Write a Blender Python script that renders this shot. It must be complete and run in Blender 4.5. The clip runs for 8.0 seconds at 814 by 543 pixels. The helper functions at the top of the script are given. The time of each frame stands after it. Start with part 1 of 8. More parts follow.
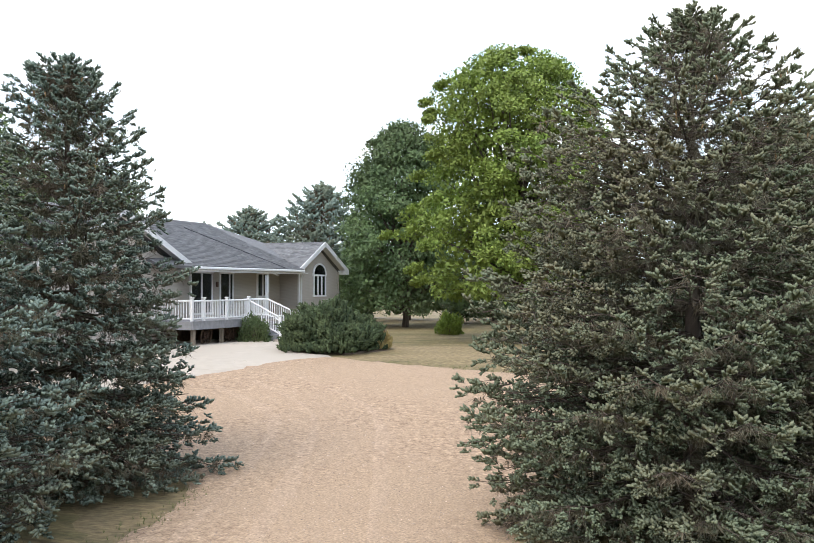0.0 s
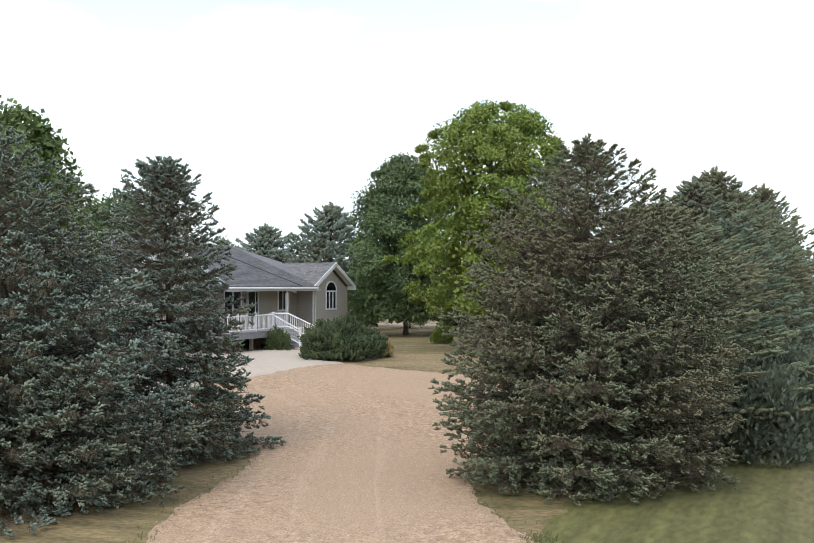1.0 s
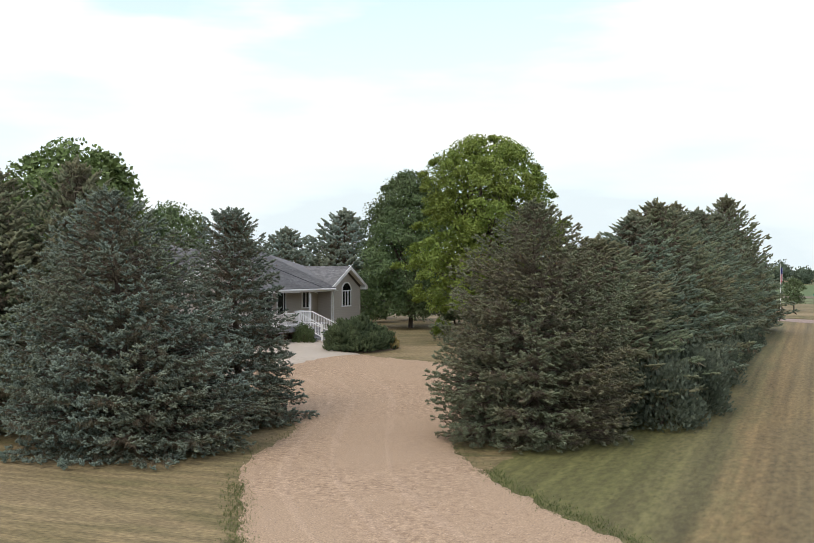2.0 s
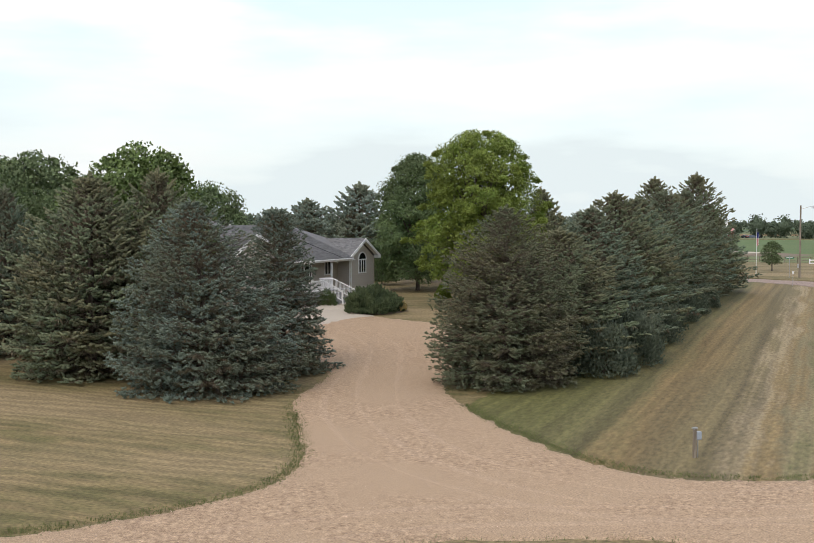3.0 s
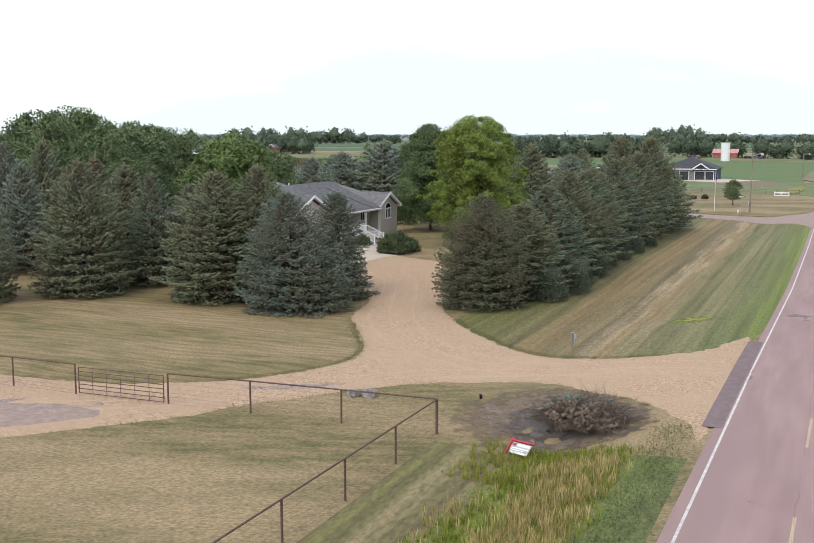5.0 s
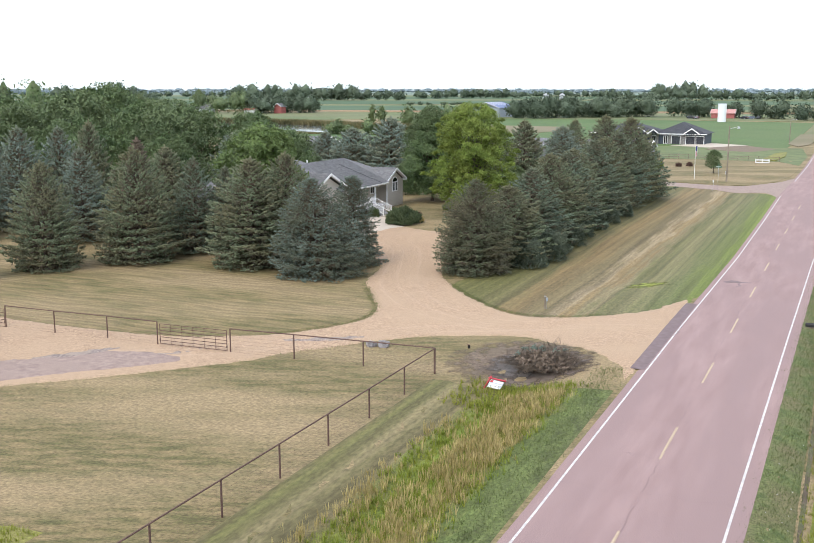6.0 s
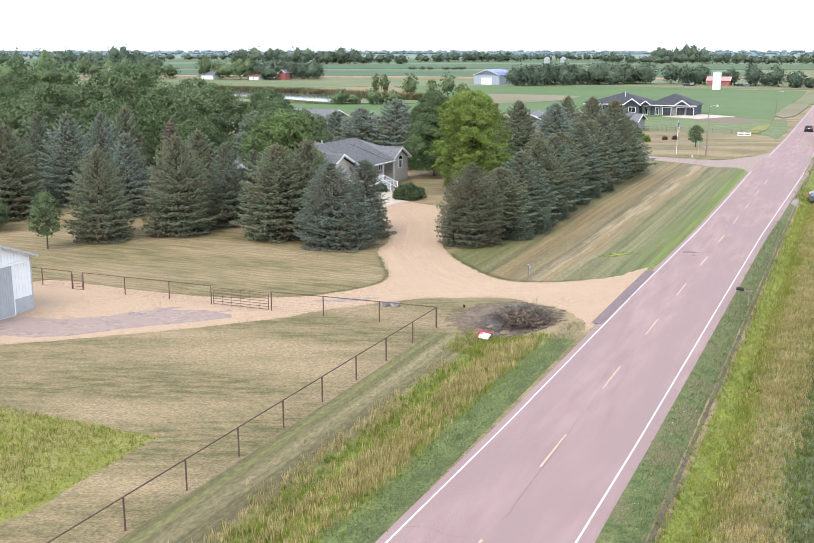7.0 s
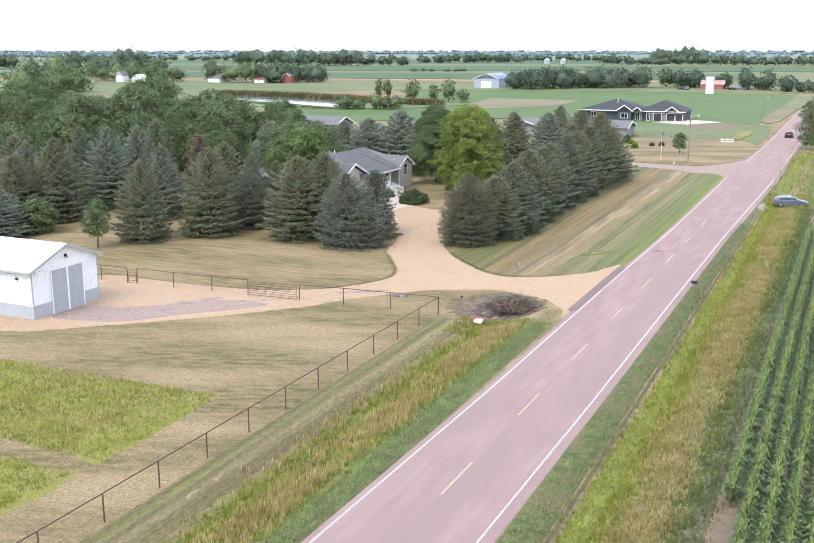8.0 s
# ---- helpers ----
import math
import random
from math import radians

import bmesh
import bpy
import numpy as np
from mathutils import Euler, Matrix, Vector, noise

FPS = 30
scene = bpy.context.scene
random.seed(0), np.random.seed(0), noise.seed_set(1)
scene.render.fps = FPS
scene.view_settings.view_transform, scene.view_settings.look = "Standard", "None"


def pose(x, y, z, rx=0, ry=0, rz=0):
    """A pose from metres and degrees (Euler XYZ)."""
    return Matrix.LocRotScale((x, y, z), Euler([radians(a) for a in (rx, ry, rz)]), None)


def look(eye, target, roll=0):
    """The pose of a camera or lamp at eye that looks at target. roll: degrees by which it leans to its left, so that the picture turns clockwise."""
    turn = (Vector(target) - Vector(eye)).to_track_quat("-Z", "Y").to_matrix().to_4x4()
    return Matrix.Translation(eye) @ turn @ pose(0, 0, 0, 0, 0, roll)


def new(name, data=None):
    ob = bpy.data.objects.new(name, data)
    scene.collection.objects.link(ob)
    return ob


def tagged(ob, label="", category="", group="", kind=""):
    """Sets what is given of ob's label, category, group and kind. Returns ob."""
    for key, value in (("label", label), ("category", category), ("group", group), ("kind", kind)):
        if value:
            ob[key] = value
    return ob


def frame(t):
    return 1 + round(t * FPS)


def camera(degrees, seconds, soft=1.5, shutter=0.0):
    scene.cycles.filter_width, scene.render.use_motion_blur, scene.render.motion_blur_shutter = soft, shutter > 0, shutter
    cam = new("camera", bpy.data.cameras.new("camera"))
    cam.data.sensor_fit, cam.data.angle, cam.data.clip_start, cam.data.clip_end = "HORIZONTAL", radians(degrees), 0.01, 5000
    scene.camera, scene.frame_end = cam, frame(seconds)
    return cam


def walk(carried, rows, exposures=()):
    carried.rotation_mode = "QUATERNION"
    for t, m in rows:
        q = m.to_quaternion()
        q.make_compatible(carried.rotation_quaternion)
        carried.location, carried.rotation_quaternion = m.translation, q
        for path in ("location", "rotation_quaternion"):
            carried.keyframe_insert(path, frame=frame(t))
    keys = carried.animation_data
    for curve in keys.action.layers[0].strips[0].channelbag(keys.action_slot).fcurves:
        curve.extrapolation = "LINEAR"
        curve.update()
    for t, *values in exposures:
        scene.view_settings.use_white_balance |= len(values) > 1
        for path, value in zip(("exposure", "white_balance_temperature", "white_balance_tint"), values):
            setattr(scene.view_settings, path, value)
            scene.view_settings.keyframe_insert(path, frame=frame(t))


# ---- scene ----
cam = camera(45.0, 8.0, soft=0.55)
# seconds, eye x, y, z, yaw, pitch
ROWS = [
    (0.0, -0.131, -0.393, 3.946, 0.042, 0.908),
    (0.5, 0.023, -4.207, 4.277, 0.091, 0.999),
    (1.0, 0.133, -8.825, 4.775, 0.256, 0.984),
    (1.5, 0.271, -13.861, 5.283, 0.472, 0.862),
    (3.0, 0.935, -31.191, 7.696, 1.381, -2.788),
    (3.5, 1.208, -37.642, 8.622, 1.730, -4.034),
    (4.0, 1.455, -44.351, 9.724, 2.050, -5.286),
    (4.5, 1.664, -51.150, 11.265, 2.256, -6.649),
    (6.0, 2.408, -72.103, 16.504, 2.652, -10.599),
    (6.5, 2.542, -79.203, 18.328, 2.691, -11.986),
    (7.0, 2.617, -86.294, 20.074, 2.731, -12.791),
    (7.5, 2.700, -93.317, 21.562, 2.775, -12.827),
    (8.0, 2.766, -100.361, 22.954, 2.791, -12.835),
]
EXPOSURES = [(0.0, 0.96, 6600, 10), (0.5, 0.84, 6600, 10), (1.0, 0.60, 6750, 10), (1.5, 0.40, 6900, 11), (3.0, 0.18, 7250, 12), (3.5, 0.20, 7250, 12), (4.5, 0.30, 7080, 12), (6.0, 0.80, 6800, 11), (6.5, 0.95, 6700, 11), (8.0, 1.10, 6600, 12)]
walk(cam, [(t, pose(x, y, z, 90 + pitch, 0, yaw)) for t, x, y, z, yaw, pitch in ROWS], EXPOSURES)

# ---- light: a bright, thinly overcast day ----
SUN_EL, SUN_AZ = 52.0, 215.0
world = bpy.data.worlds.new("overcast_sky")
scene.world = world
world.use_nodes = True
wn, wl = world.node_tree.nodes, world.node_tree.links
wn.clear()
sky = wn.new("ShaderNodeTexSky")
sky.sky_type, sky.sun_disc = "NISHITA", False
sky.sun_elevation, sky.sun_rotation = radians(SUN_EL), radians(SUN_AZ)
sky.dust_density = 0.3
wtc = wn.new("ShaderNodeTexCoord")
wmap = wn.new("ShaderNodeMapping")
wmap.inputs["Scale"].default_value = (1.0, 1.0, 4.5)
wnoise = wn.new("ShaderNodeTexNoise")
wnoise.inputs["Scale"].default_value = 2.6
wnoise.inputs["Detail"].default_value = 5.0
wramp = wn.new("ShaderNodeValToRGB")
wramp.color_ramp.elements[0].position, wramp.color_ramp.elements[0].color = 0.42, (0.2, 0.2, 0.2, 1)
wramp.color_ramp.elements[1].position, wramp.color_ramp.elements[1].color = 0.60, (1, 1, 1, 1)
wbright = wn.new("ShaderNodeVectorMath")
wbright.operation = "SCALE"
wbright.inputs["Scale"].default_value = 0.24
wmix = wn.new("ShaderNodeMix")
wmix.data_type = "RGBA"
wmix.inputs["B"].default_value = (1.05, 1.085, 1.125, 1)
wbg = wn.new("ShaderNodeBackground")
wout = wn.new("ShaderNodeOutputWorld")
wl.new(wtc.outputs["Generated"], wmap.inputs["Vector"])
wl.new(wmap.outputs["Vector"], wnoise.inputs["Vector"])
wl.new(wnoise.outputs["Fac"], wramp.inputs["Fac"])
wl.new(sky.outputs["Color"], wbright.inputs[0])
wl.new(wbright.outputs["Vector"], wmix.inputs["A"])
wl.new(wramp.outputs["Color"], wmix.inputs["Factor"])
wsep = wn.new("ShaderNodeSeparateXYZ")
wl.new(wtc.outputs["Generated"], wsep.inputs["Vector"])
wlift = wn.new("ShaderNodeMath")
wlift.operation = "MULTIPLY_ADD"
wlift.inputs[1].default_value = 0.40
wl.new(wnoise.outputs["Fac"], wlift.inputs[0])
wl.new(wsep.outputs["Z"], wlift.inputs[2])
wrange = wn.new("ShaderNodeMapRange")
wrange.inputs["From Min"].default_value, wrange.inputs["From Max"].default_value = 0.24, 0.46
wl.new(wlift.outputs["Value"], wrange.inputs["Value"])
whaze = wn.new("ShaderNodeMix")
whaze.data_type = "RGBA"
whaze.inputs["A"].default_value = (0.66, 0.79, 0.88, 1)
wl.new(wrange.outputs["Result"], whaze.inputs["Factor"])
wl.new(wmix.outputs["Result"], whaze.inputs["B"])
wl.new(whaze.outputs["Result"], wbg.inputs["Color"])
wl.new(wbg.outputs["Background"], wout.inputs["Surface"])
sun = new("sun", bpy.data.lights.new("sun", "SUN"))
sun.data.energy, sun.data.angle, sun.data.color = 1.3, radians(32), (1.0, 0.95, 0.88)
_az = radians(SUN_AZ)
sun.matrix_world = look((60 * math.sin(_az), 60 * math.cos(_az), 60 * math.tan(radians(SUN_EL))), (0, 0, 0))

# ---- the plan: everything is squared up with the road ----
# a runs across the road, to its right; s runs along it, away
TH = radians(-21.7)
NX, NY = math.cos(TH), math.sin(TH)


def W(a, s):
    return (NX * a - NY * s, NY * a + NX * s)


def AS(x, y):
    return NX * x + NY * y, -NY * x + NX * y


def sm(e0, e1, v):
    u = np.clip((v - e0) / (e1 - e0), 0, 1)
    return u * u * (3 - 2 * u)


def H(x, y):
    """The ground's height."""
    a, s = AS(x, y)
    far = 0.55 * sm(70, 120, np.hypot(a + 10, s - 10))
    mound = 1.45 * sm(17, 39, y) * (1 - sm(75, 120, y)) * (1 - sm(-8, 14, a)) * sm(-75, -45, a)
    z = 0.05 + far * (1 - mound / 1.5) + mound
    # driveway mouth climbs to the road; beside it lies a ditch
    mouth = sm(-13.5, -9.0, s) * (1 - sm(6, 22, s))
    ditch = sm(8.6, 13.0, a) * (1 - sm(13.5, 17.8, a))
    z = z - (0.55 * (1 - mouth) * (1 - 0.75 * sm(6, 24, s))) * ditch
    rise = sm(11 - 6 * mouth, 18.0, a)
    z = z + (0.70 - z) * rise * (1 - sm(26.6, 29.6, a))
    dr = sm(27.0, 29.5, a) * (1 - sm(29.5, 33.5, a))
    z = z - 0.35 * dr
    return z


def h(x, y):
    return float(H(x, y))

# ---- materials ----
def mat(name, c1, c2, scale=4.0, rough=0.85, bump=0.3, bscale=None, metal=0.0, c3=None, big=0.15, island=0.0, spec=0.3, stretch=(1, 1, 1), rotz=0.0, translucent=0.0, lo=0.35, hi=0.65, bdist=0.02, fine=None):
    """Two colours mixed by fine noise, a third by broad noise, with relief and some variation from piece to piece."""
    m = bpy.data.materials.new(name)
    m.use_nodes = True
    n, l = m.node_tree.nodes, m.node_tree.links
    b = n["Principled BSDF"]
    b.inputs["Roughness"].default_value, b.inputs["Metallic"].default_value = rough, metal
    b.inputs["Specular IOR Level"].default_value = spec
    tc, mp = n.new("ShaderNodeTexCoord"), n.new("ShaderNodeMapping")
    mp.inputs["Scale"].default_value = stretch
    mp.inputs["Rotation"].default_value = (0, 0, rotz)
    l.new(tc.outputs["Object"], mp.inputs["Vector"])
    nz = n.new("ShaderNodeTexNoise")
    nz.inputs["Scale"].default_value, nz.inputs["Detail"].default_value = scale, 8
    l.new(mp.outputs["Vector"], nz.inputs["Vector"])
    rp = n.new("ShaderNodeValToRGB")
    rp.color_ramp.elements[0].position, rp.color_ramp.elements[0].color = lo, (*c1, 1)
    rp.color_ramp.elements[1].position, rp.color_ramp.elements[1].color = hi, (*c2, 1)
    l.new(nz.outputs["Fac"], rp.inputs["Fac"])
    out = rp.outputs["Color"]
    if c3:
        nb = n.new("ShaderNodeTexNoise")
        nb.inputs["Scale"].default_value, nb.inputs["Detail"].default_value = big, 4
        l.new(mp.outputs["Vector"], nb.inputs["Vector"])
        r2 = n.new("ShaderNodeValToRGB")
        r2.color_ramp.elements[0].position, r2.color_ramp.elements[1].position = 0.42, 0.62
        l.new(nb.outputs["Fac"], r2.inputs["Fac"])
        mx = n.new("ShaderNodeMix")
        mx.data_type = "RGBA"
        l.new(r2.outputs["Color"], mx.inputs["Factor"])
        l.new(out, mx.inputs["A"])
        mx.inputs["B"].default_value = (*c3, 1)
        out = mx.outputs["Result"]
    if fine:
        nf, mf, fm = n.new("ShaderNodeTexNoise"), n.new("ShaderNodeMapRange"), n.new("ShaderNodeMapping")
        nf.inputs["Scale"].default_value, nf.inputs["Detail"].default_value = fine[0], 3
        fm.inputs["Scale"].default_value = fine[3] if len(fine) > 3 else (1, 1, 1)
        mf.inputs["From Min"].default_value, mf.inputs["From Max"].default_value = 0.3, 0.7
        mf.inputs["To Min"].default_value, mf.inputs["To Max"].default_value = fine[1], fine[2]
        hf = n.new("ShaderNodeHueSaturation")
        l.new(tc.outputs["Object"], fm.inputs["Vector"])
        l.new(fm.outputs["Vector"], nf.inputs["Vector"])
        l.new(nf.outputs["Fac"], mf.inputs["Value"])
        l.new(mf.outputs["Result"], hf.inputs["Value"])
        l.new(out, hf.inputs["Color"])
        out = hf.outputs["Color"]
    if island:
        ge = n.new("ShaderNodeNewGeometry")
        mr = n.new("ShaderNodeMapRange")
        mr.inputs["To Min"].default_value, mr.inputs["To Max"].default_value = 1 - island, 1 + island
        l.new(ge.outputs["Random Per Island"], mr.inputs["Value"])
        hs = n.new("ShaderNodeHueSaturation")
        l.new(mr.outputs["Result"], hs.inputs["Value"])
        l.new(out, hs.inputs["Color"])
        out = hs.outputs["Color"]
    l.new(out, b.inputs["Base Color"])
    if bump:
        n2 = n.new("ShaderNodeTexNoise")
        n2.inputs["Scale"].default_value, n2.inputs["Detail"].default_value = bscale or scale * 2, 5
        l.new(mp.outputs["Vector"], n2.inputs["Vector"])
        bp = n.new("ShaderNodeBump")
        bp.inputs["Strength"].default_value, bp.inputs["Distance"].default_value = bump, bdist
        l.new(n2.outputs["Fac"], bp.inputs["Height"])
        l.new(bp.outputs["Normal"], b.inputs["Normal"])
    if translucent:
        tr, ad = n.new("ShaderNodeBsdfTranslucent"), n.new("ShaderNodeMixShader")
        ad.inputs["Fac"].default_value = translucent
        l.new(out, tr.inputs["Color"])
        l.new(b.outputs["BSDF"], ad.inputs[1])
        l.new(tr.outputs["BSDF"], ad.inputs[2])
        l.new(ad.outputs["Shader"], n["Material Output"].inputs["Surface"])
    return m


M_GROUND = mat("dry_mown_grass", (0.100, 0.094, 0.036), (0.208, 0.157, 0.078), 1.9, c3=(0.258, 0.194, 0.107), big=0.17, bump=0.8, bscale=30, stretch=(0.28, 1.0, 1), rotz=0.25, lo=0.36, hi=0.64, fine=(11, 0.62, 1.38, (0.6, 1, 1)))
M_GRAVEL = mat("pink_quartzite_gravel", (0.252, 0.169, 0.110), (0.50, 0.358, 0.240), 7, c3=(0.388, 0.276, 0.184), big=0.22, bump=0.9, bscale=22, lo=0.3, hi=0.7, fine=(22, 0.64, 1.36))
M_ROAD = mat("pink_asphalt", (0.255, 0.171, 0.163), (0.312, 0.216, 0.205), 1.3, c3=(0.259, 0.179, 0.172), big=0.35, bump=0.3, bscale=40, stretch=(1, 0.14, 1), fine=(24, 0.80, 1.20))
M_PAVE = mat("pale_concrete", (0.42, 0.365, 0.305), (0.49, 0.43, 0.36), 3, c3=(0.45, 0.395, 0.33), big=0.3, bump=0.1, bscale=60)
M_WHITELINE = mat("white_road_paint", (0.42, 0.40, 0.39), (0.60, 0.58, 0.57), 6, bump=0.1)
M_YELLOW = mat("yellow_road_paint", (0.40, 0.305, 0.22), (0.48, 0.38, 0.26), 6, bump=0.1)
M_TAN = mat("ripe_tan_grass", (0.33, 0.265, 0.11), (0.50, 0.405, 0.19), 0.6, island=0.3, bump=0, translucent=0.4)
M_LIME = mat("lime_meadow_grass", (0.19, 0.222, 0.03), (0.31, 0.32, 0.062), 0.35, island=0.25, bump=0, translucent=0.4)
M_WEED = mat("green_weeds", (0.112, 0.142, 0.052), (0.175, 0.205, 0.082), 0.6, island=0.3, bump=0, translucent=0.4)
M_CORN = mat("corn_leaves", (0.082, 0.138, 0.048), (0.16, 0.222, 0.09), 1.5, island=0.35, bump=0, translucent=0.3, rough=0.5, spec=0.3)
M_CREST = mat("lime_corn_top_leaves", (0.22, 0.275, 0.06), (0.34, 0.375, 0.10), 1.5, island=0.25, bump=0, translucent=0.4, rough=0.5)
M_VERGE = mat("green_verge", (0.065, 0.095, 0.028), (0.125, 0.145, 0.05), 2.0, c3=(0.13, 0.12, 0.055), big=0.5, bump=0.6, bscale=20, fine=(12, 0.55, 1.4))
M_MEADOW = mat("yellow_green_meadow", (0.135, 0.145, 0.026), (0.205, 0.208, 0.040), 0.8, c3=(0.205, 0.190, 0.060), big=0.25, bump=0.6, bscale=20, fine=(9, 0.65, 1.3))
M_DIRT = mat("bare_brown_soil", (0.12, 0.085, 0.06), (0.22, 0.165, 0.12), 3, c3=(0.16, 0.12, 0.085), big=0.4, bump=0.5, bscale=20)
M_PEAT = mat("dark_damp_soil", (0.065, 0.05, 0.036), (0.13, 0.10, 0.07), 3, c3=(0.10, 0.105, 0.05), big=0.7, bump=0.5, bscale=20, fine=(12, 0.7, 1.3))
M_SCORCH = mat("scorched_grey_soil", (0.055, 0.045, 0.04), (0.15, 0.115, 0.095), 1.6, c3=(0.19, 0.15, 0.12), big=0.5, bump=0.5, bscale=20)
M_ASH = mat("grey_ash", (0.07, 0.065, 0.063), (0.16, 0.145, 0.135), 3, c3=(0.11, 0.095, 0.085), big=0.8, bump=0.5, bscale=20, fine=(12, 0.75, 1.25))
M_DRYTWIG = mat("dead_brown_twigs", (0.06, 0.047, 0.036), (0.15, 0.115, 0.085), 3, island=0.4, bump=0)
M_MILL = mat("packed_pinkish_millings", (0.225, 0.165, 0.145), (0.33, 0.25, 0.215), 2.5, c3=(0.28, 0.21, 0.18), big=0.5, bump=0.4, bscale=25, fine=(16, 0.78, 1.22))
M_TRACK = mat("pale_wheel_worn_gravel", (0.27, 0.184, 0.123), (0.51, 0.368, 0.253), 7, c3=(0.408, 0.292, 0.199), big=0.22, bump=0.9, bscale=22, lo=0.3, hi=0.7, fine=(20, 0.66, 1.36))
M_PATCH = mat("dark_loose_gravel", (0.14, 0.112, 0.105), (0.34, 0.28, 0.245), 7, c3=(0.30, 0.24, 0.20), big=1.2, lo=0.4, hi=0.62, bump=0.6, bscale=25, fine=(22, 0.6, 1.4))
M_TAR = mat("dark_tar_seal", (0.145, 0.106, 0.108), (0.19, 0.142, 0.144), 3, bump=0.1, lo=0.3, hi=0.7)
M_ROCK = mat("pale_grey_boulder", (0.13, 0.12, 0.12), (0.32, 0.30, 0.30), 3, bump=0.8, bscale=6, bdist=0.05)
M_SLATE = mat("slate_grey_siding", (0.065, 0.075, 0.095), (0.085, 0.095, 0.115), 2, bump=0.1)
M_DARKROOF = mat("charcoal_shingle", (0.035, 0.037, 0.045), (0.07, 0.072, 0.08), 3, bump=0.3)
M_GREYROOF = mat("mid_grey_shingle", (0.12, 0.118, 0.125), (0.175, 0.172, 0.18), 3, bump=0.3)
M_STONEV = mat("grey_stone_veneer", (0.14, 0.13, 0.125), (0.30, 0.28, 0.27), 4, bump=0.6)
M_REDPAINT = mat("red_paint", (0.42, 0.03, 0.05), (0.52, 0.05, 0.07), 4, rough=0.5, bump=0.05)
M_REDBARN = mat("faded_red_cladding", (0.30, 0.09, 0.08), (0.38, 0.13, 0.12), 1, bump=0.1)
M_PINKROOF = mat("faded_pink_roof", (0.42, 0.22, 0.20), (0.50, 0.28, 0.26), 1, bump=0.1)
M_BLUEROOF = mat("dark_blue_steel_roof", (0.05, 0.08, 0.20), (0.07, 0.10, 0.25), 1, rough=0.4, bump=0)
M_GREYBLUE = mat("grey_blue_cladding", (0.30, 0.34, 0.40), (0.36, 0.40, 0.46), 1, rough=0.5, bump=0)
M_PALEWALL = mat("grey_cladding", (0.21, 0.215, 0.225), (0.25, 0.255, 0.265), 1, bump=0)
M_BLACK = mat("black_metal", (0.012, 0.012, 0.014), (0.03, 0.03, 0.032), 5, rough=0.4, bump=0)
M_TYRE = mat("black_rubber", (0.012, 0.012, 0.012), (0.025, 0.025, 0.025), 8, rough=0.8, bump=0.1)
M_CHROME = mat("bright_alloy", (0.5, 0.5, 0.52), (0.6, 0.6, 0.62), 5, rough=0.3, metal=1.0, bump=0)
M_CARSILVER = mat("silver_blue_car_paint", (0.17, 0.20, 0.25), (0.20, 0.23, 0.28), 1, rough=0.25, metal=0.6, bump=0)
M_CARDARK = mat("dark_grey_car_paint", (0.05, 0.055, 0.06), (0.06, 0.065, 0.07), 1, rough=0.25, metal=0.5, bump=0)
M_REDLAMP = mat("red_lens", (0.4, 0.01, 0.01), (0.5, 0.02, 0.02), 3, rough=0.2, bump=0)
M_OLDWOOD = mat("weathered_grey_wood", (0.16, 0.13, 0.10), (0.30, 0.25, 0.20), 6, bump=0.4, stretch=(1, 1, 0.15))
M_BROWNWOOD = mat("dark_brown_wood", (0.06, 0.035, 0.025), (0.12, 0.075, 0.05), 6, bump=0.3)
M_GALV = mat("galvanised_steel", (0.38, 0.39, 0.40), (0.48, 0.49, 0.50), 5, rough=0.4, metal=0.7, bump=0.05)
M_SIGNGREEN = mat("green_sign", (0.02, 0.16, 0.09), (0.03, 0.19, 0.11), 4, rough=0.4, bump=0)
M_FLAGRED = mat("flag_red", (0.40, 0.03, 0.05), (0.46, 0.04, 0.06), 4, bump=0)
M_FLAGBLUE = mat("flag_blue", (0.02, 0.03, 0.14), (0.03, 0.04, 0.17), 4, bump=0)
M_WATER = mat("pale_pond_water", (0.10, 0.12, 0.13), (0.12, 0.14, 0.15), 0.05, rough=0.08, spec=1.0, bump=0.03, bscale=0.6)
M_REED = mat("brown_green_reeds", (0.10, 0.10, 0.045), (0.20, 0.17, 0.08), 0.2, island=0.3, bump=0)
M_F_SOY = mat("soybean_field", (0.058, 0.11, 0.03), (0.08, 0.14, 0.04), 0.06, c3=(0.092, 0.135, 0.046), big=0.012, bump=0.2, bscale=2, fine=(1.5, 0.75, 1.25))
M_F_DARK = mat("dark_green_field", (0.041, 0.086, 0.041), (0.060, 0.112, 0.053), 0.02, c3=(0.068, 0.112, 0.053), big=0.006, bump=0)
M_F_PALE = mat("pale_green_pasture", (0.095, 0.128, 0.048), (0.13, 0.16, 0.066), 0.03, c3=(0.155, 0.155, 0.078), big=0.01, bump=0, fine=(0.5, 0.8, 1.2))
M_F_TAN = mat("stubble_field", (0.186, 0.149, 0.093), (0.248, 0.198, 0.130), 0.03, c3=(0.149, 0.136, 0.074), big=0.01, bump=0)
# farthest fields carry painted haze: green paled towards blue
M_F_HAZE = mat("haze_blue_farmland", (0.12, 0.18, 0.15), (0.16, 0.215, 0.18), 0.004, c3=(0.185, 0.215, 0.17), big=0.0016, bump=0)
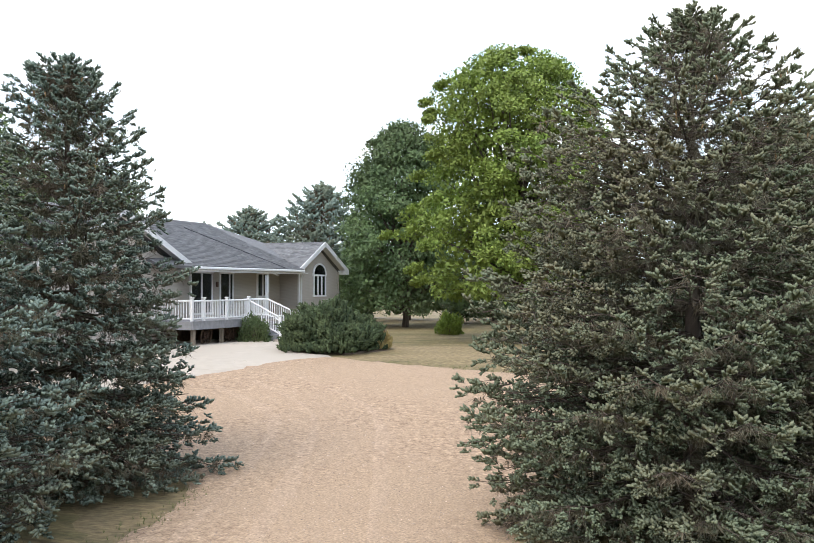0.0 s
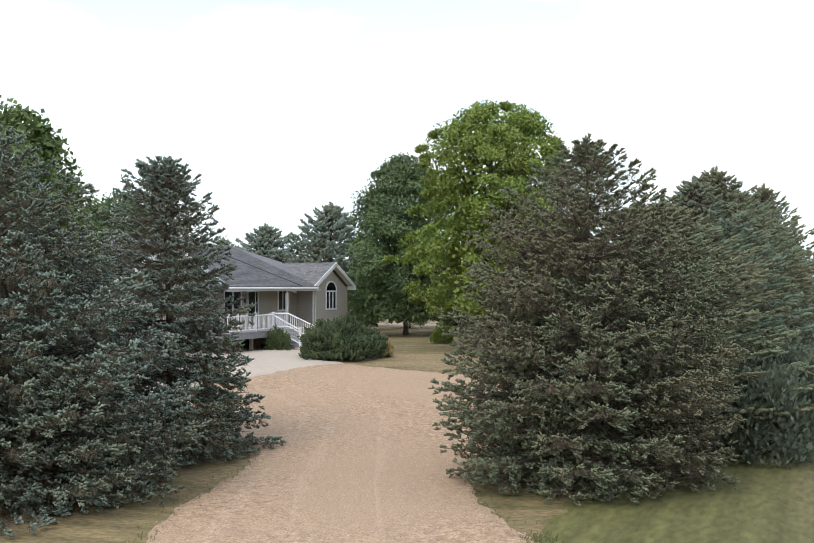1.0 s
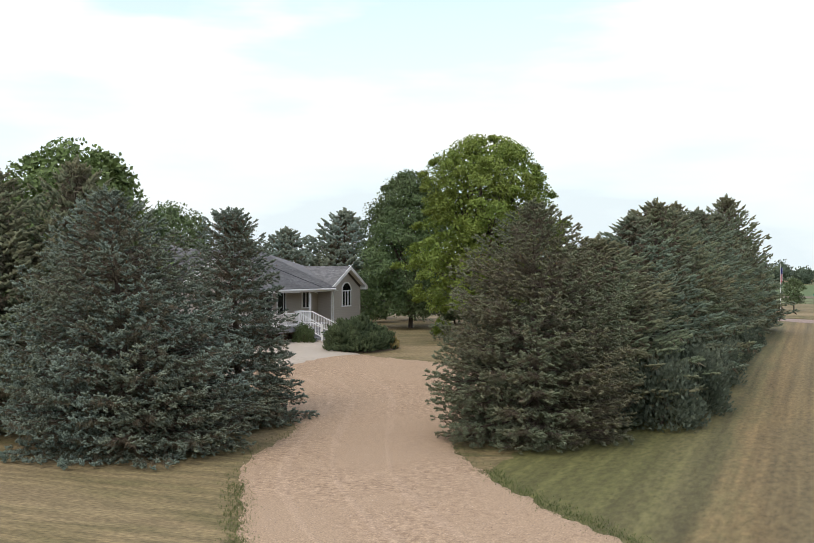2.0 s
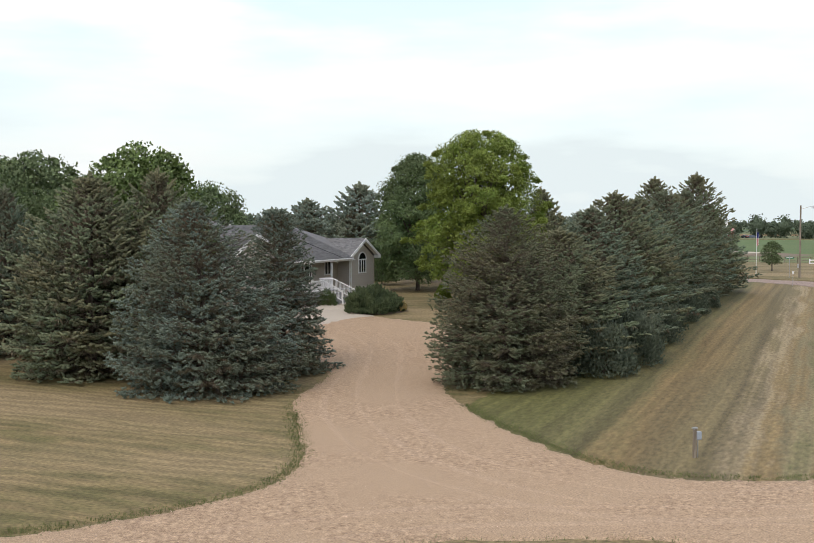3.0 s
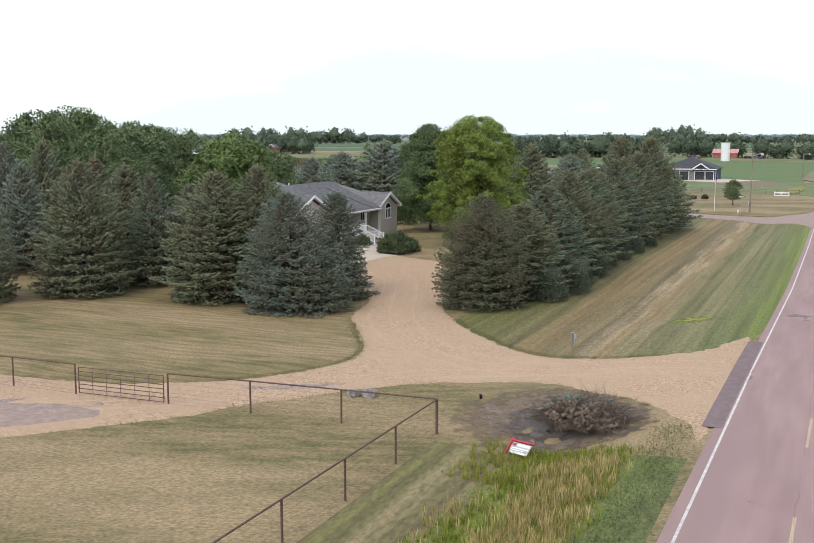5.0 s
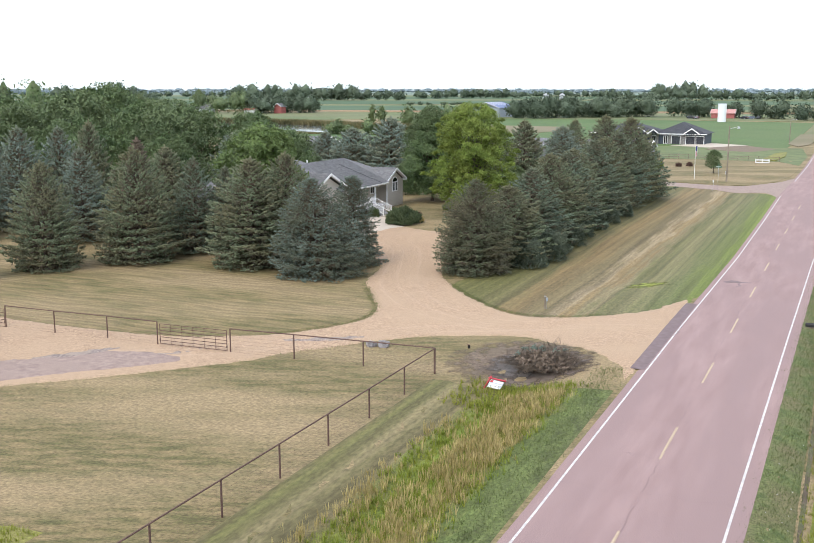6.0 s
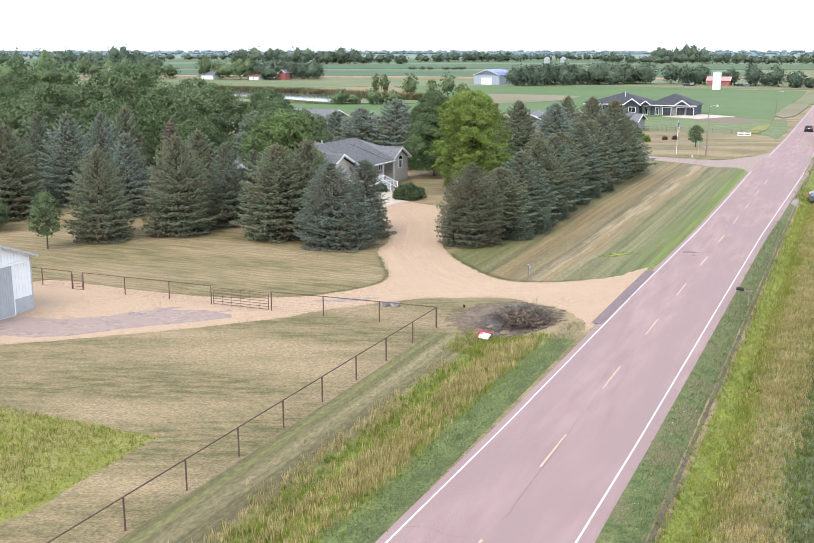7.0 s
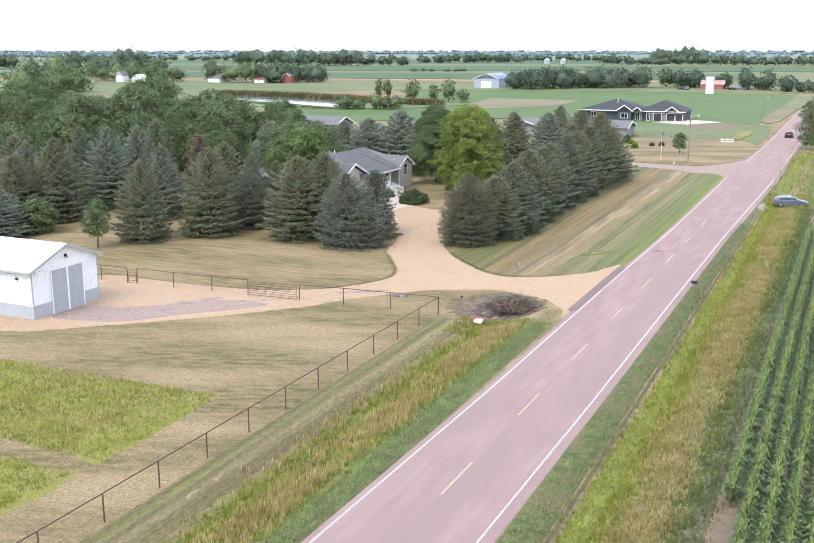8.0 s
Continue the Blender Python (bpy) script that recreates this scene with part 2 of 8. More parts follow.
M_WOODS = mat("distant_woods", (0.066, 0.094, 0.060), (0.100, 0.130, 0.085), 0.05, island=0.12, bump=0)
# far woods: haze put into the colour, paler and bluer than nearer trees
M_HAZE_WOODS = mat("haze_blue_horizon_woods", (0.17, 0.225, 0.245), (0.215, 0.27, 0.295), 0.004, island=0.08, bump=0)
M_BRONZE = mat("red_brown_leaves", (0.09, 0.05, 0.04), (0.16, 0.10, 0.08), 1, island=0.3, bump=0)
M_CONE = mat("tan_spruce_cones", (0.17, 0.11, 0.05), (0.26, 0.17, 0.085), 4, island=0.3, bump=0)
M_DEADNEEDLE = mat("faded_dead_needles", (0.11, 0.085, 0.062), (0.20, 0.15, 0.115), 1.3, island=0.3, bump=0)
M_TALL = mat("tall_verge_grass", (0.165, 0.225, 0.03), (0.275, 0.31, 0.062), 0.5, island=0.3, bump=0, translucent=0.4)
M_SIDING = mat("beige_vinyl_siding", (0.41, 0.372, 0.325), (0.455, 0.415, 0.365), 2, rough=0.6, bump=0.05)
M_TRIM = mat("white_painted_trim", (0.74, 0.74, 0.74), (0.80, 0.80, 0.80), 5, rough=0.5, bump=0.05)
M_SHINGLE = mat("weathered_grey_shingle", (0.13, 0.13, 0.135), (0.22, 0.22, 0.225), 6, c3=(0.17, 0.17, 0.175), big=0.5, island=0.22, bump=0.4, bscale=20)
M_GLASS = mat("dark_window_glass", (0.015, 0.017, 0.02), (0.02, 0.022, 0.025), 1, rough=0.06, bump=0, spec=0.6)
M_DECK = mat("grey_deck_boards", (0.24, 0.24, 0.25), (0.30, 0.30, 0.31), 6, bump=0.2)
M_STEEL = mat("white_steel_cladding", (0.74, 0.75, 0.76), (0.80, 0.81, 0.82), 2, rough=0.45, bump=0.03)
M_STEELGREY = mat("grey_steel_cladding", (0.36, 0.38, 0.40), (0.40, 0.42, 0.44), 2, rough=0.5, bump=0.03)
M_RUST = mat("rusty_brown_pipe", (0.085, 0.05, 0.04), (0.15, 0.09, 0.075), 12, rough=0.8, bump=0.2)
M_BARK = mat("grey_brown_bark", (0.06, 0.045, 0.035), (0.13, 0.10, 0.08), 9, bump=0.6, stretch=(1, 1, 0.2))
M_SPRUCE = mat("blue_green_spruce_needles", (0.152, 0.200, 0.162), (0.232, 0.290, 0.244), 1.1, c3=(0.182, 0.207, 0.150), big=0.35, island=0.22, bump=0, rough=0.9, spec=0.1, translucent=0.08)
M_SPRUCE_G = mat("olive_green_spruce_needles", (0.150, 0.178, 0.112), (0.204, 0.230, 0.150), 1.1, c3=(0.190, 0.180, 0.115), big=0.35, island=0.18, bump=0, rough=0.9, spec=0.1, translucent=0.08)
M_SPRUCE_M = mat("green_spruce_needles", (0.134, 0.182, 0.129), (0.206, 0.263, 0.191), 1.1, c3=(0.174, 0.191, 0.129), big=0.35, island=0.24, bump=0, rough=0.8, spec=0.15, translucent=0.2)
M_SPRUCE_O = mat("dull_olive_spruce_needles", (0.144, 0.180, 0.110), (0.210, 0.252, 0.160), 1.1, c3=(0.192, 0.188, 0.114), big=0.35, island=0.24, bump=0, rough=0.8, spec=0.15, translucent=0.2)
M_OLDNEEDLE = mat("olive_brown_old_needles", (0.118, 0.115, 0.076), (0.18, 0.168, 0.118), 1.3, c3=(0.165, 0.134, 0.097), big=0.6, island=0.3, bump=0, rough=0.85, spec=0.1, translucent=0.25)
M_LEAF = mat("dark_green_leaves", (0.067, 0.114, 0.047), (0.140, 0.204, 0.078), 0.6, c3=(0.106, 0.140, 0.062), big=0.2, island=0.3, bump=0, translucent=0.18, rough=0.6)
M_LEAF_Y = mat("bright_maple_leaves", (0.129, 0.193, 0.035), (0.248, 0.321, 0.069), 0.9, c3=(0.178, 0.223, 0.045), big=0.35, island=0.3, bump=0, translucent=0.18, rough=0.6)
M_LEAF_M = mat("mid_green_leaves", (0.081, 0.133, 0.038), (0.152, 0.214, 0.066), 0.6, c3=(0.114, 0.162, 0.053), big=0.25, island=0.3, bump=0, translucent=0.18, rough=0.6)
M_LEAF_G = mat("grey_green_leaves", (0.084, 0.125, 0.056), (0.162, 0.213, 0.101), 0.5, c3=(0.106, 0.140, 0.056), big=0.2, island=0.3, bump=0, translucent=0.18, rough=0.6)



def banded(name, a0, stops, wander=0.5, fine=(7, 0.72, 1.28, (1, 0.35, 1)), streak=(1.6, 0.05)):
    """Grass whose colour changes in mown bands across the road's direction, with wandering edges."""
    m = mat(name, (0.5, 0.5, 0.5), (0.6, 0.6, 0.6), 3, bump=0.7, bscale=30)
    n, l = m.node_tree.nodes, m.node_tree.links
    span = stops[-1][0] - a0
    tc, sp = n.new("ShaderNodeTexCoord"), n.new("ShaderNodeSeparateXYZ")
    l.new(tc.outputs["Object"], sp.inputs["Vector"])
    val = sp.outputs["X"]
    for sc, amp, st in ((0.35, wander, (1, 0.4, 1)), (3.5, wander * 0.7, (1, 0.5, 1)), (streak[0], wander * 1.6, (1, streak[1], 1))):
        mp, nz, ma = n.new("ShaderNodeMapping"), n.new("ShaderNodeTexNoise"), n.new("ShaderNodeMath")
        mp.inputs["Scale"].default_value = st
        nz.inputs["Scale"].default_value, nz.inputs["Detail"].default_value = sc, 4
        l.new(tc.outputs["Object"], mp.inputs["Vector"])
        l.new(mp.outputs["Vector"], nz.inputs["Vector"])
        ma.operation = "MULTIPLY_ADD"
        ma.inputs[1].default_value = 4 * amp
        l.new(nz.outputs["Fac"], ma.inputs[0])
        l.new(val, ma.inputs[2])
        val = ma.outputs["Value"]
        a0 += 2 * amp
    mr, rp = n.new("ShaderNodeMapRange"), n.new("ShaderNodeValToRGB")
    mr.inputs["From Min"].default_value, mr.inputs["From Max"].default_value = a0, a0 + span
    l.new(val, mr.inputs["Value"])
    l.new(mr.outputs["Result"], rp.inputs["Fac"])
    e = rp.color_ramp.elements
    first = stops[-1][0] - span
    e[0].position, e[0].color = (stops[0][0] - first) / span, (*stops[0][1], 1)
    e[1].position, e[1].color = 1.0, (*stops[-1][1], 1)
    for p, c in stops[1:-1]:
        q = e.new((p - first) / span)
        q.color = (*c, 1)
    nf, mf, fm, hf = n.new("ShaderNodeTexNoise"), n.new("ShaderNodeMapRange"), n.new("ShaderNodeMapping"), n.new("ShaderNodeHueSaturation")
    nf.inputs["Scale"].default_value, nf.inputs["Detail"].default_value = fine[0], 4
    fm.inputs["Scale"].default_value = fine[3]
    mf.inputs["From Min"].default_value, mf.inputs["From Max"].default_value = 0.3, 0.7
    mf.inputs["To Min"].default_value, mf.inputs["To Max"].default_value = fine[1], fine[2]
    l.new(tc.outputs["Object"], fm.inputs["Vector"])
    l.new(fm.outputs["Vector"], nf.inputs["Vector"])
    l.new(nf.outputs["Fac"], mf.inputs["Value"])
    l.new(mf.outputs["Result"], hf.inputs["Value"])
    ns, ms, sm_, h2 = n.new("ShaderNodeTexNoise"), n.new("ShaderNodeMapRange"), n.new("ShaderNodeMapping"), n.new("ShaderNodeHueSaturation")
    ns.inputs["Scale"].default_value, ns.inputs["Detail"].default_value = 2.2, 3
    sm_.inputs["Scale"].default_value = (1, 0.012 if streak[1] < 0.1 else 0.3, 1)
    ms.inputs["From Min"].default_value, ms.inputs["From Max"].default_value = 0.32, 0.68
    ms.inputs["To Min"].default_value, ms.inputs["To Max"].default_value = 0.74, 1.26
    l.new(tc.outputs["Object"], sm_.inputs["Vector"])
    l.new(sm_.outputs["Vector"], ns.inputs["Vector"])
    l.new(ns.outputs["Fac"], ms.inputs["Value"])
    l.new(ms.outputs["Result"], h2.inputs["Value"])
    l.new(rp.outputs["Color"], h2.inputs["Color"])
    l.new(h2.outputs["Color"], hf.inputs["Color"])
    l.new(hf.outputs["Color"], n["Principled BSDF"].inputs["Base Color"])
    return m


OLIVE, BROWN, STRAW, LAWNGREEN = (0.118, 0.114, 0.04), (0.192, 0.137, 0.063), (0.275, 0.218, 0.132), (0.112, 0.125, 0.045)
M_EAST = banded("banded_dry_lawn", 2.0, [(2.0, OLIVE), (4.6, (0.125, 0.11, 0.048)), (6.0, BROWN), (8.2, (0.15, 0.12, 0.06)), (9.2, (0.17, 0.135, 0.07)), (10.0, STRAW), (10.9, BROWN), (11.6, (0.20, 0.165, 0.09)), (12.6, (0.12, 0.118, 0.048)), (14.4, (0.165, 0.15, 0.072)), (16.8, LAWNGREEN), (17.8, (0.118, 0.135, 0.042)), (18.4, (0.125, 0.155, 0.036))])
M_DITCH = banded("mixed_ditch_grass", 10.8, [(10.8, (0.16, 0.13, 0.062)), (11.8, (0.135, 0.15, 0.04)), (12.8, (0.15, 0.20, 0.03)), (14.6, (0.17, 0.21, 0.035)), (15.4, (0.20, 0.18, 0.07)), (16.4, (0.10, 0.13, 0.036)), (18.3, (0.09, 0.105, 0.038))], 0.4, (9, 0.6, 1.35, (1, 0.7, 1)), (1.2, 0.3))
M_OUTSIDE = banded("mown_strip_along_fence", 7.6, [(7.6, (0.15, 0.12, 0.06)), (8.3, OLIVE), (9.1, (0.13, 0.115, 0.052)), (9.5, (0.175, 0.145, 0.075)), (10.0, (0.12, 0.105, 0.048)), (11.4, (0.14, 0.115, 0.058))], 0.15)
M_RIGHT = banded("mixed_verge_grass", 28.4, [(28.4, (0.15, 0.175, 0.032)), (29.9, (0.165, 0.18, 0.042)), (30.8, (0.20, 0.165, 0.075)), (32.6, (0.175, 0.15, 0.07)), (33.6, (0.10, 0.125, 0.055)), (35.2, (0.13, 0.115, 0.075))], 0.45, (9, 0.6, 1.35, (1, 0.7, 1)), (1.2, 0.3))



def mown(m, period, lo=0.86, hi=1.16):
    """Adds narrow mowing lines across the road's direction: paler and darker, wandering and broken."""
    n, l = m.node_tree.nodes, m.node_tree.links
    b = n["Principled BSDF"]
    src = b.inputs["Base Color"].links[0].from_socket
    tc, mp, wv = n.new("ShaderNodeTexCoord"), n.new("ShaderNodeMapping"), n.new("ShaderNodeTexWave")
    wv.bands_direction = "Y"
    mp.inputs["Scale"].default_value = (0.22, 1, 1)
    wv.inputs["Scale"].default_value = 0.314 / period
    wv.inputs["Distortion"].default_value, wv.inputs["Detail"].default_value, wv.inputs["Detail Scale"].default_value = 16.0, 6, 1.1
    mr, hs = n.new("ShaderNodeMapRange"), n.new("ShaderNodeHueSaturation")
    mr.inputs["To Min"].default_value, mr.inputs["To Max"].default_value = lo, hi
    l.new(tc.outputs["Object"], mp.inputs["Vector"])
    l.new(mp.outputs["Vector"], wv.inputs["Vector"])
    l.new(wv.outputs["Fac"], mr.inputs["Value"])
    l.new(mr.outputs["Result"], hs.inputs["Value"])
    l.new(src, hs.inputs["Color"])
    l.new(hs.outputs["Color"], b.inputs["Base Color"])
    return m


def faded(m, ca, cs, r0, r1):
    """Lets a stain's material thin out towards a ragged rim."""
    n, l = m.node_tree.nodes, m.node_tree.links
    tc, ds, nz = n.new("ShaderNodeTexCoord"), n.new("ShaderNodeVectorMath"), n.new("ShaderNodeTexNoise")
    fl = n.new("ShaderNodeVectorMath")
    fl.operation, fl.inputs[1].default_value = "MULTIPLY", (1, 1, 0)
    ds.operation, ds.inputs[1].default_value = "DISTANCE", (ca, cs, 0)
    nz.inputs["Scale"].default_value, nz.inputs["Detail"].default_value = 1.4, 7
    l.new(tc.outputs["Object"], fl.inputs[0])
    l.new(fl.outputs["Vector"], ds.inputs[0])
    l.new(tc.outputs["Object"], nz.inputs["Vector"])
    ma, mr = n.new("ShaderNodeMath"), n.new("ShaderNodeMapRange")
    ma.operation, ma.inputs[1].default_value = "MULTIPLY_ADD", 3.0 * (r1 - r0)
    l.new(nz.outputs["Fac"], ma.inputs[0])
    l.new(ds.outputs["Value"], ma.inputs[2])
    k = 1.5 * (r1 - r0)
    mr.inputs["From Min"].default_value, mr.inputs["From Max"].default_value = r0 + k, r1 + k
    l.new(ma.outputs["Value"], mr.inputs["Value"])
    tr, mx = n.new("ShaderNodeBsdfTransparent"), n.new("ShaderNodeMixShader")
    l.new(mr.outputs["Result"], mx.inputs["Fac"])
    l.new(n["Principled BSDF"].outputs["BSDF"], mx.inputs[1])
    l.new(tr.outputs["BSDF"], mx.inputs[2])
    l.new(mx.outputs["Shader"], n["Material Output"].inputs["Surface"])
    return m


# ---- small builders ----
R = pose(0, 0, 0, 0, 0, math.degrees(TH))


def mesh_np(name, V, F, material, smooth=False):
    """A mesh from arrays of vertices and triangles."""
    V, F = np.asarray(V, np.float32), np.asarray(F, np.int32)
    k = F.shape[1]
    me = bpy.data.meshes.new(name)
    me.vertices.add(len(V))
    me.vertices.foreach_set("co", V.ravel())
    me.loops.add(F.size)
    me.loops.foreach_set("vertex_index", F.ravel())
    me.polygons.add(len(F))
    me.polygons.foreach_set("loop_start", np.arange(0, F.size, k, dtype=np.int32))
    me.materials.append(material)
    if smooth:
        me.polygons.foreach_set("use_smooth", np.ones(len(F), bool))
    me.update(calc_edges=True)
    return me


def to_mesh(name, bm, material, smooth=False):
    bmesh.ops.recalc_face_normals(bm, faces=bm.faces)
    me = bpy.data.meshes.new(name)
    bm.to_mesh(me)
    bm.free()
    me.materials.append(material)
    if smooth:
        for p in me.polygons:
            p.use_smooth = True
    return me


def part(name, bm, material, parent, label="", smooth=False):
    """Links a bmesh (or a mesh) as one mesh object under a thing or a part."""
    me = bm if isinstance(bm, bpy.types.Mesh) else to_mesh(name, bm, material, smooth)
    ob = new(name, me)
    ob.parent = parent
    return tagged(ob, label)


def thing(name, label, category, m, group="", kind=""):
    ob = new(name)
    ob.empty_display_size = 0.3
    ob.matrix_basis = m
    return tagged(ob, label, category, group, kind)


def box(bm, x0, x1, y0, y1, z0, z1, bevel=0.0):
    r = bmesh.ops.create_cube(bm, size=1.0, matrix=Matrix.LocRotScale(((x0 + x1) / 2, (y0 + y1) / 2, (z0 + z1) / 2), None, (abs(x1 - x0), abs(y1 - y0), abs(z1 - z0))))
    if bevel:
        es = list({e for v in r["verts"] for e in v.link_edges})
        bmesh.ops.bevel(bm, geom=es, offset=bevel, segments=1, affect="EDGES")
    return bm


def bx(*args, bevel=0.0):
    return box(bmesh.new(), *args, bevel=bevel)


def rod(bm, p, q, r0, r1=None, sides=8):
    """A round bar from p to q."""
    p, q = Vector(p), Vector(q)
    v = q - p
    m = Matrix.Translation((p + q) / 2) @ v.to_track_quat("Z", "Y").to_matrix().to_4x4()
    bmesh.ops.create_cone(bm, cap_ends=True, segments=sides, radius1=r0, radius2=r0 if r1 is None else r1, depth=v.length, matrix=m)
    return bm


def slab(bm, pts, thick):
    """A flat or bent plate: its outline, thickened along its normal, downwards."""
    pts = [Vector(p) for p in pts]
    nrm = (pts[1] - pts[0]).cross(pts[2] - pts[0]).normalized()
    if nrm.z < 0:
        nrm = -nrm
    top = [bm.verts.new(p) for p in pts]
    bot = [bm.verts.new(p - nrm * thick) for p in pts]
    bm.faces.new(top)
    bm.faces.new(bot[::-1])
    for i in range(len(pts)):
        j = (i + 1) % len(pts)
        bm.faces.new((top[j], top[i], bot[i], bot[j]))
    return bm


def curve_pts(ctrl, step=0.8, closed=True):
    """A smooth line through control points."""
    c = np.array(ctrl, float)
    k = len(c)
    out = []
    for i in range(k if closed else k - 1):
        p0, p1, p2, p3 = (c[(i + j - 1) % k] if closed else c[min(max(i + j - 1, 0), k - 1)] for j in range(4))
        m = max(2, int(np.linalg.norm(p2 - p1) / step))
        for u in np.arange(m) / m:
            out.append(0.5 * (2 * p1 + (p2 - p0) * u + (2 * p0 - 5 * p1 + 4 * p2 - p3) * u**2 + (3 * p1 - p0 - 3 * p2 + p3) * u**3))
    return np.array(out)


def inside(P, poly):
    x, y = P[:, 0], P[:, 1]
    r = np.zeros(len(P), bool)
    for (x0, y0), (x1, y1) in zip(poly, np.roll(poly, -1, 0)):
        c = (y0 > y) != (y1 > y)
        if y1 != y0:
            r ^= c & (x < (x1 - x0) * (y - y0) / (y1 - y0) + x0)
    return r


def sheet(name, poly, material, dz, res=1.0, label="", category="", kind="structure", rag=0.0):
    """A ground covering with the given outline, laid on the ground."""
    from_rng = np.random.default_rng(len(poly))
    poly = np.array(poly, float)
    if rag:
        poly = poly + from_rng.normal(0, rag, poly.shape)
    lo, hi = poly.min(0), poly.max(0)
    gx, gy = np.meshgrid(np.arange(lo[0], hi[0], res), np.arange(lo[1], hi[1], res))
    G = np.stack([gx.ravel(), gy.ravel()], 1)
    k = len(poly)
    T = np.roll(poly, -1, 0) - np.roll(poly, 1, 0)
    N = np.stack([-T[:, 1], T[:, 0]], 1) / (np.linalg.norm(T, axis=1, keepdims=True) + 1e-9)
    N *= 1 if inside(poly[:1] + N[:1] * 0.02, poly)[0] else -1
    G = np.concatenate([poly + N * 0.25, G])  # a rim that dips into the ground
    G = G[inside(G, poly)]
    vs = [Vector(p) for p in poly] + [Vector(p) for p in G]
    v2, _, f2, org, *_ = delaunay_2d_cdt(vs, [(i, (i + 1) % k) for i in range(k)], [list(range(k))], 1, 1e-4)
    xy = np.array([tuple(v) for v in v2])
    low = np.array([any(i < k for i in o) for o in org])
    V = np.column_stack([*AS(xy[:, 0], xy[:, 1]), H(xy[:, 0], xy[:, 1]) + np.where(low, -0.015, dz)])
    me = mesh_np(name, V, [f for f in f2 if len(f) == 3], material, True)
    ob = new(name, me)
    ob.matrix_basis = R
    if me.polygons[0].normal.z < 0:
        me.flip_normals()
    return tagged(ob, label, category, "", kind)


from mathutils.geometry import delaunay_2d_cdt

# ---- ground ----
def spread(lo, hi, step, far, grow=1.25):
    v = list(np.arange(lo, hi + 0.01, step))
    d = step
    while v[-1] < far:
        d *= grow
        v.append(v[-1] + d)
    d = step
    while v[0] > -far:
        d *= grow
        v.insert(0, v[0] - d)
    return np.array(v)


GX, GY = spread(-75, 75, 1.0, 4600), spread(-115, 115, 1.0, 4600)
gx, gy = np.meshgrid(GX, GY)
gz = H(gx, gy) 
nx_, ny_ = len(GX), len(GY)
idx = np.arange(nx_ * ny_).reshape(ny_, nx_)
quads = np.stack([idx[:-1, :-1], idx[:-1, 1:], idx[1:, 1:], idx[1:, :-1]], -1).reshape(-1, 4)
ground = new("ground", mesh_np("ground", np.stack([gx, gy, gz], -1).reshape(-1, 3), quads, M_GROUND, True))
tagged(ground, "mown dry lawn and farmland, tan and green", "ground", kind="structure")

ROAD_L, ROAD_R = 18.3, 26.2


def strip(name, a0, a1, s0, s1, dz, material, label, category, step=2.0, na=4):
    ss = np.arange(s0, s1 + 0.01, step) if s1 - s0 > step else np.array([s0, s1])
    aa = np.linspace(a0, a1, na)
    if na > 2:
        aa = np.concatenate([[a0, a0 + 0.1], aa[1:-1], [a1 - 0.1, a1]])
        na += 2
    A, S = np.meshgrid(aa, ss)
    X, Y = W(A, S)
    dip = np.where((A == a0) | (A == a1), -0.03, dz) if na > 2 else dz
    V = np.stack([A, S, H(X, Y) + dip], -1).reshape(-1, 3)
    i = np.arange(V.shape[0]).reshape(len(ss), na)
    F = np.stack([i[:-1, :-1], i[:-1, 1:], i[1:, 1:], i[1:, :-1]], -1).reshape(-1, 4)
    ob = new(name, mesh_np(name, V, F, material, True))
    ob.matrix_basis = R
    return tagged(ob, label, category, "", "structure")


ROAD_S = [-160, -56, -33, 0, 30, 60, 88, 116, 150, 260, 900]
ROAD_A = {"left": [18.2, 18.5, 18.95, 19.2, 19.65, 19.65, 19.5, 20.1, 20.5, 20.3, 20.3],
          "centre": [21.9, 22.0, 22.2, 22.43, 22.58, 22.7, 22.9, 23.6, 23.9, 23.8, 23.8],
          "right": [25.2, 25.45, 25.75, 25.95, 26.2, 26.8, 27.3, 27.4, 27.3, 27.3, 27.3]}


def road_a(line, sv):
    """The place across of one of the road's lines, at a place along it."""
    return np.interp(sv, ROAD_S, ROAD_A[line])


def road_strip(name, first, last, s0, s1, dz, material, label, category, na=2):
    """A strip that follows the road's lines; first and last: a line's name and a distance from it."""
    ss = np.linspace(s0, s1, max(2, int((s1 - s0) / 2.0) + 1))
    e0, e1 = (road_a(n_, ss) + d_ for n_, d_ in (first, last))
    f = np.linspace(0, 1, na)
    A = e0[:, None] * (1 - f) + e1[:, None] * f
    S = np.repeat(ss[:, None], na, 1)
    X, Y = W(A, S)
    up = np.where((f == 0) | (f == 1), -0.03 if na > 2 else dz, dz)
    V = np.stack([A, S, H(X, Y) + up], -1).reshape(-1, 3)
    k = np.arange(V.shape[0]).reshape(len(ss), na)
    F = np.stack([k[:-1, :-1], k[:-1, 1:], k[1:, 1:], k[1:, :-1]], -1).reshape(-1, 4)
    ob = new(name, mesh_np(name, V, F, material, True))
    ob.matrix_basis = R
    return tagged(ob, label, category, "", "structure")


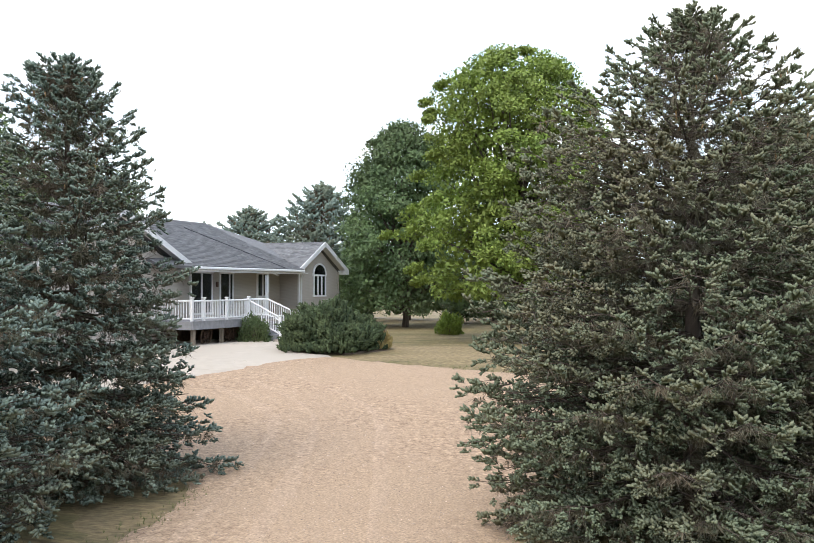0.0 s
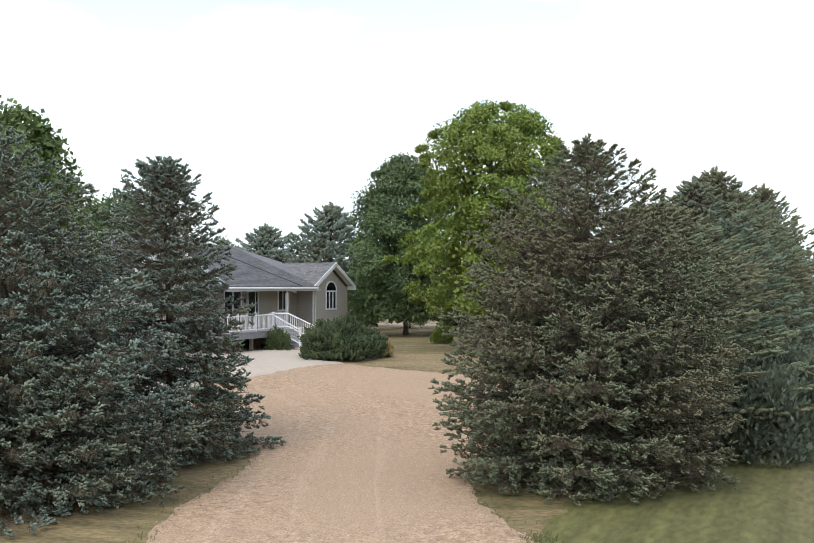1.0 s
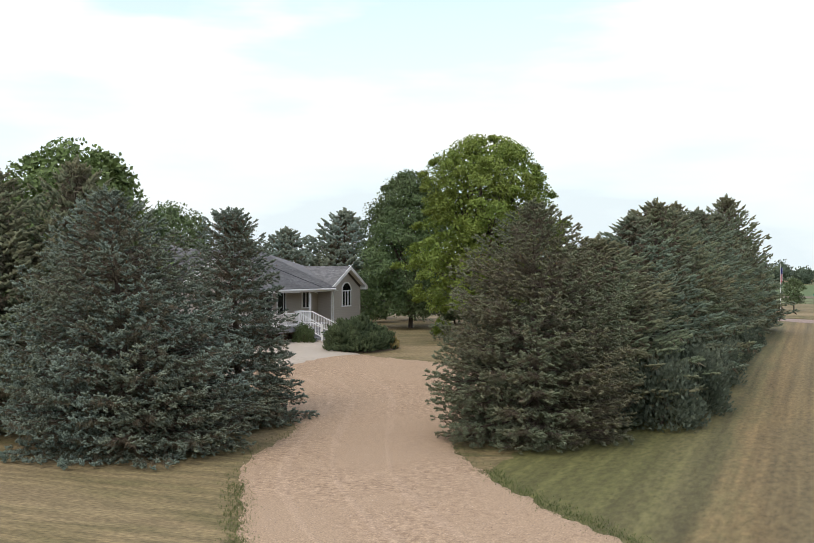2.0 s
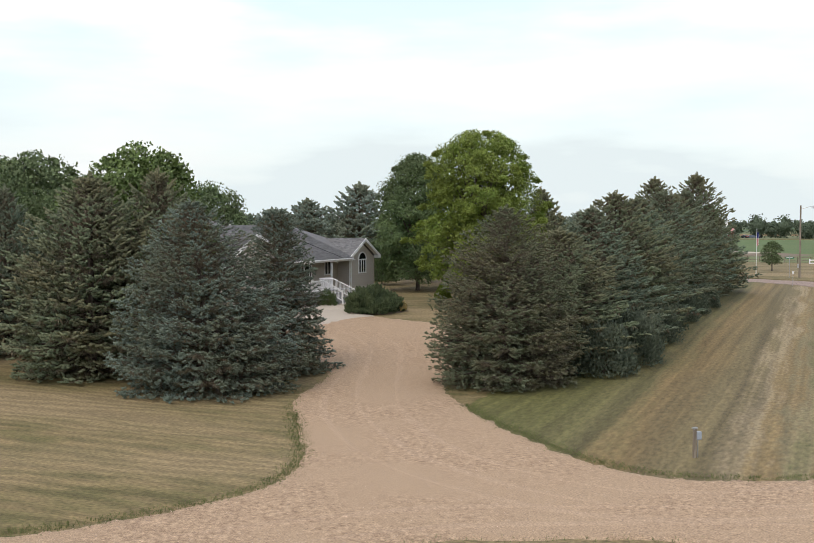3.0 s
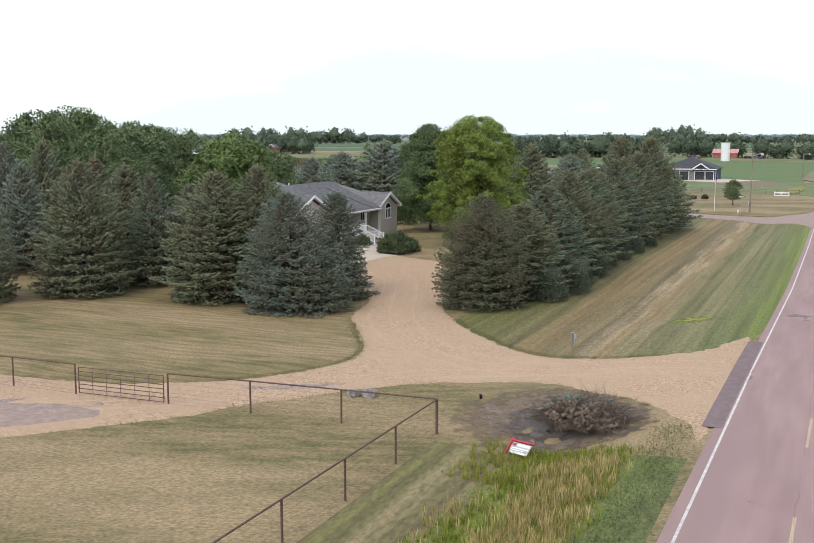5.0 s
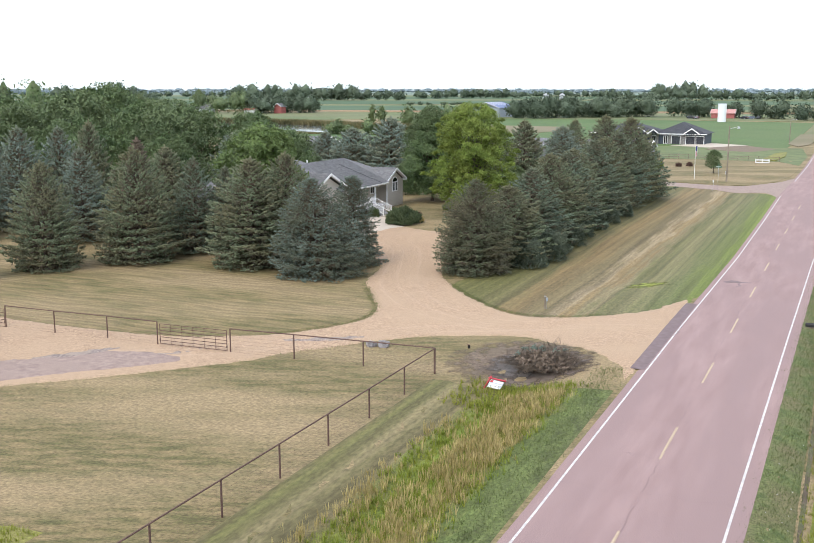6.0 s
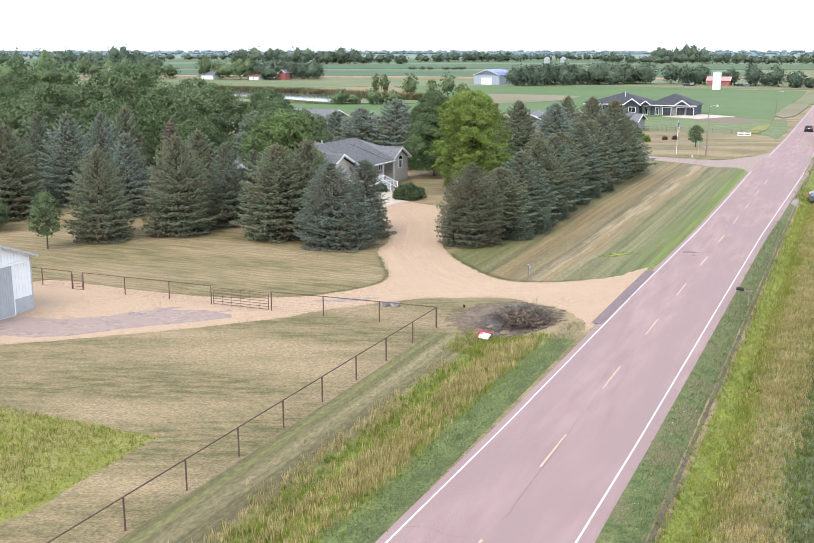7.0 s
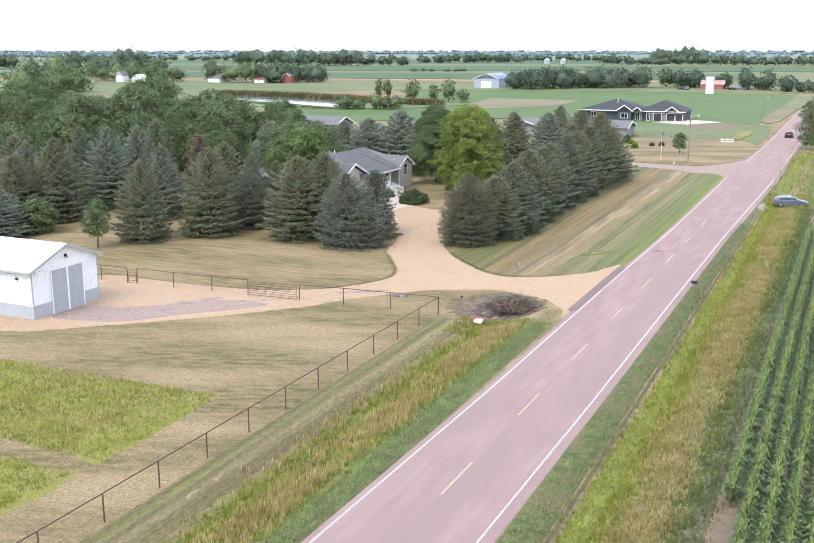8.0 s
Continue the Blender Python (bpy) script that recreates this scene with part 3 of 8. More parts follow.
road_strip("road", ("left", -0.55), ("right", 0.75), -160, 900, 0.05, M_ROAD, "worn pink asphalt two-lane country road", "road", 40)
for line_, s0, s1 in (("left", -160, 88), ("left", 114, 900), ("right", -160, 900)):
    road_strip("edge_line", (line_, -0.05), (line_, 0.05), s0, s1, 0.055, M_WHITELINE, "worn white painted road edge line", "road marking")
S_DASH = -35.2
for i in range(-9, 40):
    s0 = S_DASH - 1.95 + 12.19 * i
    if not 84 < s0 < 112:
        road_strip("centre_dash", ("centre", -0.055), ("centre", 0.055), s0, s0 + 4.4, 0.055, M_YELLOW, "faded yellow dashed centre line on pink asphalt", "road marking")
# side road
side = [W(20.2, 119), W(17.2, 110.8), W(12.4, 106.4), W(0, 103.6), W(-60, 101), W(-60, 95.5), W(0, 97), W(9, 97.6), W(14, 95), W(17.6, 91.5), W(20.0, 85.5)]
sheet("side_road", curve_pts(side, 2.0), M_MILL, 0.044, 1.0, "pale pinkish asphalt side road", "road")
DRIVE = [W(18.5, 8.0), W(17.2, 6.6), (16.85, -1.9), (14.1, -3.0), (10.4, -3.1), (6.85, -1.0), (3.95, 4.65), (2.2, 10.7), (1.7, 16), (3.5, 20.5), (7.2, 23.0), (8.0, 27.5), (5.6, 30.8), (2.5, 32.1), (0.2, 33.3), (-1.6, 34.4),
         (-2.75, 35.2), (-5.6, 34.0), (-9, 31.0), (-13, 28), (-13, 23), (-7, 21), (-4.3, 18.3), (-5.0, 12), (-4.6, 8), (-4.0, 4.8), (-3.3, 0.5), (-4.0, -3.2), (-6.7, -6), (-10, -7.9),
         (-16, -8.6), (-22, -7.0), (-28, -4.8), (-33.5, -3.2), (-36, -10), (-38, -22), (-33.4, -23.9), (-28.3, -22.4), (-18.6, -18.7), (-10.55, -14.8), (-8.4, -13), (-5.7, -11.3), (-1.9, -9.1),
         (1.6, -7.9), (6.6, -8.3), W(12.6, -7.0), W(15.2, -8.3), W(17.6, -11.2), W(18.5, -12.6)]
DRIVE_LINE = curve_pts(DRIVE, 0.5)
sheet("gravel_driveway", DRIVE_LINE, M_GRAVEL, 0.04, 0.5, "pale pink crushed gravel driveway with wheel tracks", "driveway", rag=0.06)
# paler wheel tracks
DLINE = [W(18, 0.5), (12.5, -5.2), (6.5, -4.3), (1.5, 0.5), (-1.0, 7.5), (-1.6, 14), (-1.5, 20), (-1.8, 26), (-4.5, 31)]
DLINE2 = [W(18, -4.5), (10, -7.0), (2, -6.0), (-6, -9.0), (-12, -12.0), (-20, -13.5)]


def ribbon(line, off, wd, seed, dz):
    rg = np.random.default_rng(seed)
    C = curve_pts(line, 0.6, False)
    T = np.gradient(C, axis=0)
    T /= np.linalg.norm(T, axis=1, keepdims=True)
    N = np.stack([-T[:, 1], T[:, 0]], 1)
    ww = wd * (0.75 + 0.35 * np.sin(np.arange(len(C)) * 0.23 + seed)) * rg.uniform(0.7, 1.15, len(C))
    oo = off + 0.15 * np.sin(np.arange(len(C)) * 0.11 + seed)
    n = len(C)
    rows = [C + N * (oo + f * ww)[:, None] for f in (0.5, 0.3, -0.3, -0.5)]
    P = np.concatenate(rows)
    up = np.repeat([0.03, dz, dz, 0.03], n)
    V = np.column_stack([*AS(P[:, 0], P[:, 1]), H(P[:, 0], P[:, 1]) + up])
    ob = new("wheel_track", mesh_np("wheel_track", V, [(k * n + i, k * n + i + 1, k * n + n + i + 1, k * n + n + i) for k in range(3) for i in range(n - 1)], M_TRACK, True))
    ob.matrix_basis = R
    tagged(ob, "paler wheel track worn into the gravel", "wheel track", "", "structure")


for k_, (ln_, of_) in enumerate(((DLINE, -0.85), (DLINE, 0.8), (DLINE2, -0.8), (DLINE2, 0.8), (DLINE, 2.1))):
    ribbon(ln_, of_, 0.5, k_, 0.050 if ln_ is DLINE2 else 0.046)


def pebbles(n, seed):
    """Loose stones on the gravel."""
    rg = np.random.default_rng(seed)
    lo, hi = np.array([-12, -12]), np.array([16, 34])
    P = rg.uniform(lo, hi, (n * 3, 2))
    P = P[inside(P, DRIVE_LINE)][:n]
    n = len(P)
    tv = np.array([(1, 0, 0), (-0.5, 0.8, 0), (-0.6, -0.7, 0), (0.1, 0, 0.75), (0.6, 0.5, 0.35)])
    tf = np.array([(0, 4, 3), (4, 1, 3), (1, 2, 3), (2, 0, 3), (0, 1, 4)])
    an = rg.uniform(0, 6.28, n)
    tvv, tff = tv, tf
    Xd = np.stack([np.cos(an), np.sin(an), 0 * an], 1)
    Yd = np.stack([-np.sin(an), np.cos(an), 0 * an], 1)
    sz = rg.uniform(0.008, 0.022, n)
    V = (P[:, None, 0:1] * 0 + 0) + (tvv[None, :, 0:1] * Xd[:, None] + tvv[None, :, 1:2] * Yd[:, None] + tvv[None, :, 2:3] * np.array([0, 0, 1.0])) * sz[:, None, None]
    V[..., 0] += P[:, None, 0]
    V[..., 1] += P[:, None, 1]
    V[..., 2] += (H(P[:, 0], P[:, 1]) + 0.039)[:, None]
    F = tff[None] + (np.arange(n) * len(tv))[:, None, None]
    tagged(new("loose_stones", mesh_np("loose_stones", V.reshape(-1, 3), F.reshape(-1, 3), M_PEBBLE)), "loose pink and grey stones on the gravel", "stones", "", "stuff")


M_PEBBLE = mat("pink_grey_pebbles", (0.20, 0.14, 0.11), (0.52, 0.41, 0.33), 2, island=0.4, bump=0)
pebbles(15000, 5)
PATIO = [(-2.8, 35.25), (-3.8, 36.0), (-5.0, 38.4), (-5.2, 41.8), (-6.3, 43.6), (-9.6, 44.5), (-14, 42), (-14, 25), (-9.2, 28.4), (-6.6, 31.2), (-5.1, 32.9)]
sheet("concrete_apron", PATIO, M_PAVE, 0.085, 1.0, "pale beige concrete apron before the house", "pavement")
# packed wheel way and dark loose stone before the barn
MILL = [W(-23.0, -29.8), W(-20.4, -30.2), W(-16, -28.6), W(-13, -25.0), W(-9.6, -21.4), W(-7.6, -18.8), W(-9.5, -17.9), W(-12.7, -18.6), W(-15.8, -21.6), W(-19, -24.4), W(-22.9, -25.8)]
sheet("packed_track", curve_pts(MILL, 0.7), M_MILL, 0.07, 1.0, "smooth pinkish packed track to the barn doors", "track", rag=0.06)
for c, rx, ry, tilt in ((W(-14.5, -20.3), 2.6, 0.8, 0.55), (W(-2.2, -10.7), 2.6, 0.7, 0.2), (W(-9.0, -17.3), 1.8, 0.4, 0.5)):
    an = np.linspace(0, 2 * math.pi, 26)[:-1]
    ex, ey = rx * np.cos(an) * (1 + 0.2 * np.sin(3 * an)), ry * np.sin(an) * (1 + 0.25 * np.cos(2 * an))
    sheet("loose_stone_patch", np.stack([c[0] + ex * math.cos(tilt) - ey * math.sin(tilt), c[1] + ex * math.sin(tilt) + ey * math.cos(tilt)], 1), M_PATCH, 0.085, 0.6, "patch of dark loose stone on the gravel", "gravel patch", rag=0.12)


def rect(a0, a1, s0, s1, step=2.0):
    q = [(a0, s0), (a1, s0), (a1, s1), (a0, s1)]
    out = []
    for (p0, p1), (r0, r1) in zip(q, q[1:] + q[:1]):
        m = max(1, int(math.hypot(r0 - p0, r1 - p1) / step))
        out += [W(p0 + (r0 - p0) * i / m, p1 + (r1 - p1) * i / m) for i in range(m)]
    return out


# lawn before the spruces, mown crosswise
M_WEST = mown(mat("crosswise_mown_dry_lawn", (0.124, 0.108, 0.045), (0.216, 0.163, 0.081), 1.2, c3=(0.255, 0.192, 0.106), big=0.16, bump=0.8, bscale=30, stretch=(0.3, 1.0, 1), lo=0.38, hi=0.64, fine=(12, 0.66, 1.34, (0.5, 1, 1))), 0.85)
WEST = [(-3.9, 4.8), (-3.2, 0.5), (-3.9, -3.2), (-6.6, -5.9), (-10, -7.8), (-16, -8.5), (-22, -6.9), (-28, -4.7), (-34, -3.0), (-48, 0), (-62, 6), (-64, 18), (-40, 20), (-25, 21), (-12, 18), (-6, 17), (-4.8, 12), (-4.5, 8)]
sheet("mown_lawn", curve_pts(WEST, 1.0), M_WEST, 0.014, 0.8, "dry lawn with crosswise mowing lines before the spruces", "lawn", rag=0.08)
# striped lawn between the windbreak and the road
EAST = [(-1.5, 13), (0.8, 60), (-3.0, 95.5), (9, 97.0), (14, 94.5), (19.6, 86), (19.8, 60), (19.8, 30), (18.9, 9.5), (17.2, 3.5), (14.2, 0.5), (11, -1.0), (6.0, 0.0), (0.5, 5.0)]
sheet("striped_lawn", curve_pts([W(*p) for p in EAST], 1.0), M_EAST, 0.012, 0.7, "dry striped lawn mown along the road", "lawn", rag=0.1)
strip("verge", 7.75, 11.3, -160, -15.0, 0.014, M_OUTSIDE, "dry mown strip along the pipe fence", "verge", na=4)
strip("verge", 10.8, ROAD_L, -160, -15.2, 0.018, M_DITCH, "green ditch bank beside the road", "verge", na=9)
strip("verge", ROAD_R, 28.0, -160, 300, 0.018, M_VERGE, "low green shoulder beside the road", "verge")
strip("ditch_soil", 28.0, 28.3, -160, 150, 0.022, M_PEAT, "bare dark soil line beside the shoulder", "soil")
strip("meadow", 28.4, 34.9, -160, 300, 0.018, M_RIGHT, "yellow-green rough grass strip beside the corn", "meadow", na=6)
strip("corn_soil", 34.85, 55.6, -160, 44, 0.018, M_DIRT, "bare brown soil between corn rows", "soil", na=12)
for s0, s1 in ((-52.3, -40.3), (-90, -53.7)):
    sheet("meadow", rect(-45, 2.5, s0, s1), M_MEADOW, 0.02, 2.0, "unmown yellow-green meadow patch", "meadow", rag=0.15)
an = np.linspace(0, 2 * math.pi, 41)[:-1]
sheet("lush_patch", np.stack(W(14.1 + 2.6 * np.cos(an), 15.0 + 1.6 * np.sin(an) + 0.5 * np.cos(an)), 1), faded(mat("lush_lime_grass", (0.14, 0.17, 0.03), (0.22, 0.235, 0.05), 2, bump=0.5, bscale=20, fine=(9, 0.7, 1.3)), 14.1, 15.0, 0.5, 1.7), 0.026, 0.5, "bright lime patch of grass on the lawn", "grass patch")
road_strip("tar_edge", ("left", -0.95), ("left", -0.12), -11.5, 7.5, 0.058, M_TAR, "dark tar along the road's edge at the driveway", "tar")
PAD = [(27.6, 55.5), (29.6, 56.8), (30.2, 59.0), (29.4, 61.0), (27.6, 61.6)]
sheet("field_entrance", curve_pts([W(*p) for p in PAD], 0.6), M_PATCH, 0.05, 0.6, "small worn gravel entrance beside the road", "gravel patch", rag=0.08)
rng0 = np.random.default_rng(8)
for a, s, w, l in ((20.9, 17.5, 1.2, 0.7), (22.6, 18.3, 0.9, 0.4), (21.2, 16.0, 0.35, 0.9), (19.1, -1.0, 0.2, 4.0)):
    an = np.linspace(0, 2 * math.pi, 18)[:-1]
    sheet("tar_patch", np.stack(W(a + w * np.cos(an) * (1 + 0.25 * np.sin(2 * an)), s + l * np.sin(an) * (1 + 0.2 * np.cos(3 * an))), 1), M_TAR, 0.06, 0.8, "dark tar patch on the asphalt", "tar", rag=0.1)


def crack(a0, s0, a1, s1, wd=0.03, n=14, wob=0.12):
    """A wandering sealed crack in the asphalt."""
    t = np.linspace(0, 1, n)
    A, S = a0 + (a1 - a0) * t + rng0.normal(0, wob, n), s0 + (s1 - s0) * t + rng0.normal(0, wob, n)
    dA, dS = np.gradient(A), np.gradient(S)
    ln = np.hypot(dA, dS)
    k = wd * rng0.uniform(0.4, 1.2, n) / ln
    Lf, Rt = np.stack([A - dS * k, S + dA * k], 1), np.stack([A + dS * k, S - dA * k], 1)
    P = np.concatenate([Lf, Rt])
    X, Y = W(P[:, 0], P[:, 1])
    V = np.column_stack([P, H(X, Y) + 0.06])
    F = [(i, i + 1, n + i + 1, n + i) for i in range(n - 1)]
    ob = new("road_crack", mesh_np("road_crack", V, F, M_TAR))
    ob.matrix_basis = R
    return tagged(ob, "thin dark crack across the asphalt", "crack", "", "structure")


for i in range(26):
    s = -62 + 5.3 * i + rng0.uniform(-1.5, 1.5)
    if i % 3 == 0:
        crack(18.9, s, 25.8, s + rng0.uniform(-1, 1), 0.008)
    else:
        a = rng0.uniform(18.6, 24.5)
        crack(a, s, a + rng0.uniform(0.8, 2.0), s + rng0.uniform(-0.6, 0.6), 0.007, 8)
for a0_, s0_ in ((6.6, 97.6), (9.4, 97.9)):
    crack(a0_, s0_, a0_ - 1.0, s0_ + 7.2, 0.03, 12, 0.12)
for s in range(-60, 90, 15):
    crack(22.3, s + rng0.uniform(0, 4), 22.25, s + rng0.uniform(9, 15), 0.007, 24, 0.045)


# ---- the beige house, facing the road ----
def gable_wall(bm, a0, a1, s0, s1, z0, ze, zp):
    """A solid with a pointed top, its point running along a."""
    sc = (s0 + s1) / 2
    pts = [(s0, z0), (s1, z0), (s1, ze), (sc, zp), (s0, ze)]
    f = [bm.verts.new((a1, s, z)) for s, z in pts]
    b = [bm.verts.new((a0, s, z)) for s, z in pts]
    bm.faces.new(f)
    bm.faces.new(b[::-1])
    for i in range(5):
        j = (i + 1) % 5
        bm.faces.new((f[j], f[i], b[i], b[j]))
    return bm


def roof_gable(a0, a1, sc, half, zp, ze, th=0.10):
    bm = bmesh.new()
    slab(bm, [(a0, sc, zp), (a1, sc, zp), (a1, sc + half, ze), (a0, sc + half, ze)], th)
    slab(bm, [(a0, sc, zp), (a0, sc - half, ze), (a1, sc - half, ze), (a1, sc, zp)], th)
    return bm


def roof_hip(a0, a1, s0, s1, ze, zr, ra, r0, r1, th=0.12):
    bm = bmesh.new()
    slab(bm, [(a1, s0, ze), (a1, s1, ze), (ra, r1, zr), (ra, r0, zr)], th)
    slab(bm, [(a0, s1, ze), (a0, s0, ze), (ra, r0, zr), (ra, r1, zr)], th)
    slab(bm, [(a1, s1, ze), (a0, s1, ze), (ra, r1, zr)], th)
    slab(bm, [(a0, s0, ze), (a1, s0, ze), (ra, r0, zr)], th)
    return bm


def shingle_courses(p_eave0, p_eave1, p_ridge0, p_ridge1, n, parent, material):
    """Overlapping courses of shingles on one roof slope, each a thin lapped strip with notched tabs."""
    e0, e1, r0, r1 = (Vector(p) for p in (p_eave0, p_eave1, p_ridge0, p_ridge1))
    up = ((r0 + r1) - (e0 + e1)).normalized()
    nrm = (e1 - e0).cross(up).normalized()
    if nrm.z < 0:
        nrm = -nrm
    rng = random.Random(n)
    V, F = [], []
    for i in range(n):
        f0, f1 = i / n, (i + 1.12) / n
        a, b = e0.lerp(r0, f0), e1.lerp(r1, f0)
        c, d = e1.lerp(r1, min(f1, 1)), e0.lerp(r0, min(f1, 1))
        m = max(1, int((b - a).length / 0.33))
        for j in range(m):
            u0, u1 = j / m, (j + 0.94) / m
            lift = nrm * (0.016 + rng.uniform(0, 0.012))
            p = [a.lerp(b, u0) + lift, a.lerp(b, u1) + lift, d.lerp(c, u1) + nrm * 0.004, d.lerp(c, u0) + nrm * 0.004]
            k = len(V)
            V += [tuple(q) for q in p] + [tuple(a.lerp(b, u0)), tuple(a.lerp(b, u1))]
            F += [(k, k + 1, k + 2), (k, k + 2, k + 3), (k + 4, k + 5, k + 1), (k + 4, k + 1, k)]
    ob = part("shingles", mesh_np("shingles", V, F, material), None, parent)
    return tagged(ob, "weathered grey lapped shingles", kind="stuff")


PLANK = bx(-0.5, 0.5, -0.5, 0.5, -0.5, 0.5)
for v in PLANK.verts:  # a lapped board: thicker at its foot
    if v.co.z > 0:
        v.co.x = -0.5 if v.co.x < 0 else -0.2
PLANK_ME = to_mesh("siding_plank", PLANK, M_SIDING)


def plank(parent, x, y, z, ln, along_s, hgt=0.185):
    ob = new("siding_plank", PLANK_ME)
    ob.parent = parent
    rz = 0 if along_s else -90
    ob.matrix_basis = pose(x, y, z, 0, 0, rz) @ Matrix.Diagonal((0.045, ln, hgt, 1))
    return ob


house = thing("house", "single-storey beige vinyl-sided house with grey shingle roof and porch", "house", R)
# main body behind the porch, a rear wing, and two gabled bays
part("wall", bx(-38.4, -25.82, 27.5, 50.7, 1.0, 4.8), M_SIDING, house)
bay = part("wall", gable_wall(bmesh.new(), -30, -24.66, 45.95, 50.65, 1.0, 4.83, 6.05), M_SIDING, house)
bay2 = part("wall", gable_wall(bmesh.new(), -30, -24.92, 26.9, 35.3, 1.0, 4.80, 6.60), M_SIDING, house)
porch_wall = part("wall", bx(-25.82, -25.80, 35.3, 45.95, 2.5, 4.75), M_SIDING, house)
WIN = (47.5, 49.15, 3.45, 5.18)  # arched window: s0 s1 z0 z1
z = 1.75
while z < 6.0:
    z1 = z + 0.185
    # front of the bay, broken by the window
    w = 2.35 if z1 < 4.85 else max(0.15, 2.35 - (z1 - 4.85) / 1.2 * 2.35)
    runs = [(48.3 - w, 48.3 + w)]
    if z1 > WIN[2] and z < WIN[3]:
        hw = 0.82 if z1 < 4.62 else max(0.0, 0.82 * math.sqrt(max(0, 1 - ((z - 4.55) / 0.68) ** 2)))
        runs = [(48.3 - w, 48.32 - hw), (48.32 + hw, 48.3 + w)] if hw > 0 else runs
    for r0, r1 in runs:
        if r1 - r0 > 0.08:
            plank(bay, -24.645, (r0 + r1) / 2, (z + z1) / 2, r1 - r0, True)
    if z < 4.7:
        plank(bay, -25.24, 45.935, (z + z1) / 2, 1.14, False)
    w2 = 4.2 if z1 < 4.85 else max(0.15, 4.2 - (z1 - 4.85) / 1.75 * 4.2)
    plank(bay2, -24.905, 31.1, (z + z1) / 2, 2 * w2, True)
    if 2.55 < z < 4.66:
        for r0, r1 in ((35.32, 37.4), (39.5, 39.95), (41.3, 43.4), (44.75, 45.92)):
            plank(porch_wall, -25.785, (r0 + r1) / 2, (z + z1) / 2, r1 - r0, True)
        if z < 3.35:
            plank(porch_wall, -25.785, 44.08, (z + z1) / 2, 1.34, True)
    z += 0.185
part("corner_board", bx(-24.68, -24.60, 45.86, 45.98, 1.2, 4.83), M_TRIM, house)
part("corner_board", bx(-24.68, -24.60, 50.62, 50.73, 1.2, 4.83), M_SIDING, house)

# roofs
bm = bmesh.new()
slab(bm, [(-24.1, 33.0, 4.86), (-24.1, 45.5, 4.86), (-25.6, 45.5, 5.428), (-25.6, 50.3, 5.428), (-31.2, 46.9, 7.55), (-31.2, 34.0, 7.55)], 0.12)
slab(bm, [(-25.6, 51.2, 4.86), (-39.0, 51.2, 4.86), (-31.2, 46.9, 7.55), (-25.6, 50.3, 5.428)], 0.12)
slab(bm, [(-39.0, 51.2, 4.86), (-39.0, 27.0, 4.86), (-31.2, 34.0, 7.55), (-31.2, 46.9, 7.55)], 0.12)
slab(bm, [(-39.0, 27.0, 4.86), (-25.0, 27.0, 4.86), (-31.2, 34.0, 7.55)], 0.12)
main_roof = part("roof", bm, M_SHINGLE, house)
shingle_courses((-24.1, 35.3, 4.87), (-24.1, 45.5, 4.87), (-31.2, 34.5, 7.56), (-31.2, 46.9, 7.56), 40, main_roof, M_SHINGLE)
shingle_courses((-25.6, 51.2, 4.87), (-39.0, 51.2, 4.87), (-31.2, 46.9, 7.56), (-31.3, 46.9, 7.56), 26, main_roof, M_SHINGLE)
part("roof_seam", rod(bmesh.new(), (-29.77, 42.9, 7.04), (-24.15, 43.53, 4.91), 0.035, sides=6), M_DARKROOF, main_roof, "dark capped seam on the shingles")
part("roof", roof_hip(-39.2, -26.5, 26.8, 42.5, 4.9, 7.95, -32.8, 33.5, 37.5), M_SHINGLE, house)
part("wall", bx(-46.5, -39.5, 28.0, 37.5, 0.8, 3.5), M_SIDING, house)
part("roof", roof_hip(-47.1, -38.9, 27.4, 38.1, 3.5, 5.2, -43, 31, 34.5), M_SHINGLE, house)
bay_roof = part("roof", roof_gable(-30.5, -24.28, 48.3, 3.0, 6.42, 4.90), M_SHINGLE, house)
shingle_courses((-30.5, 45.3, 4.91), (-24.29, 45.3, 4.91), (-30.5, 48.3, 6.43), (-24.29, 48.3, 6.43), 20, bay_roof, M_SHINGLE)
shingle_courses((-24.29, 51.3, 4.91), (-30.5, 51.3, 4.91), (-24.29, 48.3, 6.43), (-30.5, 48.3, 6.43), 20, bay_roof, M_SHINGLE)
bay2_roof = part("roof", roof_gable(-33.5, -24.45, 31.1, 4.75, 7.02, 4.92), M_SHINGLE, house)
shingle_courses((-24.46, 35.85, 4.93), (-32.5, 35.85, 4.93), (-24.46, 31.1, 7.03), (-33.4, 31.1, 7.03), 28, bay2_roof, M_SHINGLE)
shingle_courses((-32.5, 26.35, 4.93), (-24.46, 26.35, 4.93), (-33.4, 31.1, 7.03), (-24.46, 31.1, 7.03), 28, bay2_roof, M_SHINGLE)
for a, s, zz in ((-33.0, 40.5, 7.2), (-36, 45, 6.3)):
    part("roof_vent", rod(bmesh.new(), (a, s, zz - 0.4), (a, s, zz + 0.45), 0.07), M_TRIM, house, "white roof vent pipe")


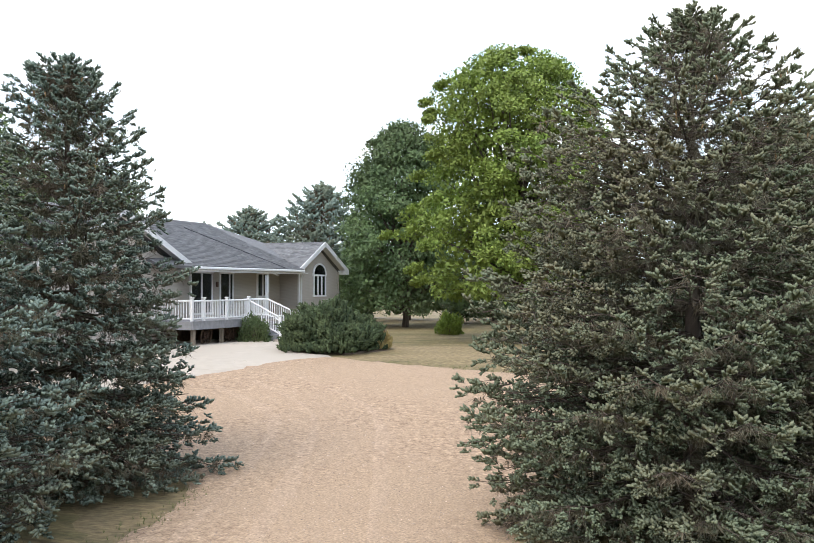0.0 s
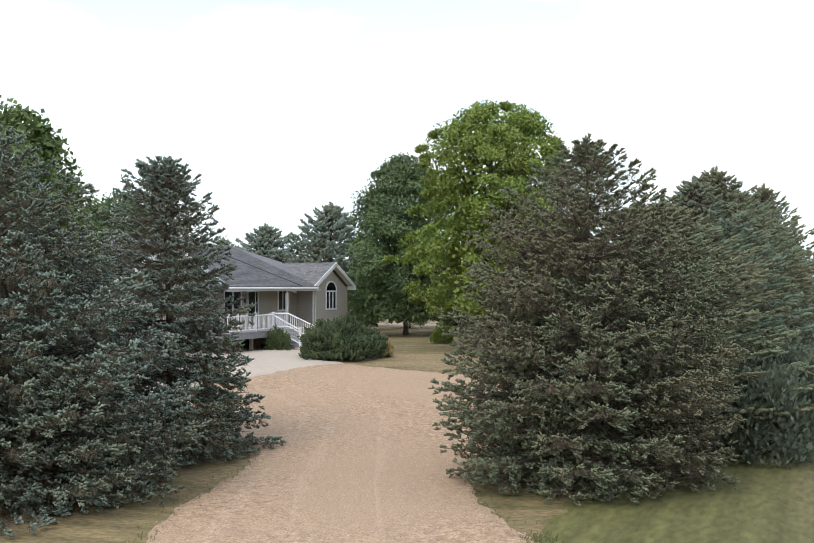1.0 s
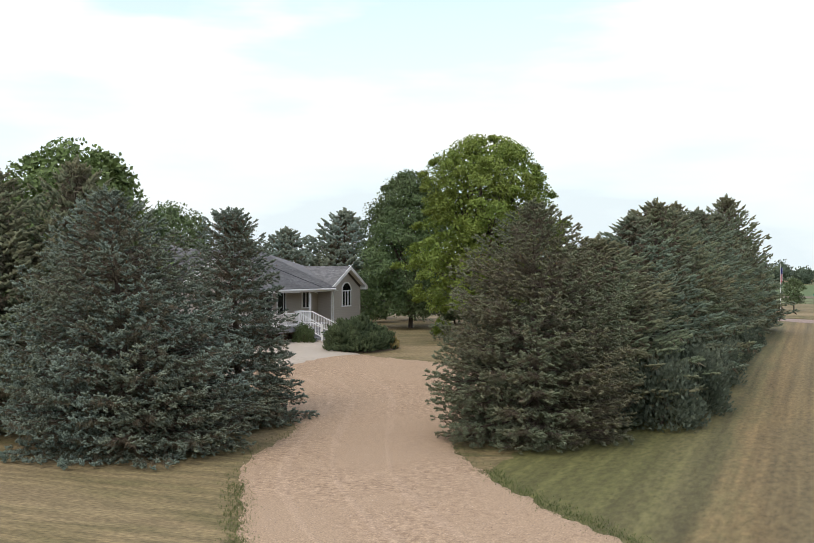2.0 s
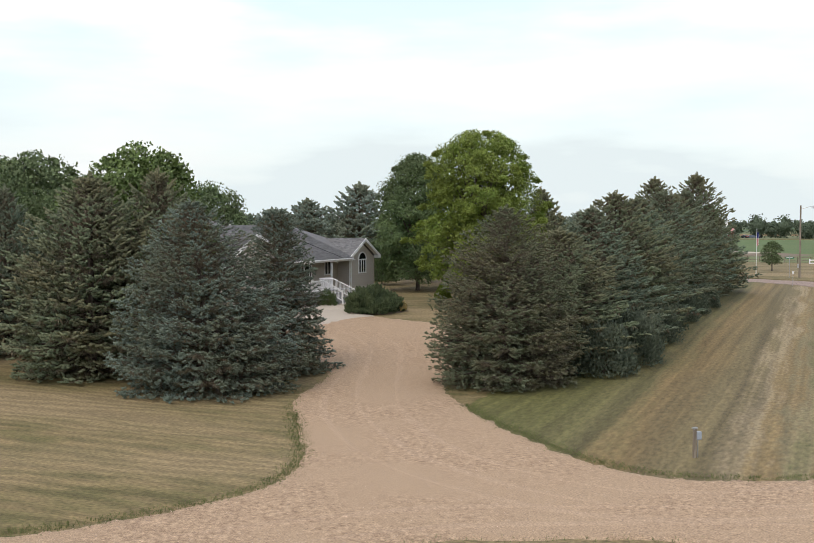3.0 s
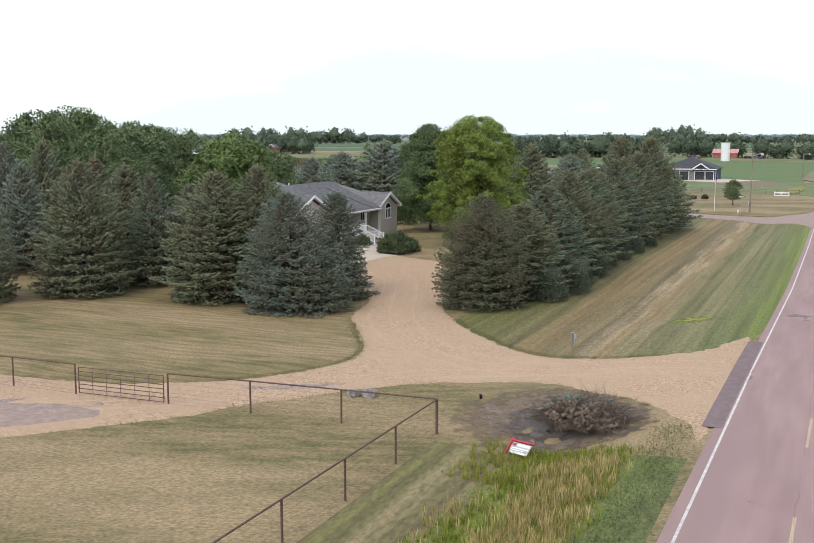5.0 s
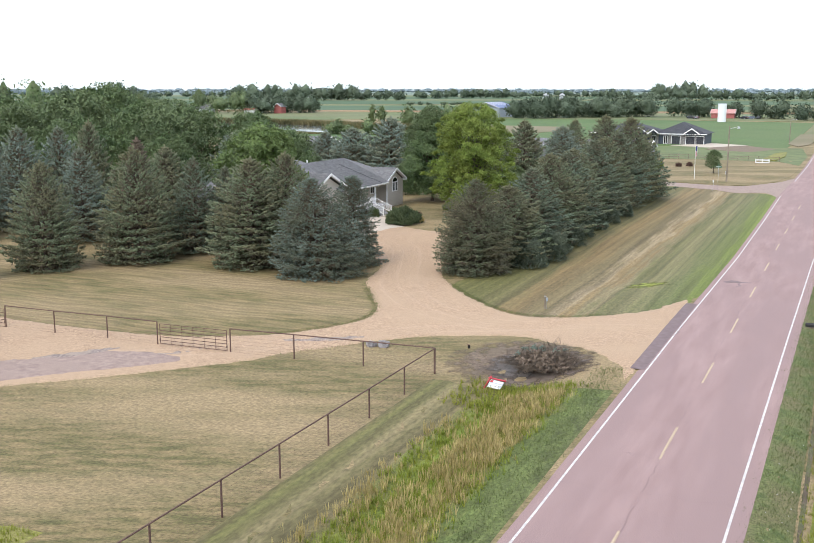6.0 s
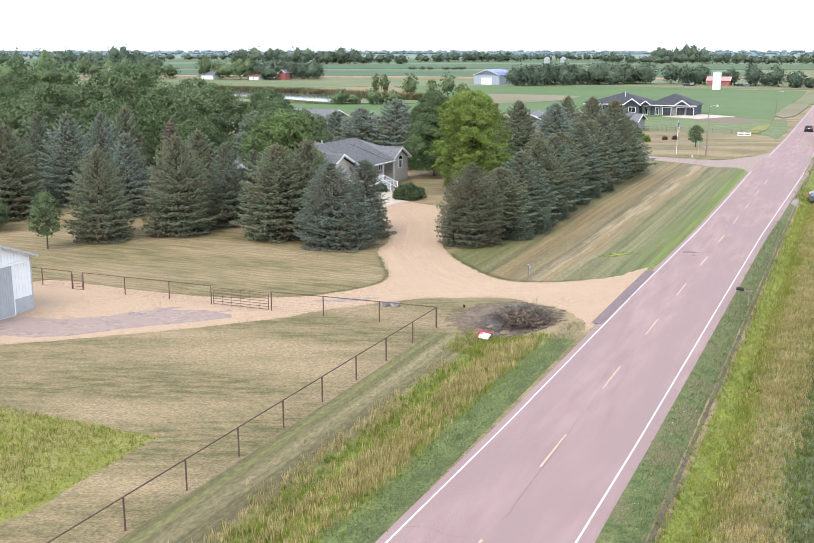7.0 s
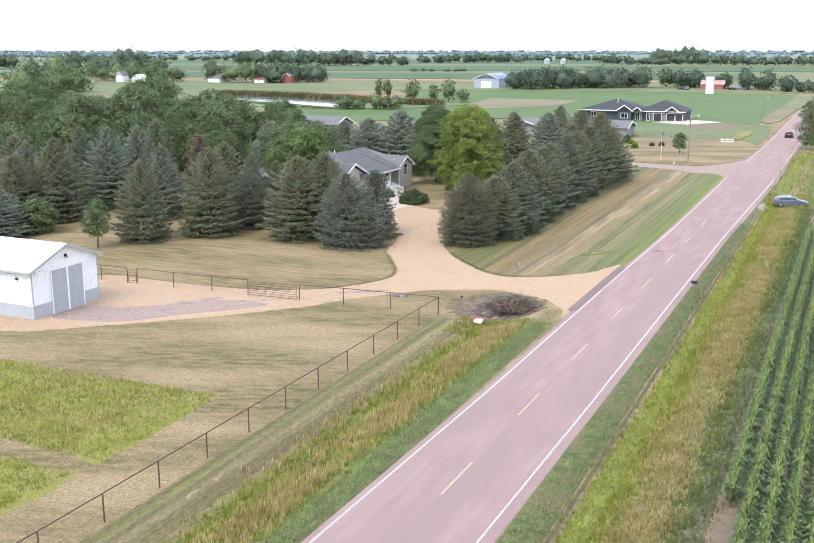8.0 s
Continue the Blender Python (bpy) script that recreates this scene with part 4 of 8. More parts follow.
def rake(sc, half, zp, ze, a, parent):
    """White boards along both edges of a gable, with boxed ends."""
    for sg in (-1, 1):
        bm = bmesh.new()
        p, q = Vector((a, sc, zp + 0.02)), Vector((a, sc + sg * half, ze + 0.02))
        slab(bm, [p, q, q + Vector((0.05, 0, 0)), p + Vector((0.05, 0, 0))], 0.24)
        part("rake_board", bm, M_TRIM, parent)
        part("soffit", slab(bmesh.new(), [(a - 0.4, sc, zp - 0.12), (a, sc, zp - 0.12), (a, sc + sg * half, ze - 0.12), (a - 0.4, sc + sg * half, ze - 0.12)], 0.02), M_TRIM, parent)
        s0 = sc + sg * half
        part("eave_return", bx(a - 0.4, a + 0.06, min(s0, s0 - sg * 0.5), max(s0, s0 - sg * 0.5), ze - 0.26, ze - 0.02), M_TRIM, parent)


rake(48.3, 3.0, 6.42, 4.92, -24.28, house)
rake(31.1, 4.75, 7.02, 4.92, -24.45, house)
part("gutter", bx(-24.12, -23.99, 35.4, 45.4, 4.71, 4.84, bevel=0.03), M_TRIM, house, "white gutter along the porch eave")
part("gutter", bx(-28.5, -24.25, 45.18, 45.31, 4.76, 4.89), M_TRIM, house)
part("porch_ceiling", bx(-25.8, -24.1, 35.3, 45.95, 4.66, 4.70), M_TRIM, house)
part("porch_beam", bx(-24.32, -24.12, 35.3, 45.5, 4.62, 4.70), M_TRIM, house)
part("porch_post", bx(-24.28, -24.14, 41.73, 41.87, 2.55, 4.52, bevel=0.01), M_TRIM, house)
bm = bmesh.new()
rod(bm, (-24.2, 45.6, 4.72), (-24.45, 45.85, 4.45), 0.045)
rod(bm, (-24.45, 45.85, 4.46), (-24.45, 45.85, 1.7), 0.045)
part("downspout", bm, M_TRIM, house, "white downspout")
bm = bmesh.new()
rod(bm, (-24.15, 42.0, 4.70), (-24.2, 42.9, 4.52), 0.035)
part("downspout", bm, M_TRIM, house)


def window(s0, s1, z0, z1, a, lights, parent, name="window"):
    w = part(name, bx(a, a + 0.03, s0, s1, z0, z1), M_GLASS, parent)
    for zz in ((z0 - 0.09, z0), (z1, z1 + 0.09)):
        part("frame", bx(a, a + 0.07, s0 - 0.09, s1 + 0.09, *zz), M_TRIM, w)
    for k in range(lights + 1):
        c = s0 + (s1 - s0) * k / lights
        part("frame" if k in (0, lights) else "mullion", bx(a, a + 0.065, c - 0.05, c + 0.05, z0, z1), M_TRIM, w)
    return w


arch = window(47.62, 49.02, 3.5, 4.55, -24.65, 3, house)
bm, ring = bmesh.new(), bmesh.new()
sc, zc, r = 48.32, 4.63, 0.60
fan = [bm.verts.new((-24.61, sc + r * 1.17 * math.cos(t), zc + r * 0.9 * math.sin(t))) for t in np.linspace(0, math.pi, 17)]
bm.faces.new(fan)
bmesh.ops.solidify(bm, geom=bm.faces[:], thickness=0.02)
part("arched_pane", bm, M_GLASS, arch)
for i in range(16):
    t0, t1 = math.pi * i / 16, math.pi * (i + 1) / 16
    q = [(-24.65 + dx, sc + k * 1.17 * math.cos(t), zc + k * 0.9 * math.sin(t)) for dx in (0, 0.07) for k, t in ((0.60, t0), (0.70, t0), (0.70, t1), (0.60, t1))]
    vs = [ring.verts.new(p) for p in q]
    for f in ((0, 1, 2, 3), (7, 6, 5, 4), (0, 4, 5, 1), (1, 5, 6, 2), (2, 6, 7, 3), (3, 7, 4, 0)):
        ring.faces.new([vs[j] for j in f])
part("arch_trim", ring, M_TRIM, arch)
window(43.55, 44.6, 3.5, 4.6, -25.8, 2, house)
window(37.6, 39.35, 2.75, 4.58, -25.8, 2, house, "patio_window")
door = window(40.05, 41.2, 2.6, 4.58, -25.8, 1, house, "glass_door")
part("stile", bx(-25.8, -25.74, 40.85, 40.93, 2.6, 4.58), M_TRIM, door)
part("wall_lamp", bx(-25.78, -25.68, 39.68, 39.8, 3.95, 4.2, bevel=0.02), M_BRONZE, house, "small bronze porch lamp")
# deck, its rail and stairs
deck = part("deck", bx(-25.8, -22.55, 33.0, 41.9, 2.50, 2.56), M_DECK, house, "grey painted deck")
part("skirt_board", bx(-22.62, -22.55, 33.0, 37.6, 2.22, 2.52), M_DECK, deck)
part("skirt_board", bx(-25.0, -22.6, 32.94, 33.0, 2.22, 2.52), M_DECK, deck)
for s in (33.3, 35.4, 37.3):
    part("deck_post", bx(-22.8, -22.66, s - 0.07, s + 0.07, 1.2, 2.3), M_OLDWOOD, deck)
# added dark sheet that gives the shade of the open space below
part("shade_panel", bx(-25.0, -24.9, 33.0, 41.5, 1.2, 2.3), M_BROWNWOOD, deck, "dark panel standing in for the shade under the deck")


def newel(a, s, z0, z1, parent):
    p = part("newel_post", bx(a - 0.05, a + 0.05, s - 0.05, s + 0.05, z0, z1, bevel=0.008), M_TRIM, parent)
    part("cap", bx(a - 0.08, a + 0.08, s - 0.08, s + 0.08, z1, z1 + 0.05, bevel=0.015), M_TRIM, p)


def railing(p, q, parent, hgt=0.82, n=None):
    """Two rails with balusters between, from p to q along the floor."""
    p, q = Vector(p), Vector(q)
    rl = part("railing", bmesh.new(), M_TRIM, parent)
    for zz in (0.1, hgt):
        part("rail", rod(bmesh.new(), p + Vector((0, 0, zz)), q + Vector((0, 0, zz)), 0.035, sides=6), M_TRIM, rl)
    n = n or max(2, int((q - p).length / 0.125))
    for i in range(1, n):
        c = p.lerp(q, i / n)
        part("baluster", rod(bmesh.new(), c + Vector((0, 0, 0.1)), c + Vector((0, 0, hgt)), 0.018, sides=5), M_TRIM, rl)


for s in (33.05, 33.9, 35.65, 37.45):
    newel(-22.62, s, 2.56, 3.48, deck)
for s0, s1 in ((33.05, 33.9), (33.9, 35.65), (35.65, 37.45)):
    railing((-22.62, s0, 2.56), (-22.62, s1, 2.56), deck)
railing((-25.6, 33.05, 2.56), (-22.62, 33.05, 2.56), deck)
railing((-24.2, 39.65, 2.56), (-22.9, 39.65, 2.56), deck)
railing((-24.2, 39.65, 2.56), (-24.2, 41.8, 2.56), deck)
stairs = part("stairs", bx(-22.7, -22.4, 37.55, 39.6, 1.3, 2.38), M_DECK, house, "grey stairs with white railings")
for i in range(5):
    part("step", bx(-22.55 + 0.28 * i, -22.2 + 0.28 * i, 37.55, 39.6, 1.2, 2.38 - 0.18 * i), M_DECK if i < 4 else M_PAVE, stairs)
part("landing", bx(-21.3, -20.4, 37.3, 39.9, 1.2, 1.62), M_PAVE, stairs)
newel(-21.05, 37.5, 1.6, 2.66, stairs)
newel(-21.05, 39.65, 1.6, 2.66, stairs)
railing((-22.6, 37.5, 2.52), (-21.05, 37.5, 1.78), stairs)
railing((-22.9, 39.65, 2.56), (-21.05, 39.65, 1.78), stairs)


def wheel(s, lean):
    """An old wooden wagon wheel."""
    w = thing("wagon_wheel", "old brown wooden wagon wheel leaning under the deck", "wheel", R @ pose(-22.95, s, h(*W(-22.95, s)) + 0.42, 0, lean, 0))
    rim = bmesh.new()
    for i in range(20):
        t0, t1 = 2 * math.pi * i / 20, 2 * math.pi * (i + 1) / 20
        rod(rim, (0, 0.4 * math.cos(t0), 0.4 * math.sin(t0)), (0, 0.4 * math.cos(t1), 0.4 * math.sin(t1)), 0.03, sides=5)
    part("rim", rim, M_BROWNWOOD, w)
    part("hub", rod(bmesh.new(), (-0.08, 0, 0), (0.08, 0, 0), 0.07), M_BROWNWOOD, w)
    for i in range(10):
        t0 = 2 * math.pi * i / 10
        part("spoke", rod(bmesh.new(), (0, 0, 0), (0, 0.4 * math.cos(t0), 0.4 * math.sin(t0)), 0.017, sides=5), M_BROWNWOOD, w)


wheel(34.6, 8)
wheel(36.3, 14)

# ---- the white barn ----
BZ = 1.27
barn = thing("barn", "white steel pole barn with grey sliding doors and grey wainscot", "barn", R @ Matrix.Diagonal((1, 1, BZ, 1)))
BA, B0, B1, BE, BP = -23.3, -31.3, -23.3, 3.55, 4.75
part("wall", gable_wall(bmesh.new(), -38, BA, B0, B1, -0.1, BE, BP - 0.05), M_STEEL, barn)
for s in np.arange(B0 + 0.15, B1, 0.3):  # standing ribs of the cladding
    zt = BE + (BP - BE) * (1 - abs(s - (B0 + B1) / 2) / ((B1 - B0) / 2)) - 0.12
    part("rib", bx(BA, BA + 0.022, s - 0.018, s + 0.018, 1.0, zt), M_STEEL, barn)
for a in np.arange(-37.8, BA, 0.3):
    part("rib", bx(a - 0.018, a + 0.018, B0 - 0.022, B0, 1.0, BE - 0.05), M_STEEL, barn)
part("wainscot", bx(BA, BA + 0.03, B0, -29.15, -0.1, 1.0), M_STEELGREY, barn)
part("wainscot", bx(BA, BA + 0.03, -25.2, B1, -0.1, 1.0), M_STEELGREY, barn)
part("wainscot", bx(-38, BA + 0.03, B0 - 0.03, B0, -0.1, 1.0), M_STEELGREY, barn)
barn_roof = part("roof", roof_gable(-38.3, BA + 0.45, (B0 + B1) / 2, 4.45, BP + 0.08, BE - 0.08, 0.08), M_STEEL, barn, "white ribbed steel roof")
for a in np.arange(-38.2, BA + 0.4, 0.45):
    for sg in (-1, 1):
        part("seam", slab(bmesh.new(), [(a, (B0 + B1) / 2, BP + 0.11), (a + 0.03, (B0 + B1) / 2, BP + 0.11), (a + 0.03, (B0 + B1) / 2 + sg * 4.45, BE - 0.05), (a, (B0 + B1) / 2 + sg * 4.45, BE - 0.05)], 0.03), M_STEEL, barn_roof)
for sg in (-1, 1):
    bm = bmesh.new()
    c = (B0 + B1) / 2
    slab(bm, [(BA + 0.42, c, BP + 0.09), (BA + 0.48, c, BP + 0.09), (BA + 0.48, c + sg * 4.47, BE - 0.07), (BA + 0.42, c + sg * 4.47, BE - 0.07)], 0.16)
    part("rake_board", bm, M_STEELGREY, barn)
for s in (B0, B1):
    part("corner_board", bx(BA - 0.04, BA + 0.045, s - 0.05, s + 0.05, -0.1, BE - 0.1), M_STEELGREY, barn)
part("gutter", bx(-38.2, BA + 0.4, B0 - 0.55, B0 - 0.43, BE - 0.24, BE - 0.12), M_STEELGREY, barn)
for s0, s1 in ((-29.1, -27.22), (-27.12, -25.25)):
    d = part("sliding_door", bx(BA + 0.04, BA + 0.10, s0, s1, 0.02, 3.12), M_STEELGREY, barn, "grey ribbed sliding door")
    for s in np.arange(s0 + 0.15, s1, 0.23):
        part("rib", bx(BA + 0.10, BA + 0.115, s - 0.015, s + 0.015, 0.08, 3.08), M_STEELGREY, d)
    for s in (s0, s1):
        part("edge_trim", bx(BA + 0.04, BA + 0.12, s - 0.05, s + 0.05, 0.02, 3.14), M_TRIM, d)
    part("bottom_trim", bx(BA + 0.04, BA + 0.12, s0, s1, 0.0, 0.08), M_TRIM, d)
part("door_track", bx(BA + 0.02, BA + 0.16, -31.0, -23.6, 3.14, 3.27), M_TRIM, barn, "white sliding-door track")
lamp = part("wall_lamp", rod(bmesh.new(), (BA, -27.2, 3.95), (BA + 0.22, -27.2, 3.95), 0.13, 0.10), M_BLACK, barn, "dark barn light on the gable")
part("lens", rod(bmesh.new(), (BA + 0.2, -27.2, 3.86), (BA + 0.28, -27.2, 3.80), 0.09), M_YELLOW, lamp)
part("wall_lamp", bx(-25.0, -24.75, B0 - 0.15, B0 - 0.02, 2.75, 2.9, bevel=0.02), M_BLACK, barn, "small dark side-wall light")

# ---- trees ----
def finger(rng, p, q, r, needles):
    """A needled twig: a plump spindle with some needles standing off it, or, with needles below 0, a plain pointed tip."""
    p, q = np.array(p, float), np.array(q, float)
    v = q - p
    w = v / np.linalg.norm(v)
    u = np.cross(w, (0.3, 0.2, 1.0))
    u /= np.linalg.norm(u)
    t = np.cross(w, u)
    ph = rng.uniform(0, 6)
    if needles < 0:
        V, F = [q], [(0, 1, 2), (0, 2, 3), (0, 3, 1)]
        for i in range(3):
            an = i * 2.094 + ph
            V.append(p + v * rng.uniform(0.1, 0.4) + (u * math.cos(an) + t * math.sin(an)) * r * rng.uniform(0.9, 1.2))
    else:
        V, F = [p, q], [(0, 3, 2), (0, 4, 3), (0, 2, 4), (1, 2, 3), (1, 3, 4), (1, 4, 2)]
        for i in range(3):
            an = i * 2.094 + ph
            V.append(p + v * rng.uniform(0.5, 0.78) + (u * math.cos(an) + t * math.sin(an)) * r * rng.uniform(0.85, 1.15))
    for i in range(needles):
        an, f = i * 2.4 + ph, 0.35 + 0.65 * (i + 0.5) / needles
        o = u * math.cos(an) + t * math.sin(an)
        c = p + v * f
        side = np.cross(w, o)
        k = len(V)
        V += [c - side * r * 0.42, c + side * r * 0.42, c + o * r * 1.25 + w * r * 1.3]
        F.append((k, k + 1, k + 2))
    return V, F


def sprig_template(seed, fingers, needles, length=1.0, fat=0.075, round_=0.0):
    """A tuft: an axis finger and shorter ones to both sides; round_ lets them stand up and down as well."""
    rng = np.random.default_rng(seed)
    V, F = [], []
    plan = [((0, 0, 0), (length, 0, 0.05))]
    for i in range(fingers - 1):
        x = length * (0.05 + 0.62 * i / max(1, fingers - 2))
        sgn = 1 if i % 2 else -1
        ln = length * rng.uniform(0.36, 0.56) * (1 - 0.35 * x / length)
        an = rng.uniform(0.55, 0.9)
        tw = rng.uniform(-0.3, 0.9) * round_
        plan.append(((x, 0, 0), (x + ln * math.cos(an), sgn * ln * math.sin(an) * math.cos(tw), rng.uniform(-0.08, 0.16) + ln * math.sin(an) * math.sin(tw))))
    for p, q in plan:
        v, f = finger(rng, p, q, fat * length, needles)
        k = len(V)
        V += v
        F += [(a + k, b + k, c + k) for a, b, c in f]
    return np.array(V), np.array(F)


def stamp(tV, tF, pos, X, Z, size):
    """Copies of a template at many places, as one set of arrays."""
    X = X / np.linalg.norm(X, axis=1, keepdims=True)
    Y = np.cross(Z, X)
    Y /= np.linalg.norm(Y, axis=1, keepdims=True)
    Z = np.cross(X, Y)
    n, m = len(pos), len(tV)
    Rm = np.stack([X, Y, Z], -1) * size[:, None, None]
    V = np.einsum("nij,mj->nmi", Rm, tV) + pos[:, None, :]
    F = tF[None] + (np.arange(n) * m)[:, None, None]
    return V.reshape(-1, 3), F.reshape(-1, 3)


def tube(points, radii, sides=5):
    P = np.array(points, float)
    V, F = [], []
    for i, (p, r) in enumerate(zip(P, radii)):
        w = P[min(i + 1, len(P) - 1)] - P[max(i - 1, 0)]
        w /= np.linalg.norm(w) + 1e-9
        u = np.cross(w, (0.21, 0.97, 0.1) if abs(w[2]) > 0.6 else (0, 0, 1))
        u /= np.linalg.norm(u)
        t = np.cross(w, u)
        for j in range(sides):
            an = 2 * math.pi * j / sides
            V.append(p + (u * math.cos(an) + t * math.sin(an)) * r)
    for i in range(len(P) - 1):
        for j in range(sides):
            a, b = i * sides + j, i * sides + (j + 1) % sides
            F += [(a, b, b + sides), (a, b + sides, a + sides)]
    return np.array(V), np.array(F)


def merge(parts):
    V, F, k = [], [], 0
    for v, f in parts:
        V.append(v)
        F.append(np.asarray(f) + k)
        k += len(v)
    return np.concatenate(V), np.concatenate(F)


def spruce_meshes(seed, ht, rad, template, tiers=16, step=0.28, size=0.30, droop=0.10, sweep=0.7, needle=None, cones=0, ragged=0.10, twigs=0, bare=True, lean=(0.0, 0.0), hang=None, drape=0.9, thick=0.7):
    """Trunk, crown and older inner growth of a spruce. Each bough is a flat spray: an axis with branchlets to both sides,
    tufts of young needles along their outer ends, and older brownish twigs hanging beneath."""
    rng = np.random.default_rng(seed)
    wood = [tube([(0, 0, -0.2), (0, 0, ht * 0.5), (0, 0, ht * 0.97)], [0.022 * ht, 0.013 * ht, 0.01], 7)]
    tips, old, cpos = [], [], []
    zup = np.array([0, 0, 1.0])

    def shape(u):
        """The crown's width at a share of its height: a cone that bulges, or with sweep above 1 a blunt dome."""
        return (1 - u) ** sweep if sweep <= 1 else 1 - u**sweep

    def tuft(p, d, s_):
        tips.append((*p, *d, rng.normal(0, 0.28), rng.normal(0, 0.28), 1.0, s_))

    def drop(p, d, s_):
        old.append((*p, *d, rng.normal(0, 1), rng.normal(0, 1), 0.25, s_))

    for lv in range(tiers):
        u0 = 1 - (1 - (lv + 0.15) / tiers) ** 1.25
        nb = max(7, int(round(4.6 + 2.2 * rad * shape(u0))))
        ph = rng.uniform(0, 6.28)
        for b in range(nb):
            u = min(max(u0 + rng.normal(0, 0.13) / tiers, 0.0), 0.985)
            prof = shape(u) * (1.0 if u > 0.14 else 0.86 + u)
            az = ph + (b + rng.normal(0, 0.16)) * 6.283 / nb
            L = rad * prof * (1 + rng.normal(0, ragged)) + 0.14
            o = np.array([math.cos(az), math.sin(az), 0])
            side = np.array([-o[1], o[0], 0])
            z0 = 0.40 + u * (ht - 0.7)
            rise = 0.62 * u**1.4 - droop * (1 - u)
            bend = rng.normal(0, 0.05) * L

            def along(t):
                return o * L * t + side * bend * t * t + zup * (z0 + L * (rise * t - 0.16 * t * (1 - t) + 0.06 * t**3))

            if L > 0.7:
                wood.append(tube([along(t) for t in (0.04, 0.4, 0.72, 0.94)], [0.014 + 0.007 * L, 0.012 + 0.004 * L, 0.011, 0.005], 3))
            full = 0.62 + 0.38 * prof
            tuft(along(0.93), o + zup * (0.12 + 0.6 * u), size * full * 1.1)
            nbr = max(4, int(L / step))
            for t in np.arange(0.85, 0.42 - 0.2 * u, -max(step * 1.1 / L, 0.16)):
                tuft(along(t), o + side * rng.normal(0, 0.4) + zup * (0.3 + 0.5 * u), size * full * rng.uniform(0.8, 1.1))
            for j in range(nbr):
                t = 0.30 + 0.68 * (j + rng.uniform(0.2, 0.8)) / nbr
                for sg in (-1, 1):
                    lb = (0.44 * L * (1 - 0.82 * t) + 0.10) * rng.uniform(0.75, 1.2)
                    yaw = rng.uniform(0.62, 1.0)
                    d = o * math.cos(yaw) + side * sg * math.sin(yaw)
                    p0 = along(t)
                    sagb = rng.uniform(0.05, 0.22)
                    q = p0 + d * lb - zup * lb * sagb
                    if bare and lb > 0.35 and rng.uniform() < 0.5:
                        wood.append(tube([p0, q], [0.009, 0.004], 3))
                    m = max(1, int(lb / (step * 1.05)))
                    for k in range(m):
                        f = 1 - k / max(m, 1) * 0.9
                        if f * lb + t * L < (0.42 - 0.2 * u) * L:
                            continue
                        c = p0 + (q - p0) * f - d * size * 0.45
                        c[2] += rng.normal(0.015, 0.03)
                        y2 = rng.normal(0, 0.35)
                        dd = d * math.cos(y2) + np.cross(zup, d) * math.sin(y2)
                        s_ = size * full * rng.uniform(0.78, 1.2)
                        tuft(c, dd + zup * (rng.normal(0.16, 0.24) + 0.5 * u), s_)
                        if rng.uniform() < thick:  # tufts that spill down the bough's edge
                            e = c - zup * rng.uniform(0.3, 0.75) * s_ + dd * rng.uniform(-0.25, 0.05) * s_
                            tuft(e, dd + zup * rng.uniform(-0.75, 0.05), s_ * rng.uniform(0.7, 0.95))
                        if cones and u > 0.68 and rng.uniform() < 0.10:
                            cpos.append(c + dd * s_ * 0.7 - zup * 0.04)
                    for k in range(int(drape * (1 - 0.7 * u) * max(1, m) + rng.uniform())):
                        f = rng.uniform(0.0, 0.85)
                        drop(p0 + (q - p0) * f - zup * 0.02, o * rng.uniform(-0.1, 0.7) + side * rng.normal(0, 0.3) - zup * rng.uniform(0.5, 1.1), size * rng.uniform(0.8, 1.5) * (0.5 + 0.5 * full))
            for k in range(int(drape * (1.3 * nbr + 10 * u))):  # old needles and dead twigs further in
                t = rng.uniform(0.12, 0.6)
                drop(along(t) + side * rng.uniform(-0.4, 0.4) * t * L, o * rng.uniform(0.0, 1.0) + side * rng.normal(0, 0.6) - zup * rng.uniform(0.1, 0.8), size * rng.uniform(1.0, 1.9))
    for i in range(16):  # leader and the shoots round it
        an = rng.uniform(0, 6.28)
        up = 3.0 if i > 12 else 0.9
        tuft(np.array([0.05 * math.cos(an), 0.05 * math.sin(an), ht - 1.0 + 0.055 * i]), np.array([math.cos(an) * 0.6, math.sin(an) * 0.6, up]), size * (0.9 if i > 12 else 0.75))
    for i in range(twigs):  # bare dead twigs inside
        u, az = rng.uniform(0.0, 0.8), rng.uniform(0, 6.283)
        L = rad * shape(u)
        z0 = 0.35 + u * (ht - 0.7)
        f0, f1 = rng.uniform(0.4, 0.7), rng.uniform(0.75, 0.97)
        a2 = az + rng.normal(0, 0.16)
        P0 = np.array([math.cos(az) * L * f0, math.sin(az) * L * f0, z0 - 0.08 * L])
        P1 = np.array([math.cos(a2) * L * f1, math.sin(a2) * L * f1, z0 + rng.normal(-0.12, 0.14) * L * 0.5])
        mid_ = (P0 + P1) / 2 + rng.normal(0, 0.05, 3)
        wood.append(tube([P0, mid_, P1], [0.013, 0.010, 0.004], 3))
        for k in range(3):
            e = mid_ + (P1 - mid_) * rng.uniform(0, 0.7)
            wood.append(tube([e, e + (P1 - P0) * 0.25 + rng.normal(0, 0.10, 3)], [0.006, 0.002], 3))

